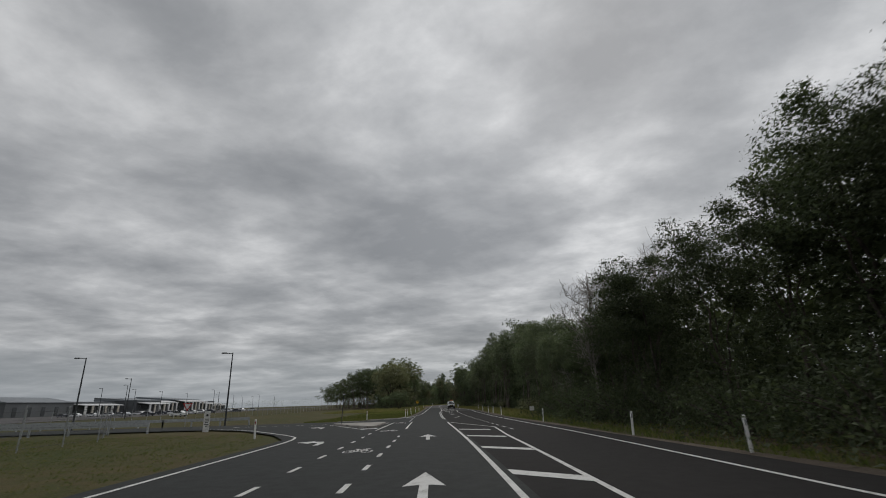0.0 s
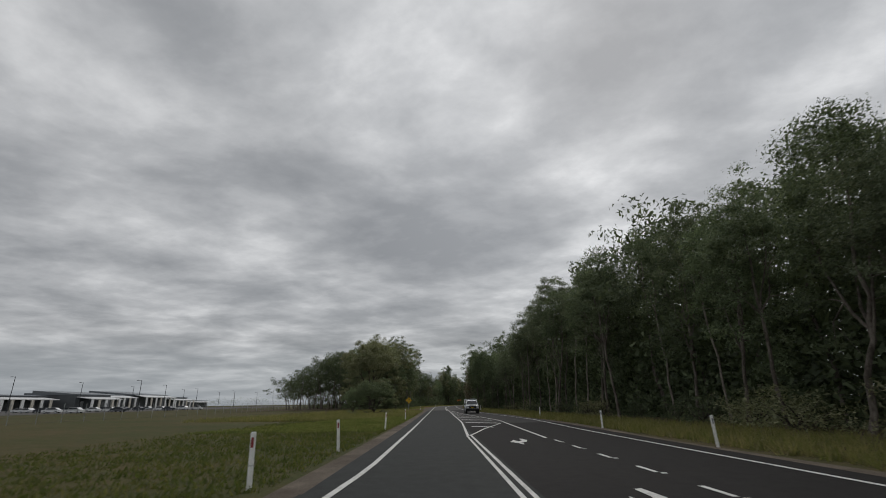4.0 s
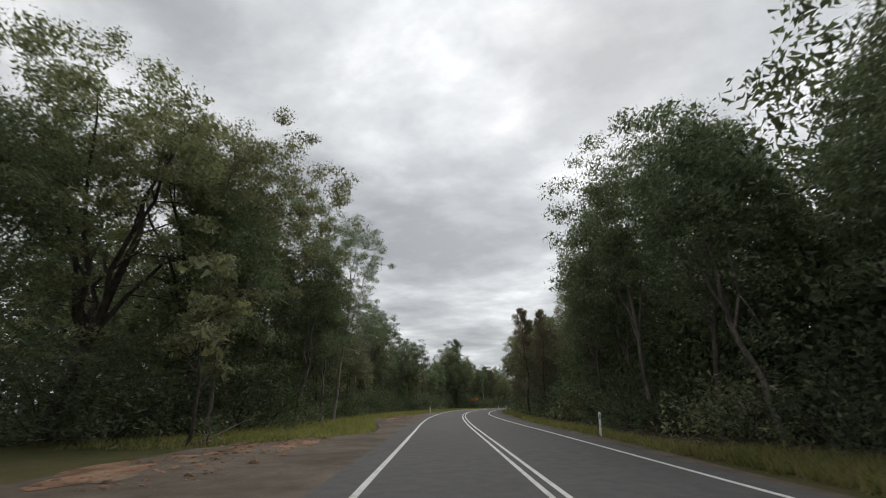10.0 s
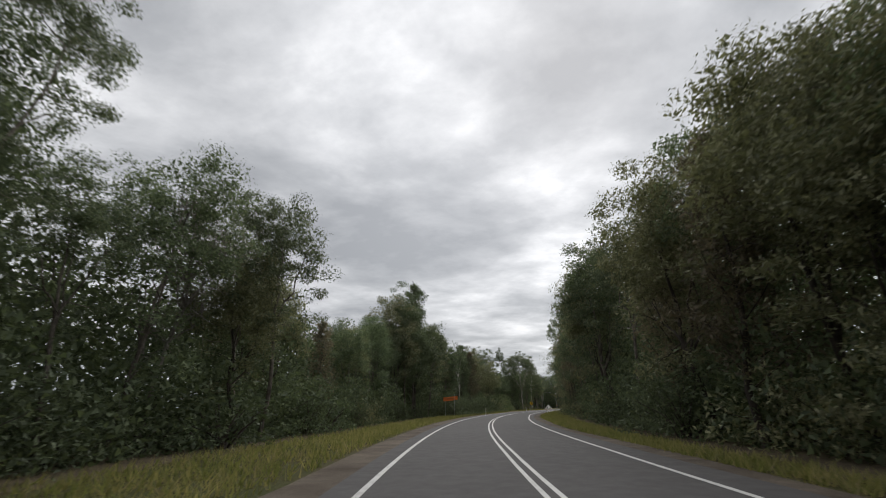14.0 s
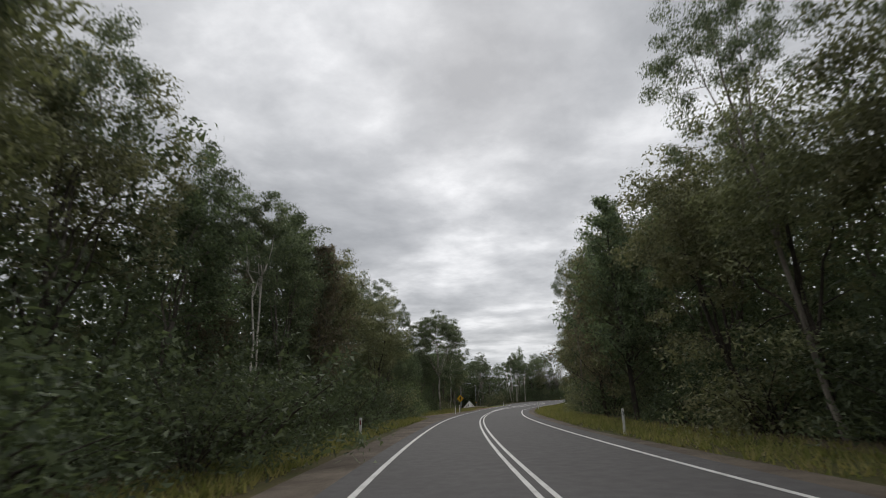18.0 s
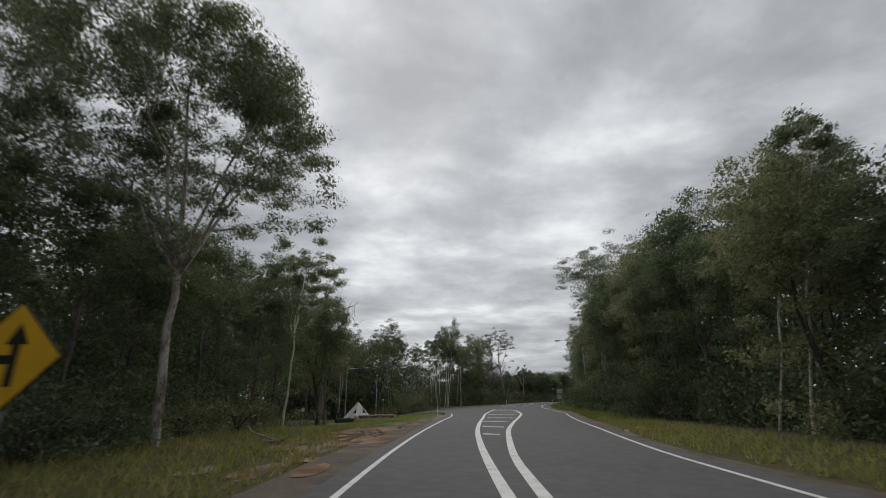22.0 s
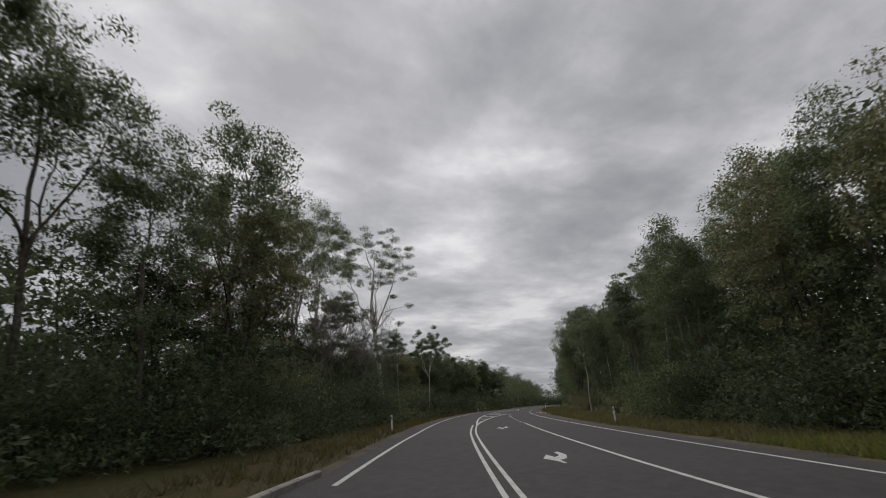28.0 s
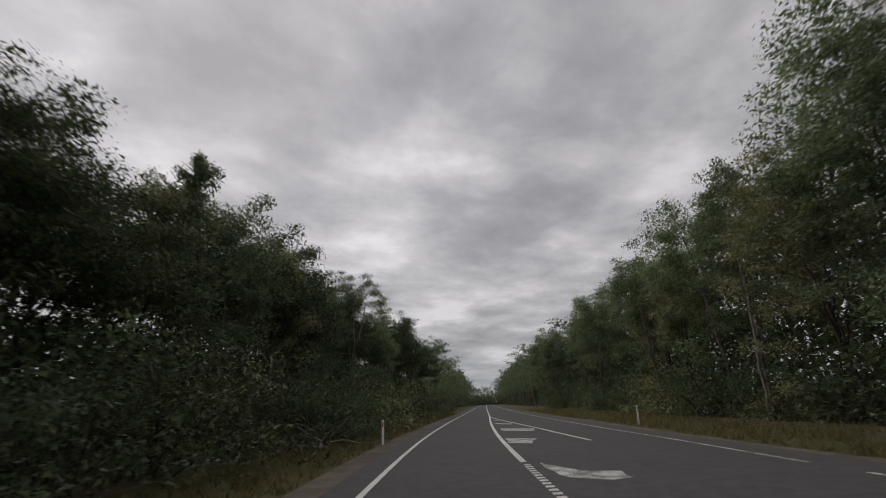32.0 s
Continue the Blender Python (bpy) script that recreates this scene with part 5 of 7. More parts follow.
def deep_forest(spots, label):
    """Trees that stand too deep to be told apart: one canopy and one set of boles."""
    canopy, bv, bf = [], [], []
    for s, u, h in spots:
        mb, lv = random.choice(DEEP)
        p = at(s, u, -0.06)
        k, a = h / 15, random.uniform(0, 6.283)
        rot = np.array([[math.cos(a), -math.sin(a), 0], [math.sin(a), math.cos(a), 0], [0, 0, 1]]) * k
        canopy.append(lv @ rot.T + np.array(p))
        n = len(bv)
        bv += (np.array(mb.v) @ rot.T + np.array(p)).tolist()
        bf += [tuple(i + n for i in f) for f in mb.f]
    # canopy leaves in the colour darkened for shade inside the forest
    tagged(new("forest_canopy", quads_mesh("forest_canopy", np.concatenate(canopy), LEAF_SHADED)), label, "forest", kind="stuff")
    me = bpy.data.meshes.new("forest_boles")
    me.from_pydata(bv, [], bf)
    me.materials.append(BARK_GREY)
    tagged(new("forest_boles", me), "slim grey boles deep in the forest", "forest", kind="stuff")


def rows_of(side, s0, s1, step, rows, start=4.2):
    heights, trunks = (HEIGHT_R, TRUNK_R) if side > 0 else (HEIGHT_L, TRUNK_L)
    out = []
    for row in range(rows):
        s = s0 + row * 2.1
        while s < s1:
            out.append((s, along(trunks, s) + side * (start + row * 5.0 + random.uniform(-1.4, 1.4)), along(heights, s) * random.uniform(0.85, 1.06)))
            s += step * random.uniform(0.75, 1.3)
    return out


def forest(side, s0, s1, mix, step=4.2):
    """The front row of trees along one side."""
    heights, trunks = (HEIGHT_R, TRUNK_R) if side > 0 else (HEIGHT_L, TRUNK_L)
    keys = [k for k, n in mix for _ in range(n)]
    s = s0
    while s < s1:
        u = along(trunks, s) + side * random.uniform(-1.2, 1.8)
        key = random.choice(keys)
        h = along(heights, s) * random.uniform(0.8, 1.04) * (0.9 if key.startswith("sheoak") else 1)
        plant(key, s, u, h, lean=3.0)
        s += step * random.uniform(0.75, 1.3)


def understorey(side, s0, s1, off, keys, step=2.6, hs=(1.6, 3.4)):
    trunks = TRUNK_R if side > 0 else TRUNK_L
    s = s0
    while s < s1:
        u = along(trunks, s) - side * (off + random.uniform(-1.3, 1.1))
        plant(random.choice(keys), s, u, random.uniform(*hs), wide=random.uniform(0.8, 1.25))
        s += step * random.uniform(0.7, 1.3)


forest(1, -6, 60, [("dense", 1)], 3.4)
forest(1, 60, 175, [("slender", 2), ("gum", 4), ("gumdark", 4)], 4.2)
forest(1, 175, 420, [("olive", 6), ("gumdark", 3), ("sheoak", 1), ("sheoakdark", 1), ("gum", 1)], 3.8)
forest(1, 420, 505, [("gumdark", 5), ("olive", 2), ("gum", 1)], 4.4)
forest(1, 505, 640, [("gum", 3), ("slender", 1), ("gumdark", 5), ("olive", 2)], 4.2)
forest(-1, 208, 345, [("olive", 5), ("gumdark", 4), ("gum", 1), ("sheoakdark", 2), ("sheoak", 1)], 4.0)
forest(-1, 345, 405, [("gumdark", 3), ("gum", 3), ("olive", 1)], 4.8)
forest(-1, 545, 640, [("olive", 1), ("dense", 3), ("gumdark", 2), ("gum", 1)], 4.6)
deep_forest(rows_of(1, -10, 420, 5.4, 3) + rows_of(1, 420, 640, 5.6, 3), "eucalypt forest behind the roadside trees in shade-darkened leaf colour")
deep_forest(rows_of(-1, 206, 412, 5.4, 3) + rows_of(-1, 470, 640, 5.6, 2), "eucalypt forest behind the roadside trees in shade-darkened leaf colour")
deep_forest(rows_of(1, 640, 880, 7.5, 2, 0.0) + rows_of(-1, 640, 880, 7.5, 2, 0.0) + [(random.uniform(890, 930), -24 + 1.6 * k, random.uniform(10, 14)) for k in range(34)], "distant forest on both sides of the straight road")
deep_forest([(random.uniform(438, 470) + 0.25 * k, -26 - k * 0.75 - random.uniform(0, 3), random.uniform(13.5, 17.5)) for k in range(46)]
            + [(random.uniform(400, 436), random.uniform(-60, -30), random.uniform(11, 15)) for k in range(40)]
            + [(random.uniform(450, 476), random.uniform(-40, -18), random.uniform(12, 15)) for k in range(16)], "eucalypt forest beyond the side road")
deep_forest([(random.uniform(196, 245), random.uniform(-30, -16), random.uniform(10, 14)) for k in range(26)] + [(random.uniform(198, 240), random.uniform(-50, -30), random.uniform(7, 10)) for k in range(22)]
            + [(s_, -f_ * 0.3 * (s_ - 51), 6.0 + 16 * math.sqrt(1 - f_)) for s_, f_ in [(random.uniform(198, 228), random.uniform(0.5, 0.98)) for k in range(40)]], "mixed eucalypts along the edge of the field")


def thicket(side, s0, s1, n, near, far, top, big=0.46, leaf=None):
    """Low scrub that closes the view between the boles; too dense to be told apart."""
    rs = np.random.RandomState(int(s0 + 500))
    trunks = TRUNK_R if side > 0 else TRUNK_L
    s = s0 + (s1 - s0) * rs.random(n)
    u = np.interp(s, [k for k, _ in trunks], [q for _, q in trunks]) + side * (near + (far - near) * rs.random(n))
    x, y = np.interp(s, RS, RP[:, 0]), np.interp(s, RS, RP[:, 1])
    tx, ty = np.interp(s, RS, RT[:, 0]), np.interp(s, RS, RT[:, 1])
    lump = 0.72 + 0.28 * np.sin(s * 0.9 + 1.7 * np.sin(u * 0.7)) * np.cos(s * 0.31)
    z = np.interp(s, RS, RZ) - 0.1 + rs.random(n) ** 1.1 * top * lump
    c = np.c_[x + u * ty, y - u * tx, z]
    ax = unit(rs.normal(size=(n, 3)))
    sd = unit(np.cross(ax, rs.normal(size=(n, 3))))
    sz = (0.7 + 0.7 * rs.random(n))[:, None]
    # unless leaf is given, forest shade is painted into the blades' colour
    tagged(new("undergrowth", quads_mesh("undergrowth", leaf_tris(c, ax, sd, sz * big, sz * big * 0.6), leaf or LEAF_SHADED)), "dense dark undergrowth between the trees", "undergrowth", kind="stuff")


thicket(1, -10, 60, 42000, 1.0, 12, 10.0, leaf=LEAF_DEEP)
thicket(1, 60, 195, 110000, 1.8, 14, 14.0)
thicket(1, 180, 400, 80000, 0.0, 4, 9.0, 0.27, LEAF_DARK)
thicket(1, 181, 430, 90000, 3.5, 9, 10.5, leaf=LEAF_DARK)
thicket(1, 401, 540, 90000, -0.6, 4.5, 11.0, 0.25, LEAF_DARK)
thicket(1, 430, 700, 100000, 3.0, 12, 13.5)
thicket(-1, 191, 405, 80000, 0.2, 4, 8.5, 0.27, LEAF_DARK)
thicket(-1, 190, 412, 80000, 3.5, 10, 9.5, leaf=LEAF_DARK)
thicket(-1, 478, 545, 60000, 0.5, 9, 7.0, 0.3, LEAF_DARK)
thicket(-1, 545, 700, 44000, 2.0, 13, 7.0)
thicket(1, 84, 190, 60000, 3.5, 12, 15.5, 0.36)
thicket(-1, 536, 640, 50000, -0.5, 5, 7.0, 0.28)
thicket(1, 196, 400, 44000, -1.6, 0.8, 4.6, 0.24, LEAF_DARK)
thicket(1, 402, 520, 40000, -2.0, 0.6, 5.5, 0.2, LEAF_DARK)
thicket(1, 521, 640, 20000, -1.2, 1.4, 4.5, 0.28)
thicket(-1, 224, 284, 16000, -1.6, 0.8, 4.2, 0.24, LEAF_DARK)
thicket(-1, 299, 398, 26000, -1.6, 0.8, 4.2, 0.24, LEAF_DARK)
thicket(1, 690, 890, 12000, 1, 14, 9.0, 1.2)
thicket(-1, 690, 890, 12000, 1, 14, 8.0, 1.2)
thicket(1, 885, 930, 7000, -36, 24, 9.0, 1.2)
understorey(1, -6, 60, 3.0, ["shrubdeep"], 3.0, (2.5, 4.0))
understorey(1, 60, 180, 0.5, ["shrub", "shrubolive"], 5.0, (1.0, 2.4))
understorey(1, 180, 420, 0.2, ["shrub", "shrubolive", "shrub"], 3.4, (1.8, 3.6))
understorey(1, 404, 505, 1.2, ["shrub", "shrubdeep"], 2.6, (2.6, 4.8))
understorey(1, 505, 640, 0.3, ["shrub", "shrubolive"], 4.0, (1.5, 3.2))
understorey(-1, 208, 283, 0.5, ["shrub", "shrubdeep", "shrub", "shrubolive", "shrub"], 3.1, (1.8, 3.8))
understorey(-1, 286, 297, 0.4, ["shrub"], 3.0, (1.6, 2.6))
understorey(-1, 299, 345, 2.8, ["shrub"], 3.0, (2.2, 4.4))
understorey(-1, 345, 405, 2.0, ["shrub", "shrubolive"], 3.4, (1.6, 3.2))
understorey(-1, 452, 481, -1.2, ["shrub", "shrubolive"], 1.9, (2.8, 4.4))
understorey(-1, 480, 535, 3.0, ["shrub", "shrub", "shrubdeep"], 2.4, (2.2, 3.6))
understorey(-1, 472, 540, 0.6, ["shrub", "shrubolive", "shrub", "shrub"], 2.8, (3.2, 5.4))
understorey(-1, 535, 640, 2.4, ["shrub", "shrub", "shrubolive", "shrubdeep"], 2.9, (2.4, 4.4))

# scrub that closes the view beyond the second junction
rs_ = np.random.RandomState(5)
n_ = 70000
s_a = 380 + 115 * rs_.random(n_)
u_a = -40 - 30 * rs_.random(n_) + 0.22 * (s_a - 396)
u_a = np.where((s_a > 433) & (s_a < 450) & (u_a > -45), -47.0 - 8 * rs_.random(n_), u_a)
scrub_at = np.array([tuple(at(a, b_, 0.0)) for a, b_ in zip(s_a[::8], u_a[::8])]).repeat(8, 0) + np.c_[rs_.normal(size=(n_, 2)) * 1.3, rs_.random(n_) ** 1.4 * 9.0]
ax_ = unit(rs_.normal(size=(n_, 3)))
sd_ = unit(np.cross(ax_, rs_.normal(size=(n_, 3))))
sz_ = (0.8 + 0.7 * rs_.random(n_))[:, None]
# shade among these trees is put into the leaf colour
tagged(new("undergrowth", quads_mesh("undergrowth", leaf_tris(scrub_at, ax_, sd_, sz_ * 0.58, sz_ * 0.36), LEAF_SHADED)), "dense undergrowth beyond the side road in shade-darkened leaf colour", "undergrowth", kind="stuff")

# trees that stand out
plant("wattle", 138.5, -9.8, 5.2, 0, 40, "low spreading wattle in the roadside grass", wide=1.05)
plant("round", 171.0, -14.6, 15.0, 0, 10, "broad dark-trunked eucalypt on the field's edge", wide=1.05)
plant("round", 186.1, -16.8, 18.0, 1, 150, wide=1.15)
plant("round", 190.5, -13.4, 18.2, 2, 260, wide=0.95)
for s_, u_, h_ in ((176.0, -18.0, 13.0), (180.5, -15.6, 14.0), (184.0, -19.5, 16.0), (192.0, -11.6, 13.5), (197.5, -9.8, 12.5), (201.0, -9.0, 10.5)):
    plant("gumdark", s_, u_, h_)
plant("gumdark", 188.0, -10.8, 13.0, 0)
plant("gumdark", 196.0, -12.5, 15.0, 2)
plant("olive", 193.5, -14.0, 14.0, 1)
plant("sapling", 183.5, -9.3, 7.0, 1)
for s_, u_, h_ in ((185.0, -13.0, 3.8), (188.5, -13.8, 4.4), (192.5, -11.6, 3.8), (197.0, -11.4, 4.0), (187.0, -17.5, 4.8), (182.0, -19.5, 4.4), (193.0, -17.5, 5.0), (200.0, -17.0, 5.0), (205.0, -21.0, 5.2), (206.0, -27.0, 5.0), (212.0, -33.0, 4.8), (216.0, -39.0, 4.6)):
    plant("shrub", s_, u_, h_, wide=1.2)
plant("open", 199.3, -11.3, 20.0, 1, 60, wide=0.75)
plant("open", 204.0, -8.8, 18.2, 0, 20, "tall eucalypt with pale limbs over the road", wide=0.9)
plant("gumdark", 205.0, -12.0, 12.5, 1)
plant("olive", 199.5, -15.0, 12.5, 2)
for s_, u_, h_ in ((160.5, -8.3, 3.4), (163.5, -11.5, 3.6), (178, -22, 4.4), (190, -25, 6.0)):
    plant("sapling", s_, u_, h_)
for s_, u_ in ((134.5, -12.4), (141.5, -8.6), (136.5, -7.6)):
    plant("shrubolive", s_, u_, 0.8)
plant("slender", 80.5, 30.5, 18.2, 0, wide=0.62)
plant("slender", 84.0, 30.0, 18.6, 1, wide=0.62)
plant("gum", 130.5, 17.5, 17.5, 1, wide=0.8)
plant("slender", 134.5, 17.0, 20.5, 0)
plant("gum", 145.0, 17.0, 18.5, 3, wide=0.8)
plant("gum", 152.5, 18.0, 17.5, 2, wide=0.7)
plant("gum", 160.6, 15.2, 15.6, 1, wide=0.8)
plant("gumdark", 184.5, 13.4, 14.0, 2, wide=0.8)
plant("sheoak", 219.3, 8.8, 12.0, 0, label="spindly she-oak leaning out beside the bend")
plant("gum", 235.5, -12.2, 15.2, 1, wide=1.1)
plant("open", 221.6, -11.0, 16.0, 0, 100, wide=0.75)
plant("gum", 253.2, -9.4, 12.8, 2)
plant("open", 240.5, -11.8, 15.5, 0, 200, "open eucalypt reaching over dark scrub")
plant("bare", 248.5, -12.0, 11.8, 0, 30)
plant("open", 252.8, -10.5, 13.2, 1, 60)
plant("olive", 243.6, 11.2, 12.6, 1, wide=1.1)
plant("olive", 239.0, 10.8, 10.4, 0, wide=1.1)
plant("olive", 233.5, 11.0, 11.2, 2, wide=1.1)
plant("sheoak", 246.5, 10.0, 11.6, 1)
plant("sheoakdark", 329.0, 10.8, 15.0, 1)
plant("sheoakdark", 300.3, 11.2, 15.8, 0)
plant("open", 313.0, 11.6, 18.0, 1, 80, wide=0.6)
plant("sheoak", 290.6, 10.8, 11.0, 0)
plant("open", 352.2, 11.4, 17.4, 1, 190, "eucalypt with a bare leaning fork above scrub", wide=0.62)
plant("gumdark", 344.0, -11.4, 14.6, 2, wide=0.72)
plant("open", 348.4, -11.2, 15.4, 1, 200, "drooping pale eucalypt among she-oaks", wide=0.8)
plant("gum", 356.0, -11.2, 10.8, 3)
plant("slender", 381.5, -15.5, 19.0, 0, 100, wide=0.6)
plant("stem", 388.0, 14.2, 14.0, 0, lean=6)
plant("stem", 391.0, 14.6, 13.0, 1, lean=5)
plant("spreading", 384.4, -10.3, 17.4, 0, 30, "great spreading eucalypt with a mottled pale trunk", wide=0.95)
for s_, u_, h_ in ((387.5, -14.0, 11.5), (379.5, -13.4, 9.6), (392.0, -13.5, 12.0), (396.5, -13.0, 10.5), (374.5, -13.4, 9.0), (384.0, -13.8, 12.0)):
    plant("gumdark", s_, u_, h_)
plant("white", 400.4, -12.4, 14.0, 0, 200, "pale-trunked eucalypt at the edge of the clearing")
for s_, u_, h_ in ((354.5, -10.4, 4.4), (358.0, -10.8, 4.8), (361.5, -11.2, 4.6), (365.5, -11.9, 4.4), (369.5, -12.6, 4.0)):
    plant("shrubbright", s_, u_, h_)
for key_, s_, u_, h_, f_ in (("gumdark", 194.8, 13.2, 12.8, 0), ("olive", 199.6, 12.8, 11.4, 1), ("gumdark", 191.0, 14.4, 14.4, 2), ("gum", 204.5, 12.8, 11.8, 1)):
    plant(key_, s_, u_, h_, f_, wide=0.8)
for s_, u_, h_ in ((191.5, -12.4, 1.8), (194.0, -13.2, 2.2), (197.5, -12.2, 1.7), (200.5, -11.8, 2.0), (203.0, -10.6, 1.6)):
    plant("shrubolive", s_, u_, h_)
plant("snag", 419.3, -17.2, 18.0, 0, 160)
plant("gumdark", 414.6, -14.6, 12.6, 1)
plant("olive", 416.6, -16.2, 13.4, 1)
plant("open", 425.4, -17.4, 11.6, 1, wide=0.9)
plant("slender", 420.8, 14.2, 12.0, 0, lean=7)
plant("olive", 429.0, -21.0, 11.5, 0)
plant("gumdark", 420.5, -23.0, 14.0, 1)
plant("gumdark", 428.0, -27.5, 14.5, 2)
plant("gum", 424.0, -25.5, 13.0, 0)
plant("gum", 436.0, -32.0, 13.0, 3)
plant("gumdark", 407.0, -16.5, 14.5, 0)
plant("gum", 415.0, -21.0, 12.0, 1)
plant("tall", 436.0, 15.6, 24.5, 0, 215, "great pale eucalypt reaching over the road", wide=1.5)
plant("gum", 428.5, 16.5, 16.6, 1)
plant("gumdark", 424.0, 17.0, 16.8, 2)
for s_, u_, h_, f_ in ((457.0, -20.5, 17.5, 0), (465.2, -22.8, 15.0, 0), (471.0, -27.5, 16.0, 1), (461.0, -30.0, 13.0, 0)):
    plant("open", s_, u_, h_, f_)
for s_, u_, h_ in ((452, -34, 14), (456, -27, 13), (474, -20, 14), (478, -17, 15), (446, -40, 13), (440, -46, 13), (482.8, -33.9, 16), (493.5, -37.5, 17)):
    plant("slender", s_, u_, h_)
# stand of pale stems past the second junction
for s_, u_, h_, f_ in ((465.2, -8.2, 10.5, 1), (464.2, -10.6, 12.5, 0), (464.9, -11.0, 13.5, 2), (466.4, -11.8, 14.5, 1), (463.6, -12.4, 13.0, 1), (469.5, -13.6, 15.5, 0), (471.5, -15.4, 16.0, 2), (467.5, -15.0, 14.0, 2), (476.0, -11.5, 13.5, 0), (478.5, -13.0, 14.5, 1)):
    plant("stem", s_, u_, h_, f_, lean=3)
plant("gumdark", 471.5, -11.9, 19.0, 0, wide=0.6, label="dense upright eucalypt with a dark bole")
plant("gumdark", 486.0, -10.8, 13.0, 2)
plant("olive", 491.0, -10.5, 12.0, 1)
plant("gum", 483.2, -12.8, 16.4, 0, wide=1.05)
plant("gum", 492.4, -12.0, 18.2, 2, wide=1.0)
plant("open", 497.3, -14.0, 15.6, 0, 120, wide=0.7)
plant("bare", 505.0, -10.5, 9.5, 0)
for s_, u_, h_ in ((489.0, -13.5, 8.6), (495.5, -13.0, 8.2), (501.0, -13.6, 8.8), (506.5, -13.0, 8.0), (512.0, -12.6, 7.6), (519.0, -12.8, 7.8), (525.5, -13.0, 7.4)):
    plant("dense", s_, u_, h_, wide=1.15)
plant("open", 503.2, -11.4, 18.8, 1, 10)
plant("open", 511.0, -13.6, 20.0, 0, 250, wide=0.7)
plant("tall", 525.6, -10.0, 24.4, 0, 60, wide=1.15)
plant("gum", 520.8, -8.2, 10.0, 1)
plant("stem", 522.2, -7.4, 9.5, 0)
plant("white", 536.4, -6.7, 12.4, 0, 130, "slender white-trunked eucalypt beside the road", wide=0.88)
for s_, u_, h_ in ((533.0, -10.6, 8.4), (535.5, -11.0, 8.6), (538.5, -10.8, 8.8)):
    plant("olive", s_, u_, h_, wide=1.15)
plant("sheoakdark", 559.7, -10.0, 12.2, 0)
plant("open", 579.8, -8.2, 12.6, 1)
for s_, u_, h_ in ((517.0, 16.8, 14.2), (508.5, 16.4, 13.6), (521.0, 17.8, 12.6), (530.5, 17.6, 12.4), (540.0, 18.0, 12.6), (549.4, 17.6, 14.0), (541.0, 15.8, 12.8)):
    plant("stem", s_, u_, h_, lean=6, wide=1.5)
plant("slender", 538.5, 16.4, 14.6, 2, lean=6)
plant("slender", 517.5, 17.4, 12.4, 2, lean=6)
plant("open", 504.0, 17.4, 14.0, 1, 30, wide=0.8)
plant("open", 556.5, 15.6, 14.2, 0, 140, wide=0.75)
plant("slender", 569.0, 15.5, 14.5, 1, lean=5)
for s_, u_, h_, f_ in ((40.0, 20.1, 15.4, 0), (40.0, 16.2, 13.0, 1), (38.5, 13.4, 12.4, 0), (43.0, 19.0, 14.6, 1)):
    plant("bare", s_, u_, h_, f_)
plant("bare", 53.0, 14.8, 5.6, 1, 70, "small dark leafless tree in the roadside grass", wide=1.5)
plant("wattle", 142.0, -13.6, 4.0, 0, 170, wide=0.85)
for s_, u_, h_ in ((549, -11.0, 9.5), (553, -12.5, 10.5), (557, -12.0, 11.0), (563, -11.5, 11.5), (567, -10.6, 11.0), (572, -11.8, 12.0)):
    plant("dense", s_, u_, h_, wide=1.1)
plant("gum", 215.0, -12.4, 12.6, 0, wide=0.8)
plant("open", 226.5, -10.6, 13.2, 1, 120)
plant("gum", 311.2, -11.9, 15.8, 1, wide=0.74)
plant("gum", 316.5, -11.0, 13.2, 2, wide=0.74)
plant("stem", 318.0, -8.4, 11.0, 0)
plant("stem", 319.0, -8.6, 11.5, 2)
plant("sheoak", 339.0, 11.2, 13.6, 1)
plant("bare", 516.2, -10.8, 12.9, 1, 40)
plant("stem", 518.2, -12.4, 13.4, 0, 90, wide=1.5)
plant("stem", 515.4, -12.0, 12.0, 1, 90, wide=1.5)
plant("bare", 520.2, -11.2, 12.0, 1, 250)
plant("bare", 513.0, -12.0, 13.0, 0, 200)
for key_, s_, u_, h_, w_ in (("sheoakdark", 293.4, -9.6, 18.6, 1.1), ("gumdark", 297.0, -11.0, 16.2, 1.0), ("gumdark", 289.5, -10.0, 17.2, 0.9), ("sheoak", 327.3, -8.6, 12.0, 0.9), ("sheoakdark", 325.0, -9.8, 13.4, 1.0), ("sheoak", 331.2, -9.8, 12.8, 0.9), ("olive", 288.0, -10.2, 15.0, 1.0), ("gum", 304.8, -9.6, 13.8, 0.8), ("gum", 305.7, 11.2, 11.8, 0.7), ("gum", 214.0, 12.8, 12.4, 0.75),
                         ("gum", 208.5, 12.8, 11.8, 0.75), ("gumdark", 204.0, 12.8, 11.6, 0.85), ("olive", 227.5, 10.6, 9.8, 1.0), ("gumdark", 532.0, -11.5, 8.6, 1.1), ("olive", 536.5, -12.4, 9.2, 1.1), ("dense", 541.0, -11.6, 9.6, 1.1), ("dense", 545.0, -12.0, 10.0, 1.1), ("olive", 528.0, -13.0, 9.0, 1.1)):
    plant(key_, s_, u_, h_, wide=w_)


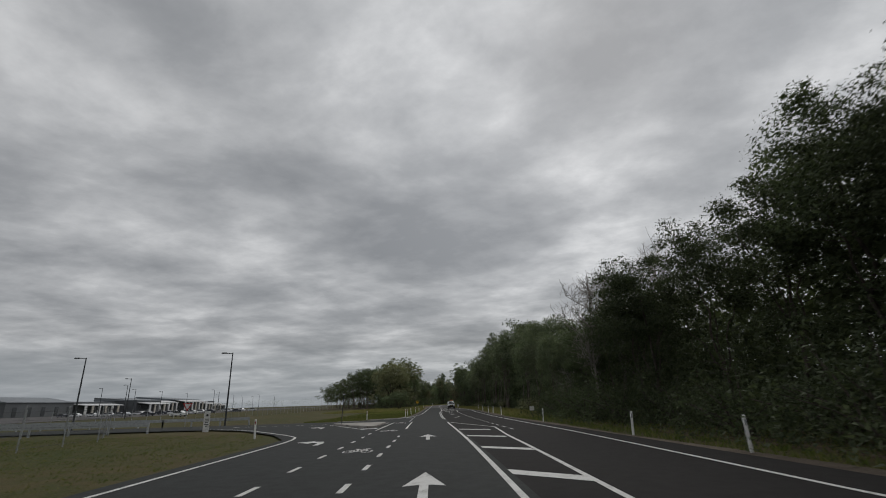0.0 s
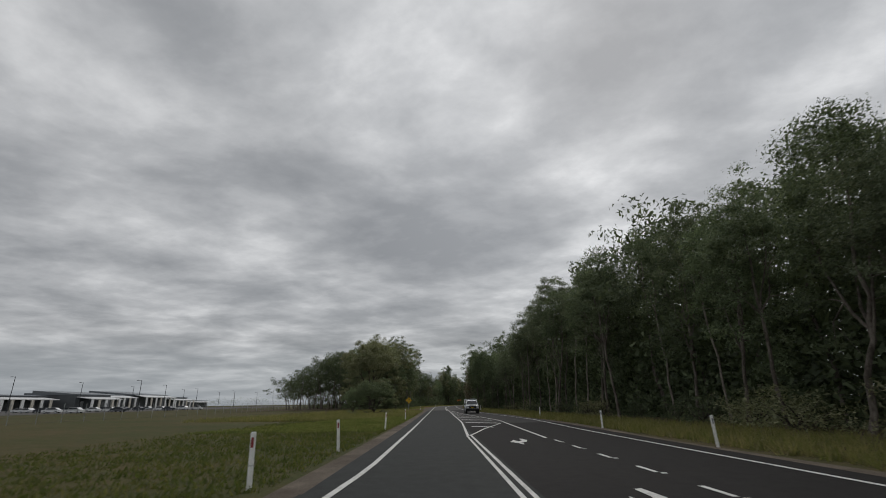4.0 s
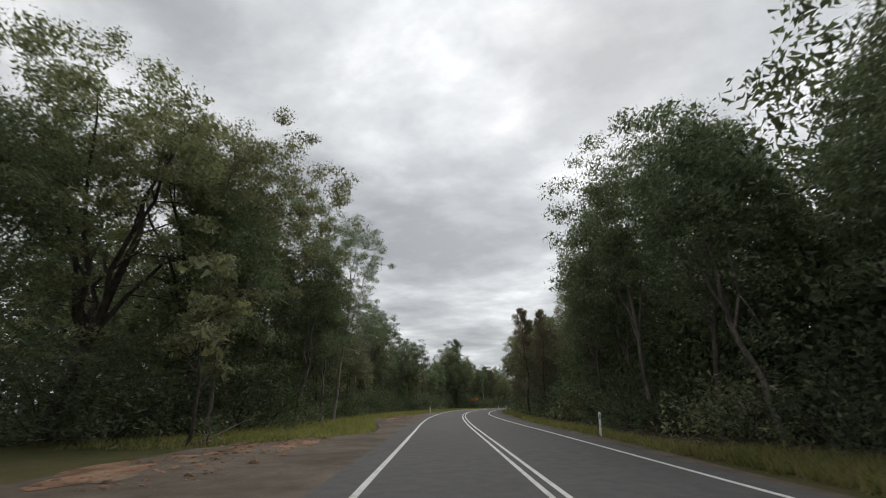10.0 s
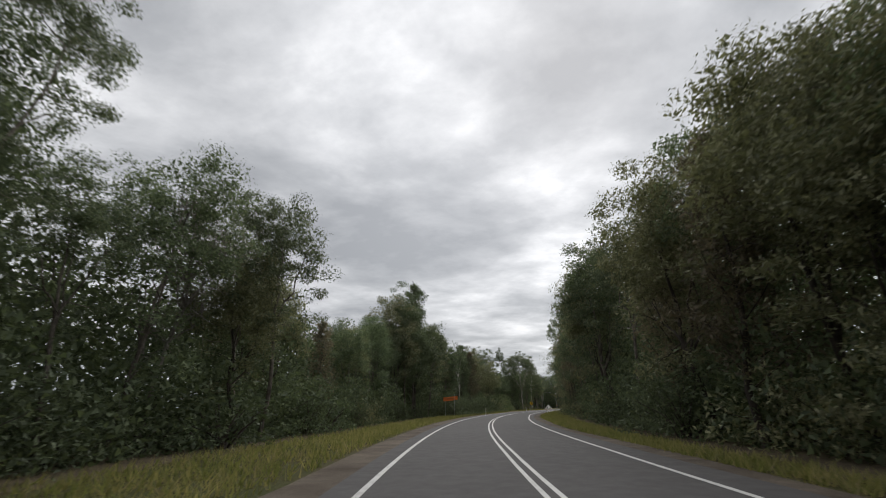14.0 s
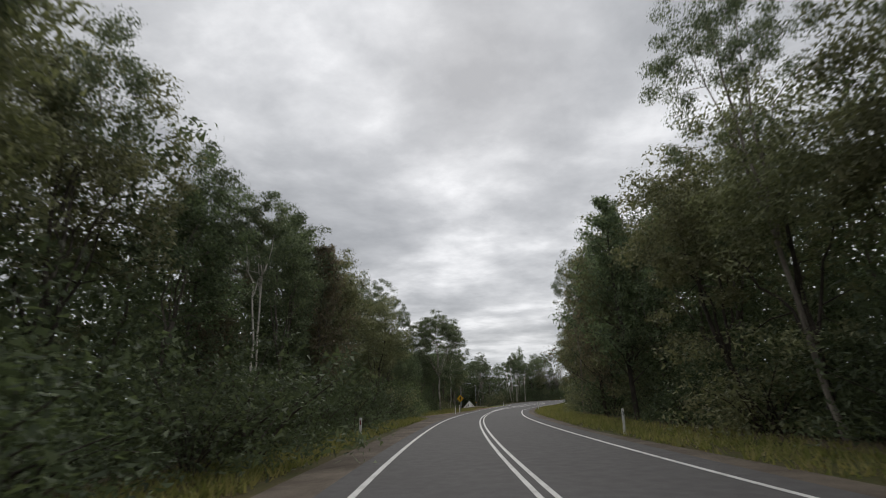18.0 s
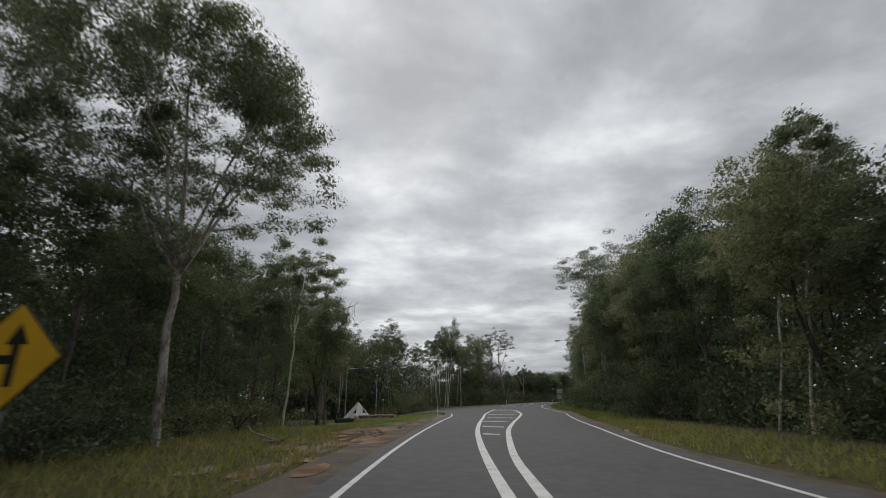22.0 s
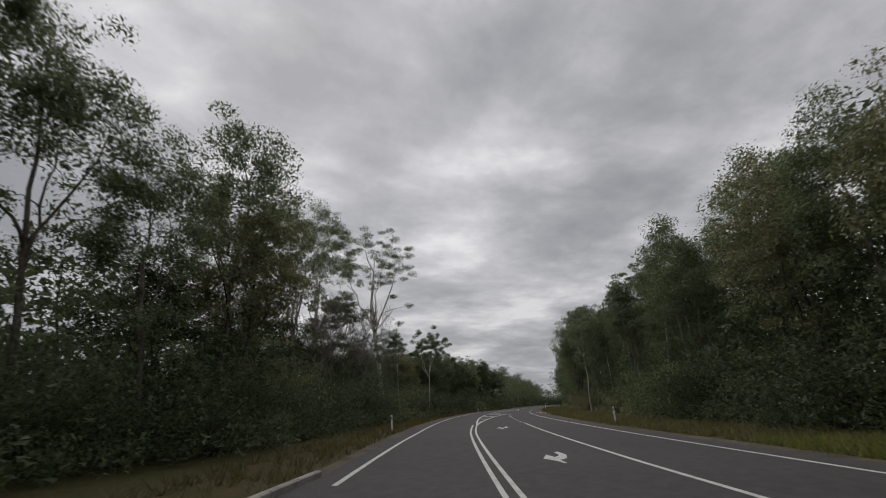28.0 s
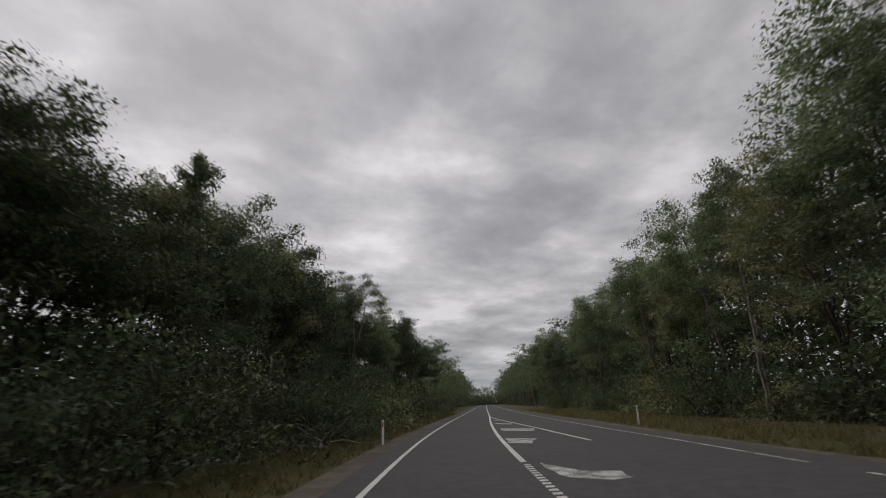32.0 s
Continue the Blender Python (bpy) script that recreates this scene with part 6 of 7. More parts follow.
# ---- grass ----
def grass(name, label, spots, h, mat, per=4, wide=0.045, lean=0.35):
    """Tufts of blades at an (n, 3) array of places."""
    rs = np.random.RandomState(len(spots))
    p = np.repeat(spots, per, axis=0)
    m = len(p)
    p = p + np.c_[rs.normal(size=(m, 2)) * 0.09, np.zeros(m)]
    hh = (h * (0.45 + 0.8 * rs.random(m)))[:, None]
    d = np.c_[rs.normal(size=(m, 2)) * lean, np.ones(m)]
    a = rs.random(m) * 6.283
    sd = np.c_[np.cos(a), np.sin(a), np.zeros(m)] * wide * (0.6 + 0.8 * rs.random(m))[:, None]
    out = np.empty((m, 3, 3))
    out[:, 0], out[:, 1] = p - sd * 0.5, p + sd * 0.5
    out[:, 2] = p + d * hh + np.c_[d[:, :2] * hh * 0.35, np.zeros(m)]
    tagged(new(name, quads_mesh(name, out, mat)), label, "grass", kind="stuff")


def strewn(n, s0, s1, left, right, z=-0.09, bias=1.0):
    """Random places on a strip beside the road."""
    rs = np.random.RandomState(int(n + s0 * 7 + 1000))
    s = s0 + (s1 - s0) * rs.random(n)
    lf = np.interp(s, [k for k, _ in left], [q for _, q in left])
    rf = np.interp(s, [k for k, _ in right], [q for _, q in right])
    u = lf + (rf - lf) * rs.random(n) ** bias
    x, y = np.interp(s, RS, RP[:, 0]), np.interp(s, RS, RP[:, 1])
    tx, ty = np.interp(s, RS, RT[:, 0]), np.interp(s, RS, RT[:, 1])
    return np.c_[x + u * ty, y - u * tx, np.interp(s, RS, RZ) + z + dip(s, u)]


VERGE_R0 = [(s, u + 0.9) for s, u in SEAL_R]
grass("grass", "short green grass beside the turning lane", strewn(9000, -2, 34, [(-2, -30), (34, -30)], [(-2, -7.3), (20, -7.6), (30, -9.8), (34, -12)], bias=1.6), 0.06, BLADE_GREEN, 4, 0.025)
grass("grass", "mown green and straw-coloured verge grass", strewn(12000, 54, 130, [(54, -14), (130, -15)], [(54, -7.6), (60, -4.4), (66, -3.3), (130, -2.9)], bias=0.7), 0.12, BLADE_GREEN, 4)
grass("grass", "mown fresh green verge grass", strewn(9000, 92, 124, [(92, -15), (124, -8)], [(92, -3.2), (124, -2.9)], bias=0.8), 0.12, BLADE_FRESH, 4, 0.035)
grass("grass", "long seeding grass between green and straw", strewn(15000, 112, 172, [(112, -26), (172, -22)], [(112, -12), (125, -3.2), (158, -3.0), (172, -9)], bias=0.6), 0.42, BLADE, 4)
grass("grass", "long grass before the trees", strewn(9000, 182, 345, [(182, -13), (200, -11), (225, -9.6), (242, -8.8), (256, -7), (300, -6.6), (345, -7)], [(182, -8.4), (187, -5.4), (190, -3.6), (199, -4.8), (208, -6.5), (222, -4.3), (240, -3.4), (345, -4.2)]), 0.3, BLADE, 4)
grass("grass", "green and straw-coloured grass beside the pull-off", strewn(6000, 185, 212, [(185, -13), (212, -9.5)], [(185, -7.0), (188, -4.4), (190, -3.5), (199, -4.6), (208, -6.4), (212, -6.4)], bias=0.7), 0.17, BLADE, 4)
grass("grass", "dry grass before the trees", strewn(4500, 345, 404, [(345, -8), (370, -11), (404, -13)], [(345, -5.2), (352, -6.8), (366, -4.4), (374, -3.6), (384, -3.6), (392, -6.4), (404, -5.5)]), 0.26, BLADE, 4)
grass("grass", "clipped lawn grass at the corner", strewn(9000, 402, 428, [(402, -8), (412, -12), (428, -14)], [(402, -3.8), (417, -3.5), (421, -4.0), (424, -5.3), (428, -9.5)], 0.0), 0.045, BLADE_FRESH, 3, 0.02)
grass("grass", "dry grass along the kerb", strewn(3500, 455, 620, [(455, -12), (470, -6.5), (490, -6), (620, -6)], [(455, -9), (467, -4.6), (480, -3.3), (620, -3.2)]), 0.3, BLADE_DRY, 4)
grass("grass", "sparse grass under dark trees", strewn(3500, -5, 60, [(-5, 8.6), (60, 8.9)], [(-5, 14.5), (60, 15)]), 0.2, BLADE_GREEN, 4)
grass("grass", "long straw-coloured roadside grass", strewn(11000, 50, 180, [(50, 9.3), (105, 10), (147, 7.6), (180, 6.9)], [(50, 16.5), (150, 15), (180, 9.5)], bias=1.3), 0.38, BLADE, 4)
grass("grass", "olive and straw-coloured roadside grass", strewn(11000, 180, 425, VERGE_R0, [(180, 8.0), (250, 8.0), (300, 10.4), (345, 10.4), (385, 13.0), (425, 13.5)]), 0.26, BLADE, 4)
grass("grass", "long fresh green roadside grass", strewn(9000, 405, 485, VERGE_R0, [(405, 14), (485, 14.5)]), 0.34, BLADE_FRESH, 4)
grass("grass", "long browned roadside grass", strewn(6000, 480, 620, VERGE_R0, [(480, 14), (620, 14.5)]), 0.32, BLADE_DRY, 4)


# ---- guide posts ----
def guide_post(red):
    ob = thing("guide_post", "white roadside guide post with a %s reflector" % ("red" if red else "grey"), "post", "guide posts")
    mb = MB()
    mb.loft([[(x, y, z) for x, y in ((-0.05, -0.012), (-0.04, -0.02), (0.04, -0.02), (0.05, -0.012), (0.05, 0.012), (0.04, 0.02), (-0.04, 0.02), (-0.05, 0.012))] for z in (-0.25, 0.97)]
            + [[(x * 0.8, y * 0.6, 1.0) for x, y in ((-0.05, -0.012), (-0.04, -0.02), (0.04, -0.02), (0.05, -0.012), (0.05, 0.012), (0.04, 0.02), (-0.04, 0.02), (-0.05, 0.012))]])
    part("post", mb, POST_WHITE, ob)
    mb = MB()
    mb.box(-0.026, 0.026, -0.026, -0.019, 0.72, 0.9, 0.002)
    part("reflector", mb, RED_REFLECTOR if red else GREY_REFLECTOR, ob, "flat rectangular reflector")
    mb = MB()
    mb.box(-0.05, 0.05, -0.021, 0.021, 0.40, 0.41)
    part("band", mb, GREY_REFLECTOR, ob)
    return ob


POSTS_L = [(28.0, -9.8), (56.6, -7.2), (66.1, -3.4), (73, -3.5), (80.5, -3.4), (94, -3.3), (111.6, -3.2), (155.4, -3.3), (232, -3.4), (318, -3.8), (362, -3.6), (368, -3.9), (412.2, -3.05), (498.6, -3.72), (563.5, -3.0)]
POSTS_R = [(13.4, 8.5), (21.2, 8.55), (38.0, 8.7), (62.6, 9.0), (71.8, 9.0), (80, 9.2), (92, 9.4), (114.3, 10.5), (151, 7.6), (156, 7.5), (186.7, 6.9), (233.5, 6.9), (318.6, 6.9), (368.5, 7.2), (502, 10.5), (570.5, 9.6)]
for red, table in ((True, POSTS_L), (False, POSTS_R)):
    first = None
    for s_, u_ in table:
        m = put(s_, u_, -0.08, random.uniform(-12, 12), 1.0, random.uniform(-3, 3), random.uniform(-2, 2))
        if first is None:
            first = guide_post(red)
            first.matrix_basis = m
        else:
            copy_thing(first, m)


# ---- signs ----
def diamond(name, label, symbol, size=0.75):
    """A yellow diamond warning sign on a steel post; it faces its own -y."""
    ob = thing(name, label, "road sign")
    mb = MB()
    mb.tube([(0, 0.03, -0.3), (0, 0.03, 2.15)], 0.032, 10)
    part("post", mb, STEEL, ob, "galvanised steel post")
    c, r = 1.95, size * 0.707

    def dia(r, k=0.06):
        return [(-r, c), (-r + k, c - k), (-k, c - r + k), (0, c - r), (k, c - r + k), (r - k, c - k), (r, c), (r - k, c + k), (k, c + r - k), (0, c + r), (-k, c + r - k), (-r + k, c + k)]
    mb = MB()
    mb.slab(dia(r), 0.0, -0.006)
    plate = part("plate", mb, SIGN_BLACK, ob, "black-edged plate")
    mb = MB()
    mb.slab(dia(r * 0.94), -0.006, -0.010)
    part("face", mb, SIGN_YELLOW, plate, "yellow reflective face")
    mb = MB()
    for poly in symbol:
        mb.slab([(x * size, c + z * size) for x, z in poly], -0.010, -0.014)
    part("symbol", mb, SIGN_BLACK, plate, "black arrow symbol")
    for z in (c - 0.25, c + 0.25):
        mb = MB()
        mb.box(-0.05, 0.05, 0.0, 0.066, z - 0.02, z + 0.02, 0.004)
        part("bracket", mb, STEEL, ob)
    return ob


arc = [(-0.17 + 0.33 - 0.33 * math.cos(a), -0.36 + 0.2 + 0.33 * math.sin(a)) for a in np.linspace(0, 1.15, 8)]
curve_sym = []
pts_ = [(-0.17, -0.38)] + arc
for i in range(len(pts_) - 1):
    (x0, z0), (x1, z1) = pts_[i], pts_[i + 1]
    n_ = Vector((-(z1 - z0), x1 - x0)).normalized() * 0.055
    curve_sym.append([(x0 + n_.x, z0 + n_.y), (x0 - n_.x, z0 - n_.y), (x1 - n_.x, z1 - n_.y), (x1 + n_.x, z1 + n_.y)])
ex, ez = pts_[-1]
dx_, dz_ = 0.92, 0.39
curve_sym.append([(ex - dz_ * 0.16, ez + dx_ * 0.16), (ex + dz_ * 0.16, ez - dx_ * 0.16), (ex + dx_ * 0.28, ez + dz_ * 0.28)])
side_sym = [[(-0.0, -0.36), (0.11, -0.36), (0.11, 0.16), (0.0, 0.16)], [(-0.1, 0.15), (0.21, 0.15), (0.055, 0.42)], [(-0.28, -0.09), (0.0, -0.09), (0.0, 0.02), (-0.28, 0.02)]]
d1 = diamond("curve_sign", "yellow diamond sign with black right-curve arrow", curve_sym, 0.78)
d1.matrix_basis = put(145.3, -5.0, 0.0, 4, 1.0, 2.5)
d2 = diamond("junction_sign", "yellow diamond sign showing a side road junction", side_sym, 0.82)
d2.matrix_basis = put(372.3, -4.4, -0.1, -4)


def banner_sign():
    ob = thing("orange_banner", "faded orange banner sign sagging between steel poles", "sign")
    for x, z1 in ((-0.75, 2.25), (0.55, 2.7)):
        mb = MB()
        mb.tube([(x, 0.02, -0.6), (x + 0.02, 0.02, z1)], 0.022, 8)
        part("pole", mb, STEEL, ob)
    mb = MB()
    n = 10
    top = [(-1.0 + 2.0 * i / n, -0.03 * math.sin(i * 1.3), 2.28 + 0.20 * i / n - 0.05 * math.sin(math.pi * i / n)) for i in range(n + 1)]
    mb.loft([[p for p in top] + [(x, y + 0.02, z - 0.5) for x, y, z in top[::-1]], [(x, y + 0.015, z) for x, y, z in top] + [(x, y + 0.035, z - 0.5) for x, y, z in top[::-1]]])
    cloth = part("cloth", mb, ORANGE, ob, "creased orange sheet")
    mb = MB()
    for k, (x0, x1) in enumerate(((-0.45, -0.2), (-0.14, 0.12), (0.18, 0.5))):
        z = 2.28 + 0.1 * (x0 + 1.0)
        mb.box(x0, x1, -0.042, -0.036, z - 0.30, z - 0.18)
    part("faded_writing", mb, RUST, cloth, "bars of faded writing")
    return ob


banner_sign().matrix_basis = put(294.4, -5.0, 0.22, -8)


def board_sign():
    """The white board at the first junction, with rows of small writing."""
    ob = thing("entrance_board", "white entrance board with lines of dark writing", "sign")
    mb = MB()
    mb.box(-0.34, 0.34, -0.08, 0.08, -0.2, 2.3, 0.02)
    body = part("board", mb, SIGN_WHITE, ob)
    mb = MB()
    for k, w in enumerate((0.2, 0.25, 0.17, 0.24, 0.15)):
        z = 1.35 - k * 0.2
        mb.box(-w, w, -0.086, -0.079, z, z + 0.085)
    part("writing_bars", mb, SIGN_BLACK, body, "dark bars of small writing")
    mb = MB()
    mb.disc((0, -0.083, 1.85), 0.14, "y", 0.008, 18)
    part("emblem", mb, DARK_STEEL, body, "round dark emblem")
    return ob


board_sign().matrix_basis = put(39.6, -17.6, -0.05, 28, 0.64)


def give_way():
    ob = thing("give_way_sign", "red-bordered white triangle give way sign", "road sign")
    mb = MB()
    mb.tube([(0, 0.03, -0.3), (0, 0.03, 2.3)], 0.03, 8)
    part("post", mb, STEEL, ob)
    mb = MB()
    mb.slab([(-0.45, 2.35), (0, 1.57), (0.45, 2.35)], 0.0, -0.005)
    plate = part("plate", mb, SIGN_RED, ob)
    mb = MB()
    mb.slab([(-0.3, 2.27), (0, 1.75), (0.3, 2.27)], -0.005, -0.009)
    part("face", mb, SIGN_WHITE, plate)
    return ob


give_way().matrix_basis = put(50.6, -24.6, -0.1, 20)


def small_plate(name, label, w, h, z, mat, pole=None):
    ob = thing(name, label, "road sign")
    mb = MB()
    mb.tube([(0, 0.03, -0.3), (0, 0.03, z + h / 2)], 0.028, 8)
    part("post", mb, pole or STEEL, ob)
    mb = MB()
    mb.box(-w / 2, w / 2, -0.006, 0.0, z - h / 2, z + h / 2, 0.0)
    part("plate", mb, mat, ob)
    return ob


small_plate("small_sign", "small pale sign plate on a short post", 0.45, 0.4, 0.85, SIGN_WHITE, WOOD_GREY).matrix_basis = put(49.0, 10.2, -0.05, 0)
small_plate("small_sign", "small white plate on a thin steel pole", 0.3, 0.4, 1.5, SIGN_WHITE).matrix_basis = put(416.0, -17.5, -0.1, 20)
sp = small_plate("marker_pole", "thin grey pole with a small white cap plate", 0.25, 0.15, 2.45, SIGN_WHITE)
sp.matrix_basis = put(433.0, -13.7, -0.1, 10)


def direction_sign():
    ob = thing("direction_sign", "white arrow plate over a smaller plate on leaning steel posts", "road sign")
    for y in (-0.32, 0.32):
        mb = MB()
        mb.tube([(0, y, -0.3), (0, y - 0.12, 2.9)], 0.04, 8)
        part("post", mb, STEEL, ob)
    mb = MB()
    mb.box(-0.06, -0.05, -0.62, 0.42, 2.2, 2.9)
    plate = part("arrow_plate", mb, SIGN_WHITE, ob)
    mb = MB()
    mb.box(-0.066, -0.061, -0.45, 0.05, 2.48, 2.6)
    mb.loft([[(-0.066, 0.05, 2.36), (-0.066, 0.28, 2.54), (-0.066, 0.05, 2.72)], [(-0.061, 0.05, 2.36), (-0.061, 0.28, 2.54), (-0.061, 0.05, 2.72)]])
    part("arrow", mb, SIGN_BLACK, plate)
    mb = MB()
    mb.box(-0.06, -0.05, -0.62, 0.1, 1.35, 1.95)
    part("lower_plate", mb, SIGN_WHITE, ob)
    return ob


direction_sign().matrix_basis = put(449.8, 11.2, -0.05, -62)


# ---- lamps and poles ----
def street_lamp(h=8.0, arm=2.4, name="street_lamp", label="galvanised street lamp with a curved outreach arm"):
    ob = thing(name, label, "street lamp", "street lamps")
    mb = MB()
    mb.tube([(0, 0, -0.3), (0, 0, h * 0.5), (0, 0, h - 0.4)], [0.085, 0.07, 0.055], 10)
    part("pole", mb, STEEL, ob)
    mb = MB()
    mb.tube([(0, 0, h - 0.42), (0.08, 0, h - 0.15), (0.35, 0, h - 0.02), (arm, 0, h + 0.05)], [0.05, 0.045, 0.04, 0.03], 8)
    part("arm", mb, STEEL, ob)
    mb = MB()
    mb.loft([[(arm - 0.1, -0.05, h), (arm - 0.1, 0.05, h), (arm - 0.1, 0.05, h + 0.1), (arm - 0.1, -0.05, h + 0.1)], [(arm + 0.2, -0.12, h - 0.01), (arm + 0.2, 0.12, h - 0.01), (arm + 0.2, 0.1, h + 0.14), (arm + 0.2, -0.1, h + 0.14)], [(arm + 0.6, -0.08, h + 0.02), (arm + 0.6, 0.08, h + 0.02), (arm + 0.6, 0.06, h + 0.1), (arm + 0.6, -0.06, h + 0.1)]])
    head = part("lamp_head", mb, STEEL, ob)
    mb = MB()
    mb.box(arm + 0.1, arm + 0.5, -0.08, 0.08, h - 0.035, h - 0.005)
    part("lens", mb, LAMP_GLASS, head)
    return ob


lamp_a = street_lamp(7.9, 2.7)
lamp_a.matrix_basis = put(436.6, -20.5, -0.15, 0)
copy_thing(lamp_a, put(446.0, 15.0, -0.1, 180, 1.3))
lamp_b = thing("utility_pole", "slim grey pole with a small yellow fitting", "pole")
mb = MB()
mb.tube([(0, 0, -0.3), (0, 0, 7.4)], [0.08, 0.05], 8)
part("pole", mb, STEEL, lamp_b)
mb = MB()
mb.box(-0.14, 0.14, -0.12, 0.12, 2.1, 2.4, 0.02)
part("box", mb, SIGN_YELLOW, lamp_b, "small yellow box")
mb = MB()
mb.box(-0.25, 0.15, -0.08, 0.08, 7.36, 7.46, 0.02)
part("cap_lamp", mb, SIGN_WHITE, lamp_b)
lamp_b.matrix_basis = put(450.0, -20.4, -0.1)
pole_c = thing("thin_pole", "thin bare grey steel pole", "pole")
mb = MB()
mb.tube([(0, 0, -0.3), (0, 0, 5.6)], [0.06, 0.035], 8)
part("shaft", mb, STEEL, pole_c)
mb = MB()
mb.box(-0.1, 0.1, -0.1, 0.1, -0.1, 0.95, 0.01)
part("foot", mb, DARK_STEEL, pole_c)
pole_c.matrix_basis = put(424.6, -16.8, -0.1)


def mast(h=7.7):
    ob = thing("lamp_mast", "dark steel lamp mast with one short arm", "street lamp", "lamp masts")
    mb = MB()
    mb.tube([(0, 0, -0.4), (0, 0, h)], [0.1, 0.055], 8)
    part("pole", mb, DARK_STEEL, ob)
    mb = MB()
    mb.tube([(0.05, 0, h - 0.12), (-0.75, 0, h - 0.05)], 0.035, 6)
    part("arm", mb, DARK_STEEL, ob)
    mb = MB()
    mb.box(-1.15, -0.65, -0.14, 0.14, h - 0.1, h + 0.02, 0.03)
    part("lamp_head", mb, DARK_STEEL, ob)
    return ob


m1 = mast()
m1.matrix_basis = put(52.2, -21.3, -0.3)
for s_, u_, k_ in ((52.7, -37.2, 1.0), (120, -75, 1.25), (150, -95, 1.25), (175, -120, 1.3), (210, -130, 1.4), (240, -110, 1.4), (265, -150, 1.5), (300, -135, 1.5), (330, -170, 1.6), (380, -160, 1.6), (420, -190, 1.7), (460, -170, 1.7), (520, -210, 1.8), (560, -190, 1.8), (600, -230, 1.9), (130, -130, 1.3), (190, -175, 1.5), (110, -105, 1.2)):
    copy_thing(m1, pose(-2.0 + u_, s_, -0.6, 0, 0, random.uniform(-15, 15)) @ Matrix.Scale(k_, 4))


# ---- the park's monument ----
def monument():
    ob = thing("pyramid_monument", "pale panelled pyramid sculpture with dark openings", "monument")
    w, d, top = 1.3, 1.1, 1.9
    apex = Vector((0, 0, top))
    a, b, c, e = Vector((-w, -d, 0)), Vector((w, -d, 0)), Vector((w, d, 0)), Vector((-w, d, 0))

    def face(name, p, q, inward, mat, label, holes=True):
        """One sloping face as flat boards round a triangular window and a notch at its foot."""
        def f(i, j):
            return p + (q - p) * i + (apex - p) * j
        boards = [[f(0, 0), f(0.36, 0), f(0.40, 0.28), f(0.34, 0.62), f(0, 1.0)], [f(0.34, 0.62), f(0.66, 0.30), f(1.0, 0.0), f(0, 1.0)], [f(0.40, 0.28), f(0.36, 0.20), f(0.55, 0.0), f(1.0, 0.0), f(0.66, 0.30)]] if holes else [[f(0, 0), f(1, 0), f(0, 1)]]
        for pts in boards:
            mb = MB()
            mb.loft([[v + inward * 0.1 for v in pts], pts])
            part(name, mb, mat, ob, label)
    face("front_panel", a, b, Vector((0, 0.8, -0.4)), MONUMENT, "pale sloping metal panel")
    face("side_panel", e, a, Vector((0.8, 0, -0.4)), MONUMENT, "pale sloping metal panel")
    face("back_panel", b, c, Vector((-0.8, 0, -0.4)), MONUMENT, "pale sloping metal panel", False)
    face("back_panel", c, e, Vector((0, -0.8, -0.4)), SHED_DARK, "dark back panel", False)
    mb = MB()
    mb.box(-w + 0.1, w - 0.1, -d + 0.1, d - 0.1, -0.45, 0.02, 0.03)
    part("plinth", mb, SHED_DARK, ob, "dark plinth")
    return ob


monument().matrix_basis = put(426.9, -15.2, 0.2, 60)


def name_wall():
    ob = thing("name_wall", "low sandstone wall with dark raised lettering", "sign")
    n = 7
    for k in range(n):
        for row in range(2):
            mb = MB()
            w = 5.6 / n
            x = -2.8 + k * w + (0.5 * w * (row % 2) - 0.25 * w)
            mb.box(x + 0.01, x + w - 0.01, -0.16 - 0.015 * ((k * 3 + row) % 3), 0.2, -0.2 + 0.36 * row, 0.15 + 0.36 * row, 0.02)
            part("stone_block", mb, STONE_WALL, ob)
    txt = bpy.data.curves.new("lettering", "FONT")
    txt.body = "Albatross Aviation Technology Park"
    txt.size, txt.extrude, txt.align_x, txt.small_caps_scale = 0.36, 0.02, "CENTER", 0.74
    for letter in txt.body_format:
        letter.use_small_caps = True
    txt.materials.append(SIGN_BLACK)
    t = new("lettering", txt)
    t.parent = ob
    t.matrix_basis = pose(0, -0.215, 0.19, 90, 0, 0)
    t["label"] = "dark raised capital letters"
    for x in (-3.02, 3.02):
        mb = MB()
        mb.box(x - 0.2, x + 0.2, -0.25, 0.3, -0.2, 0.42, 0.04)
        part("end_block", mb, STONE_WALL, ob, "rough end block")
    return ob


name_wall().matrix_basis = put(423.5, -11.9, 0.1, 52, 0.88, 0, 0)
box_ = thing("planter_box", "dark low box beside the sandstone wall", "planter")
mb = MB()
mb.box(-1.0, 1.0, -0.3, 0.3, -0.3, 0.34, 0.03)
part("side", mb, DARK_STEEL, box_)
mb = MB()
mb.box(-0.92, 0.92, -0.22, 0.22, 0.33, 0.36, 0.01)
part("soil", mb, LITTER, box_, "dark soil")
box_.matrix_basis = put(420.4, -14.6, 0.0, 45)


# ---- vehicles ----
def wheel(parent, x, y, r, w, mat_rim):
    mb = MB()
    mb.disc((x, y, r), r, "x", w, 24)
    t = part("tyre", mb, RUBBER, parent)
    mb = MB()
    mb.disc((x + math.copysign(w * 0.42, x), y, r), r * 0.62, "x", w * 0.3, 16)
    part("rim", mb, mat_rim, t, "steel wheel rim")


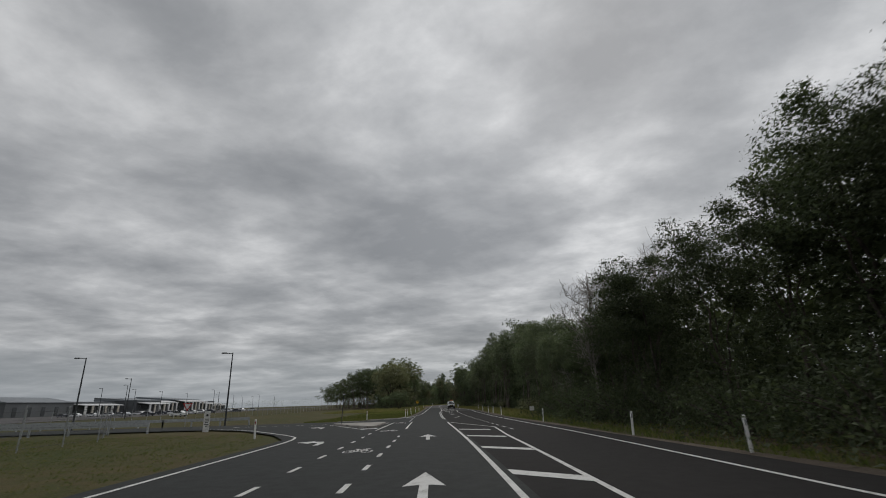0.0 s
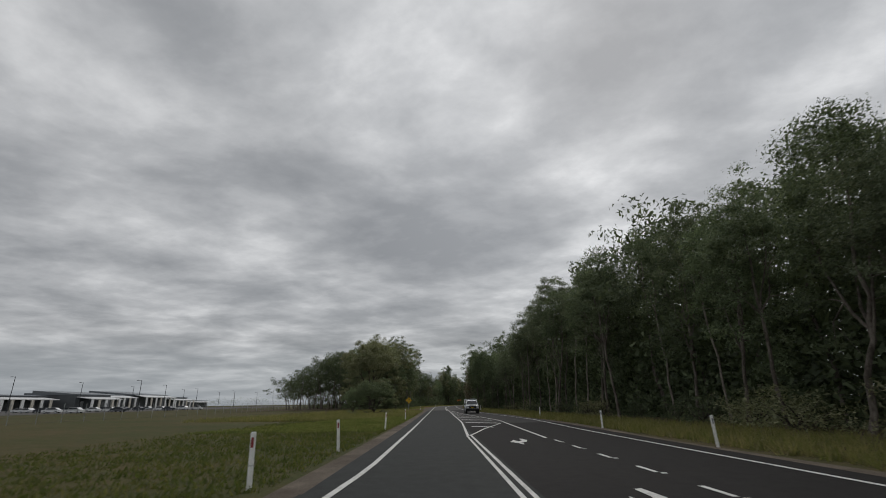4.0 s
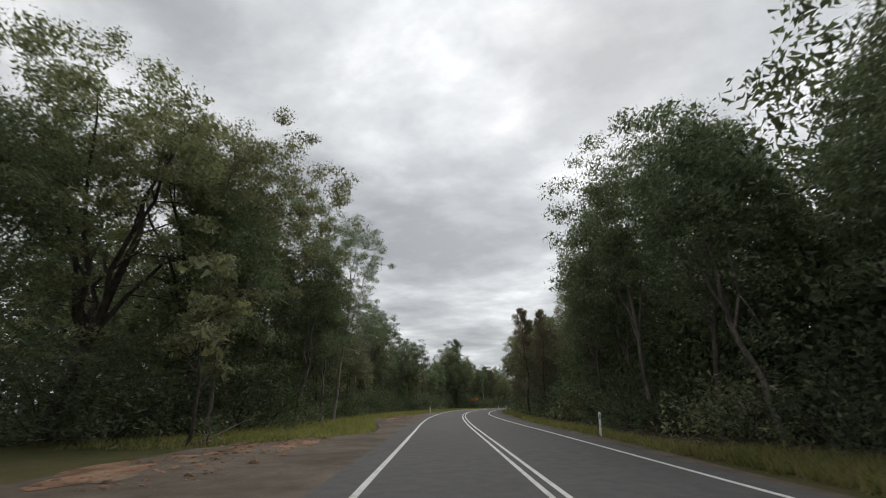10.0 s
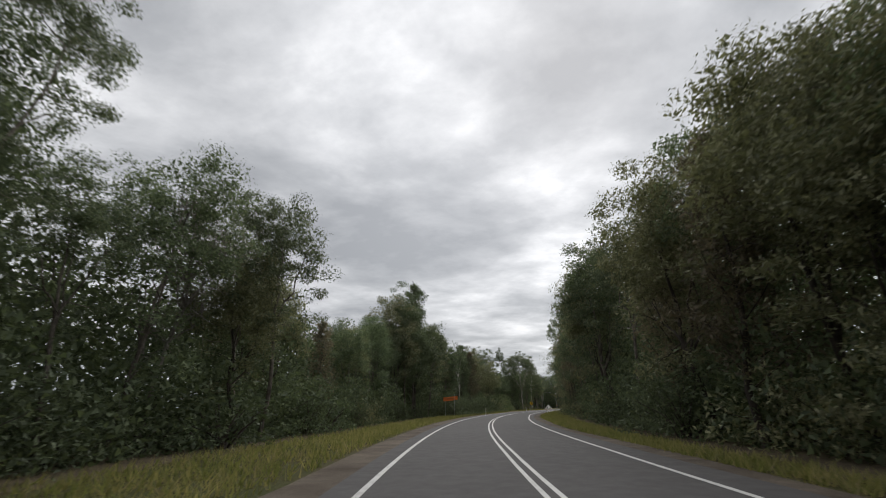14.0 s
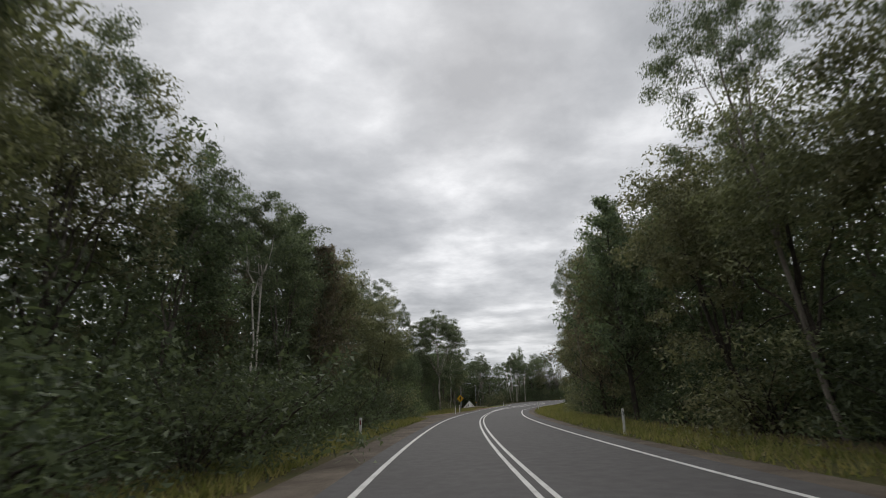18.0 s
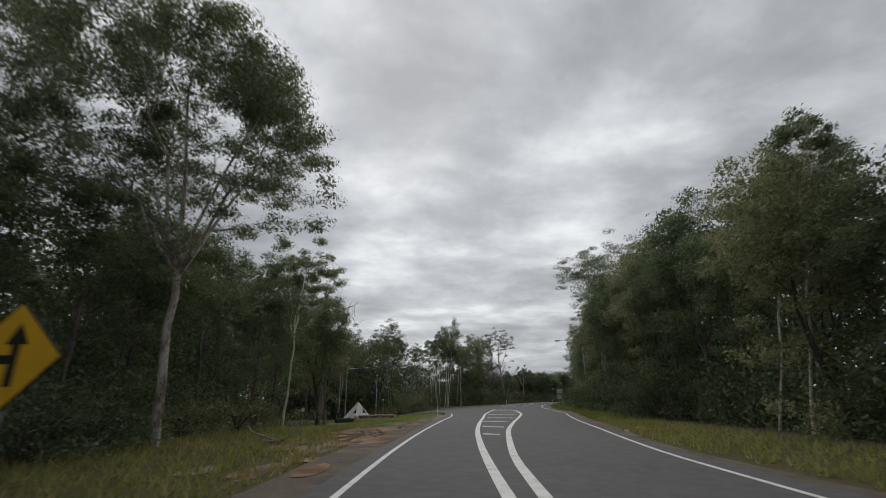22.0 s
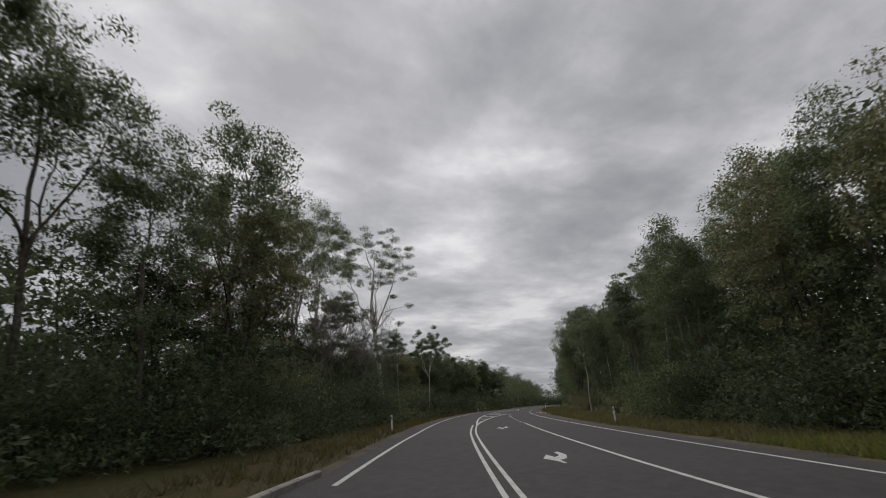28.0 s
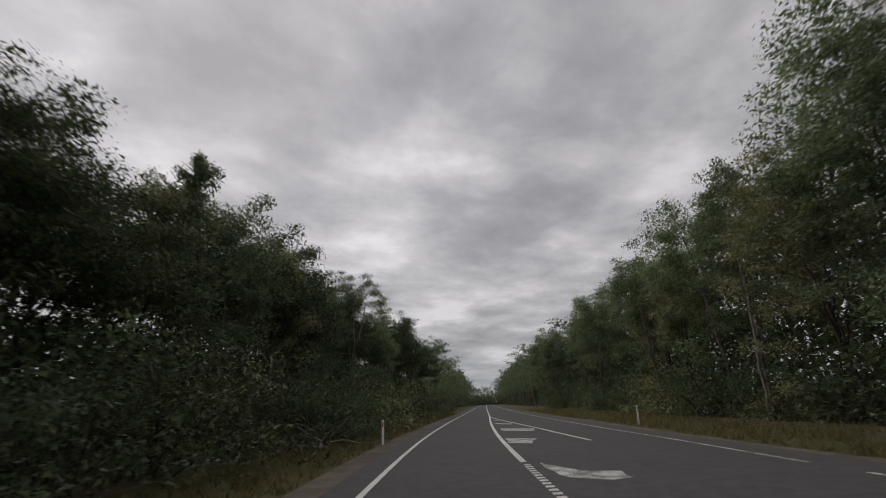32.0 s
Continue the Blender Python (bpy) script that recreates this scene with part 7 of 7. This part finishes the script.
def ute():
    """A white dual-cab tray truck; the front looks along its own -y."""
    ob = thing("utility_truck", "white dual-cab ute with tray and black bull bar", "truck")

    def section(y, hw, z0, z1, tuck=0.06):
        return [(-hw + tuck, y, z0), (hw - tuck, y, z0), (hw, y, z0 + 0.15), (hw, y, z1 - 0.15), (hw - tuck, y, z1), (-hw + tuck, y, z1), (-hw, y, z1 - 0.15), (-hw, y, z0 + 0.15)]
    mb = MB()
    mb.loft([section(-2.45, 0.78, 0.5, 1.0, 0.12), section(-2.3, 0.88, 0.42, 1.08), section(-1.5, 0.92, 0.40, 1.14), section(-1.05, 0.93, 0.40, 1.16), section(0.95, 0.93, 0.40, 1.14)])
    body = part("body", mb, CAR_WHITE, ob, "white painted body", True)
    # cab as a closed tapering house
    mb = MB()
    lower = [(-0.88, -1.15, 1.13), (0.88, -1.15, 1.13), (0.90, 0.95, 1.13), (-0.90, 0.95, 1.13)]
    upper = [(-0.70, -0.42, 1.72), (0.70, -0.42, 1.72), (0.72, 0.86, 1.74), (-0.72, 0.86, 1.74)]
    roof = [(-0.60, -0.25, 1.79), (0.60, -0.25, 1.79), (0.62, 0.74, 1.80), (-0.62, 0.74, 1.80)]
    mb.loft([lower, upper, roof])
    part("cab", mb, CAR_WHITE, ob, "white cab")
    def pane(name, p, q, out):
        m2 = MB()
        pts = [Vector(v) + Vector(out) for v in (p[0], p[1], q[1], q[0])]
        m2.loft([pts, [v - Vector(out) * 0.5 for v in pts]])
        part(name, m2, GLASS_DARK, ob, "dark glass")
    def lerp(a, b, f):
        return Vector(a).lerp(Vector(b), f)
    pane("windscreen", (lerp(lower[0], lower[1], 0.05) + Vector((0, 0.09, 0.08)), lerp(lower[0], lower[1], 0.95) + Vector((0, 0.09, 0.08))), (lerp(upper[0], upper[1], 0.06) + Vector((0, -0.05, -0.04)), lerp(upper[0], upper[1], 0.94) + Vector((0, -0.05, -0.04))), (0, -0.02, 0.012))
    for sx in (-1, 1):
        for y0, y1, y2, y3 in ((-0.92, -0.08, -0.34, -0.08), (0.0, 0.82, 0.0, 0.78)):
            lo = [(sx * 0.875, y0, 1.17), (sx * 0.89, y1, 1.17)]
            up = [(sx * 0.725, y2, 1.66), (sx * 0.735, y3, 1.67)]
            pane("side_window", lo, up, (sx * 0.02, 0, 0.006))
        m2 = MB()
        m2.box(sx * 1.02 - 0.1, sx * 1.02 + 0.1, -1.0, -0.9, 1.18, 1.36, 0.03)
        part("mirror", m2, BLACK_TRIM, ob)
        m2 = MB()
        m2.loft([[(sx * 0.5, -2.43, 0.80), (sx * 0.82, -2.33, 0.82), (sx * 0.86, -2.28, 0.98), (sx * 0.5, -2.42, 0.98)], [(sx * 0.5, -2.3, 0.80), (sx * 0.8, -2.2, 0.82), (sx * 0.84, -2.2, 0.98), (sx * 0.5, -2.3, 0.98)]])
        part("headlight", m2, LAMP_GLASS, ob, "clear headlight")
        for y in (-0.1, 0.6):
            m2 = MB()
            m2.box(sx * 0.935 - 0.015, sx * 0.935 + 0.015, y, y + 0.16, 1.0, 1.03, 0.005)
            part("door_handle", m2, CAR_WHITE, ob)
    mb = MB()
    mb.box(-0.52, 0.52, -2.475, -2.40, 0.72, 1.0, 0.02)
    grille = part("grille", mb, BLACK_TRIM, ob, "black grille")
    for z in (0.77, 0.84, 0.91):
        m2 = MB()
        m2.box(-0.48, 0.48, -2.485, -2.47, z, z + 0.03)
        part("grille_bar", m2, DARK_STEEL, grille)
    mb = MB()
    mb.box(-0.93, 0.93, -2.72, -2.5, 0.42, 0.70, 0.05)
    bull = part("bull_bar", mb, BLACK_TRIM, ob, "black steel bull bar")
    for pts in ([(-0.88, -2.6, 0.68), (-0.84, -2.62, 0.98), (0.84, -2.62, 0.98), (0.88, -2.6, 0.68)], [(-0.4, -2.62, 0.68), (-0.4, -2.63, 1.1), (0.4, -2.63, 1.1), (0.4, -2.62, 0.68)]):
        m2 = MB()
        m2.tube(pts, 0.035, 8)
        part("hoop", m2, BLACK_TRIM, bull)
    mb = MB()
    mb.box(-0.19, 0.19, -2.735, -2.725, 0.74, 0.87)
    pl = part("number_plate", mb, PLATE, ob, "yellow number plate")
    mb = MB()
    for k in range(6):
        mb.box(-0.15 + k * 0.052, -0.115 + k * 0.052, -2.74, -2.734, 0.77, 0.84)
    part("plate_bars", mb, SIGN_BLACK, pl, "dark bars")
    # tray, headboard and rack
    mb = MB()
    mb.box(-0.93, 0.93, 1.02, 2.7, 0.80, 0.90, 0.01)
    part("tray_floor", mb, ALLOY, ob, "alloy tray")
    for x0, x1, y0, y1 in ((-0.95, -0.91, 1.02, 2.7), (0.91, 0.95, 1.02, 2.7), (-0.93, 0.93, 2.68, 2.72)):
        m2 = MB()
        m2.box(x0, x1, y0, y1, 0.82, 1.14, 0.008)
        part("tray_side", m2, CAR_WHITE, ob, "white drop side")
    for y in (1.04, 2.6):
        m2 = MB()
        m2.tube([(-0.88, y, 0.9), (-0.86, y, 1.86), (-0.76, y, 1.93), (0.76, y, 1.93), (0.86, y, 1.86), (0.88, y, 0.9)], 0.03, 8)
        part("rack_hoop", m2, CAR_WHITE, ob)
    for x in (-0.7, 0.7):
        m2 = MB()
        m2.tube([(x, -0.35, 1.93), (x, 2.65, 1.93)], 0.025, 8)
        part("roof_bar", m2, CAR_WHITE, ob)
    for k in range(6):
        m2 = MB()
        m2.tube([(-0.85, 1.04, 1.05 + k * 0.14), (0.85, 1.04, 1.05 + k * 0.14)], 0.012, 6)
        part("mesh_bar", m2, CAR_WHITE, ob)
    mb = MB()
    mb.box(-0.7, 0.7, -2.2, 2.5, 0.32, 0.5, 0.03)
    part("chassis", mb, BLACK_TRIM, ob)
    for x in (-0.82, 0.82):
        for y in (-1.55, 1.65):
            wheel(ob, x, y, 0.37, 0.25, ALLOY)
            m2 = MB()
            m2.disc((x * 0.99, y, 0.42), 0.43, "x", 0.2, 20)
            part("wheel_arch", m2, BLACK_TRIM, ob)
    return ob


ute().matrix_basis = put(133.9, 4.75, 0.003, 0)


def small_car(mat, label):
    ob = thing("parked_car", label, "car", "cars on the far apron")

    def sec(x, pts):
        return [(x * (0.86 if z > 0.95 else 1.0), y, z) for y, z in pts]
    prof = [(-2.1, 0.35), (2.1, 0.35), (2.15, 0.7), (2.0, 0.92), (1.3, 0.95), (0.75, 1.42), (-0.9, 1.45), (-1.7, 0.98), (-2.15, 0.9)]
    mb = MB()
    mb.loft([sec(-0.85, prof), sec(0.85, prof)])
    part("body", mb, mat, ob)
    mb = MB()
    g = [(1.15, 0.98), (0.7, 1.36), (-0.85, 1.38), (-1.5, 1.0)]
    mb.loft([[(-0.865, y, z) for y, z in g], [(-0.70, y, z) for y, z in g]])
    mb.loft([[(0.70, y, z) for y, z in g], [(0.865, y, z) for y, z in g]])
    part("side_glass", mb, GLASS_DARK, ob)
    for x in (-0.74, 0.74):
        for y in (-1.3, 1.3):
            wheel(ob, x, y, 0.31, 0.2, ALLOY)
    return ob


cars = [small_car(m, l) for m, l in ((CAR_WHITE, "white sedan on the far apron"), (CAR_SILVER, "silver sedan on the far apron"), (CAR_DARK, "dark sedan on the far apron"))]
spots = [(-70, 131, 80)] + [(-98 - 9 * (k % 7) + random.uniform(-2, 2), 165 + 24 * (k // 7) + random.uniform(-3, 3) + 6 * (k % 7), random.uniform(60, 110)) for k in range(34)]
used = set()
for k, (x, y, a) in enumerate(spots):
    i = 0 if k == 0 else random.choice((0, 0, 1, 2))
    m = pose(x, y, -0.42, 0, 0, a)
    if i in used:
        copy_thing(cars[i], m)
    else:
        cars[i].matrix_basis = m
        used.add(i)
for i in range(3):
    if i not in used:
        cars[i].matrix_basis = pose(-120, 200 + 8 * i, -0.42, 0, 0, 85)


# ---- sheds of the air base ----
def shed(x, y, length, depth, h, slant, stripes, canopy, label, gable=False):
    """A long shed; its front looks east (+x) towards the road."""
    ob = thing("hangar", label, "building", "air base buildings")
    mb = MB()
    mb.box(-depth, 0, 0, length, -0.8, h - slant)
    part("wall", mb, SHED_GREY, ob, "grey metal-clad wall")
    mb = MB()
    if gable:
        mb.loft([[(-depth - 0.6, -0.6, h - slant), (0.6, -0.6, h - slant), (0.6, -0.6, h - slant + 0.3), (-depth / 2, -0.6, h + 0.4), (-depth - 0.6, -0.6, h - slant + 0.3)], [(-depth - 0.6, length + 0.6, h - slant), (0.6, length + 0.6, h - slant), (0.6, length + 0.6, h - slant + 0.3), (-depth / 2, length + 0.6, h + 0.4), (-depth - 0.6, length + 0.6, h - slant + 0.3)]])
    else:
        mb.loft([[(-depth - 0.5, -0.5, h - slant), (0.8, -0.5, h - slant), (0.8, -0.5, h - slant + 0.35), (-depth - 0.5, -0.5, h)], [(-depth - 0.5, length + 0.5, h - slant), (0.8, length + 0.5, h - slant), (0.8, length + 0.5, h - slant + 0.35), (-depth - 0.5, length + 0.5, h)]])
    part("roof", mb, ROOF_GREY, ob, "grey metal roof")
    if canopy:
        mb = MB()
        mb.loft([[(0, 1, h * 0.72), (9, 1, h * 0.60), (9, 1, h * 0.60 + 0.4), (0, 1, h * 0.72 + 0.4)], [(0, length - 1, h * 0.72), (9, length - 1, h * 0.60), (9, length - 1, h * 0.60 + 0.4), (0, length - 1, h * 0.72 + 0.4)]])
        part("canopy", mb, ROOF_WHITE, ob, "white awning roof")
    n = int(length / 3.2)
    for k in range(n):
        if stripes and k % 2 == 0:
            mb = MB()
            mb.box(8.4 if canopy else 0.02, 8.9 if canopy else 0.25, 1.5 + k * (length - 3) / n, 1.5 + (k + 0.62) * (length - 3) / n, -0.5, h * (0.61 if canopy else 0.7))
            part("panel", mb, SHED_PALE if k % 4 else ROOF_WHITE, ob, "pale vertical cladding panel")
        elif k % 3 == 1:
            mb = MB()
            mb.box(0.02, 0.14, 1.5 + k * (length - 3) / n, 1.5 + (k + 0.8) * (length - 3) / n, 0.4, h * 0.5)
            part("window", mb, GLASS_DARK, ob, "dark window band")
    ob.matrix_basis = pose(x, y, -0.6, 0, 0, 0)
    return ob


shed(-222, 250, 46, 34, 10.5, 3.0, False, False, "grey gabled hangar with plain metal walls", True)
shed(-232, 306, 40, 30, 9.5, 1.6, True, True, "long dark building with white awning and pale panels")
shed(-218, 350, 30, 30, 10.0, 1.2, True, True, "grey building with striped panels under an awning")
shed(-238, 384, 44, 34, 12.5, 3.4, True, True, "dark hangar with sloping roof and striped front")
shed(-236, 432, 44, 34, 13.5, 3.4, True, True, "dark hangar with sloping roof and striped front")
shed(-240, 480, 36, 30, 10.5, 1.6, True, True, "low grey building with pale striped front")
shed(-330, 180, 60, 40, 11.0, 2.0, False, False, "wide low grey shed beyond the apron")
shed(-300, 620, 60, 30, 9.0, 1.6, False, True, "distant pale shed beyond the apron")
mb = MB()
mb.quad((-215, 90, -0.40), (-88, 90, -0.40), (-120, 560, -0.40), (-215, 560, -0.40))
structure("apron", mb, ASPH_OLD, "grey asphalt car park of the air base")


# ---- fences and rail ----
def fence(points, label):
    """Chain-link fence: posts, rails and wires between given places."""
    ob = thing("wire_fence", label, "fence")
    post = MB()
    post.tube([(0, 0, -0.3), (0, 0, 2.0)], 0.03, 6)
    me = post.mesh("post", STEEL)
    prev = None
    for i in range(len(points) - 1):
        a, b = at(*points[i]), at(*points[i + 1])
        n = max(1, int((b - a).length / 3.2))
        for j in range(n + (i == len(points) - 2)):
            p = a.lerp(b, j / n)
            p.z -= 0.1
            o = new("post", me)
            o.parent = ob
            o.location = p
            if prev is not None:
                mb = MB()
                for z in (0.15, 0.7, 1.25, 1.85):
                    mb.tube([prev + Vector((0, 0, z)), p + Vector((0, 0, z))], 0.008, 4)
                seg = int((p - prev).length / 0.3)
                for k in range(seg):
                    q0 = prev.lerp(p, k / seg)
                    q1 = prev.lerp(p, min(1, (k + 4) / seg))
                    mb.tube([q0 + Vector((0, 0, 0.1)), q1 + Vector((0, 0, 1.9))], 0.003, 3)
                part("wire_mesh", mb, DARK_STEEL, ob)
            prev = p
    return ob


fence([(-2, -17.5), (16, -17.5), (30, -19.5), (38, -24), (40, -60)], "grey chain-link fence beside the junction")
fence([(56, -42), (110, -40), (160, -40.5), (200, -44)], "grey chain-link fence along the field")
st = thing("fence_strut", "timber fence corner post with two struts", "fence")
mb = MB()
mb.tube([(0, 0, -0.2), (0, 0, 2.0)], 0.05, 6)
part("post", mb, WOOD_GREY, st)
for x_ in (-1.3, 1.0):
    mb = MB()
    mb.tube([(0, 0, 1.75), (x_, 0.2, -0.1)], 0.035, 6)
    part("strut", mb, WOOD_GREY, st)
st.matrix_basis = put(121, -16.4, -0.1, 10, 0.8)
old = thing("old_post", "charred leaning timber fence post", "post")
mb = MB()
mb.tube([(0, 0, -0.2), (0.03, 0, 0.5), (0.1, 0, 1.05)], [0.07, 0.065, 0.05], 7)
part("post", mb, WOOD_GREY, old)
old.matrix_basis = put(131.5, -15.5, -0.1)


def guard_rail(points):
    ob = thing("guard_rail", "galvanised steel guard rail on short posts", "guard rail")
    for i in range(len(points) - 1):
        a, b = at(*points[i]), at(*points[i + 1])
        d = (b - a).normalized()
        o = Vector((d.y, -d.x, 0))
        prof = [(0, 0.42), (0.05, 0.46), (0.05, 0.52), (0, 0.57), (0.05, 0.62), (0.05, 0.68), (0, 0.72), (-0.012, 0.72), (-0.012, 0.42)]
        mb = MB()
        mb.loft([[p + o * x + Vector((0, 0, z)) for x, z in prof] for p in (a, b)])
        part("rail", mb, STEEL, ob)
        n = max(1, int((b - a).length / 2.5))
        for j in range(n + 1):
            p = a.lerp(b, j / n)
            mb = MB()
            mb.box(p.x - 0.06, p.x + 0.06, p.y - 0.06, p.y + 0.06, p.z - 0.3, p.z + 0.7)
            part("post", mb, STEEL, ob)


guard_rail([(52.6, -19), (52.8, -28), (53, -48)])
guard_rail([(39.5, -22), (39.6, -34), (39.8, -50)])


# ---- fallen wood, cut branches, litter ----
def branch_pile(s, u, seed, label, size=1.0, mat=None):
    rs = np.random.RandomState(seed)
    ob = thing("fallen_branch", label, "dead wood")
    for k in range(5):
        mb = MB()
        a = rs.random() * 6.28
        limb(rs, mb, (rs.normal() * 0.3, rs.normal() * 0.3, 0.05), (math.cos(a), math.sin(a), 0.25), size * rnd(rs, 1.2, 2.4), 0.045, 0.012, 5, 0.25, 0.0, 5)
        part("branch", mb, mat or BARK_DEAD, ob, smooth=True)
    ob.matrix_basis = put(s, u, -0.05)


branch_pile(135.0, -9.4, 1, "dark fallen branches under the wattle", 1.5, BARK_DARK)
branch_pile(141.0, -11.6, 2, "dark fallen branches under the wattle", 1.4, BARK_DARK)
branch_pile(143.2, -6.9, 3, "dry fallen branch in long grass", 0.7, BARK_DARK)
branch_pile(386.0, -6.8, 4, "dry sticks on the bare dirt", 0.7)
branch_pile(563.0, -5.6, 5, "pale broken branch beside the road", 1.4)
branch_pile(184.0, -8.9, 6, "long dry branch on the pull-off", 1.2)
for s_, u_ in ((138.0, 9.6), (391.5, 8.0), (394.0, 9.3), (529, 9.2), (537.5, 8.4)):
    rs_ = np.random.RandomState(int(s_))
    ob_ = thing("litter", "small pale scrap of roadside litter", "litter")
    mb = MB()
    r_ = [(0.16 * math.cos(a) * rs_.uniform(0.6, 1), 0.11 * math.sin(a) * rs_.uniform(0.6, 1)) for a in np.linspace(0, 5.5, 8)]
    mb.loft([[(x, y, 0) for x, y in r_], [(x * 0.9, y * 0.8, 0.05 + 0.03 * rs_.random()) for x, y in r_]])
    part("scrap", mb, SIGN_WHITE, ob_)
    ob_.matrix_basis = put(s_, u_, -0.06)


# ---- far woods on the left horizon ----
def far_woods():
    rs = np.random.RandomState(77)
    spots = []
    for k in range(150):
        f = k / 150
        spots.append((-560 + 440 * f + rs.normal() * 8, 700 + 90 * math.sin(f * 5) + rs.normal() * 12, rs.uniform(7, 12)))
    for k in range(60):
        spots.append((-120 + 100 * k / 60 + rs.normal() * 6, 560 - 1.2 * k + rs.normal() * 12, rs.uniform(9, 14)))
    for k in range(70):
        spots.append((-900 + 6 * k, 420 + 4.2 * k + rs.normal() * 12, rs.uniform(7, 11)))
    out = []
    for x, y, h in spots:
        mb, lv = DEEP[int(rs.random() * 3)]
        a = rs.random() * 6.283
        k = h / 15
        rot = np.array([[math.cos(a) * 1.5, -math.sin(a) * 1.5, 0], [math.sin(a) * 1.5, math.cos(a) * 1.5, 0], [0, 0, 1]]) * k
        out.append(lv[::8] @ rot.T + np.array((x, y, -0.6)))
    tagged(new("far_woods", quads_mesh("far_woods", np.concatenate(out), LEAF_DARK)), "dark line of woods beyond the air base", "forest", kind="stuff")


far_woods()


# leaning pole on the first junction's island, rubble beside the last median
ip = thing("island_pole", "dark steel pole leaning on the concrete island", "pole")
mb = MB()
mb.tube([(0, 0, -0.05), (0.1, 0.05, 2.25)], 0.032, 8)
part("shaft", mb, DARK_STEEL, ip)
ip.matrix_basis = put(41.6, -7.4, 0.12)
for k, (s_, u_) in enumerate(((539.2, 8.0), (536.9, 8.9), (535.2, 8.5), (534.6, 8.7), (541.5, 8.3), (532.6, 9.0))):
    rs_ = np.random.RandomState(900 + k)
    ob_ = thing("rubble", "pale broken lump of roadside rubble", "rubble")
    for q in range(3):
        mb = MB()
        r0 = rs_.uniform(0.08, 0.2)
        ring = [(r0 * math.cos(a) * rs_.uniform(0.7, 1.2), r0 * 0.8 * math.sin(a) * rs_.uniform(0.7, 1.2)) for a in np.linspace(0, 5.4, 7)]
        ox, oy = rs_.normal() * 0.22, rs_.normal() * 0.22
        mb.loft([[(x + ox, y + oy, -0.02) for x, y in ring], [(x * 1.05 + ox, y * 1.05 + oy, r0 * 0.35) for x, y in ring], [(x * 0.6 + ox, y * 0.6 + oy, r0 * 0.6) for x, y in ring]])
        part("lump", mb, CONCRETE if q else SIGN_WHITE, ob_)
    ob_.matrix_basis = put(s_, u_, -0.04)
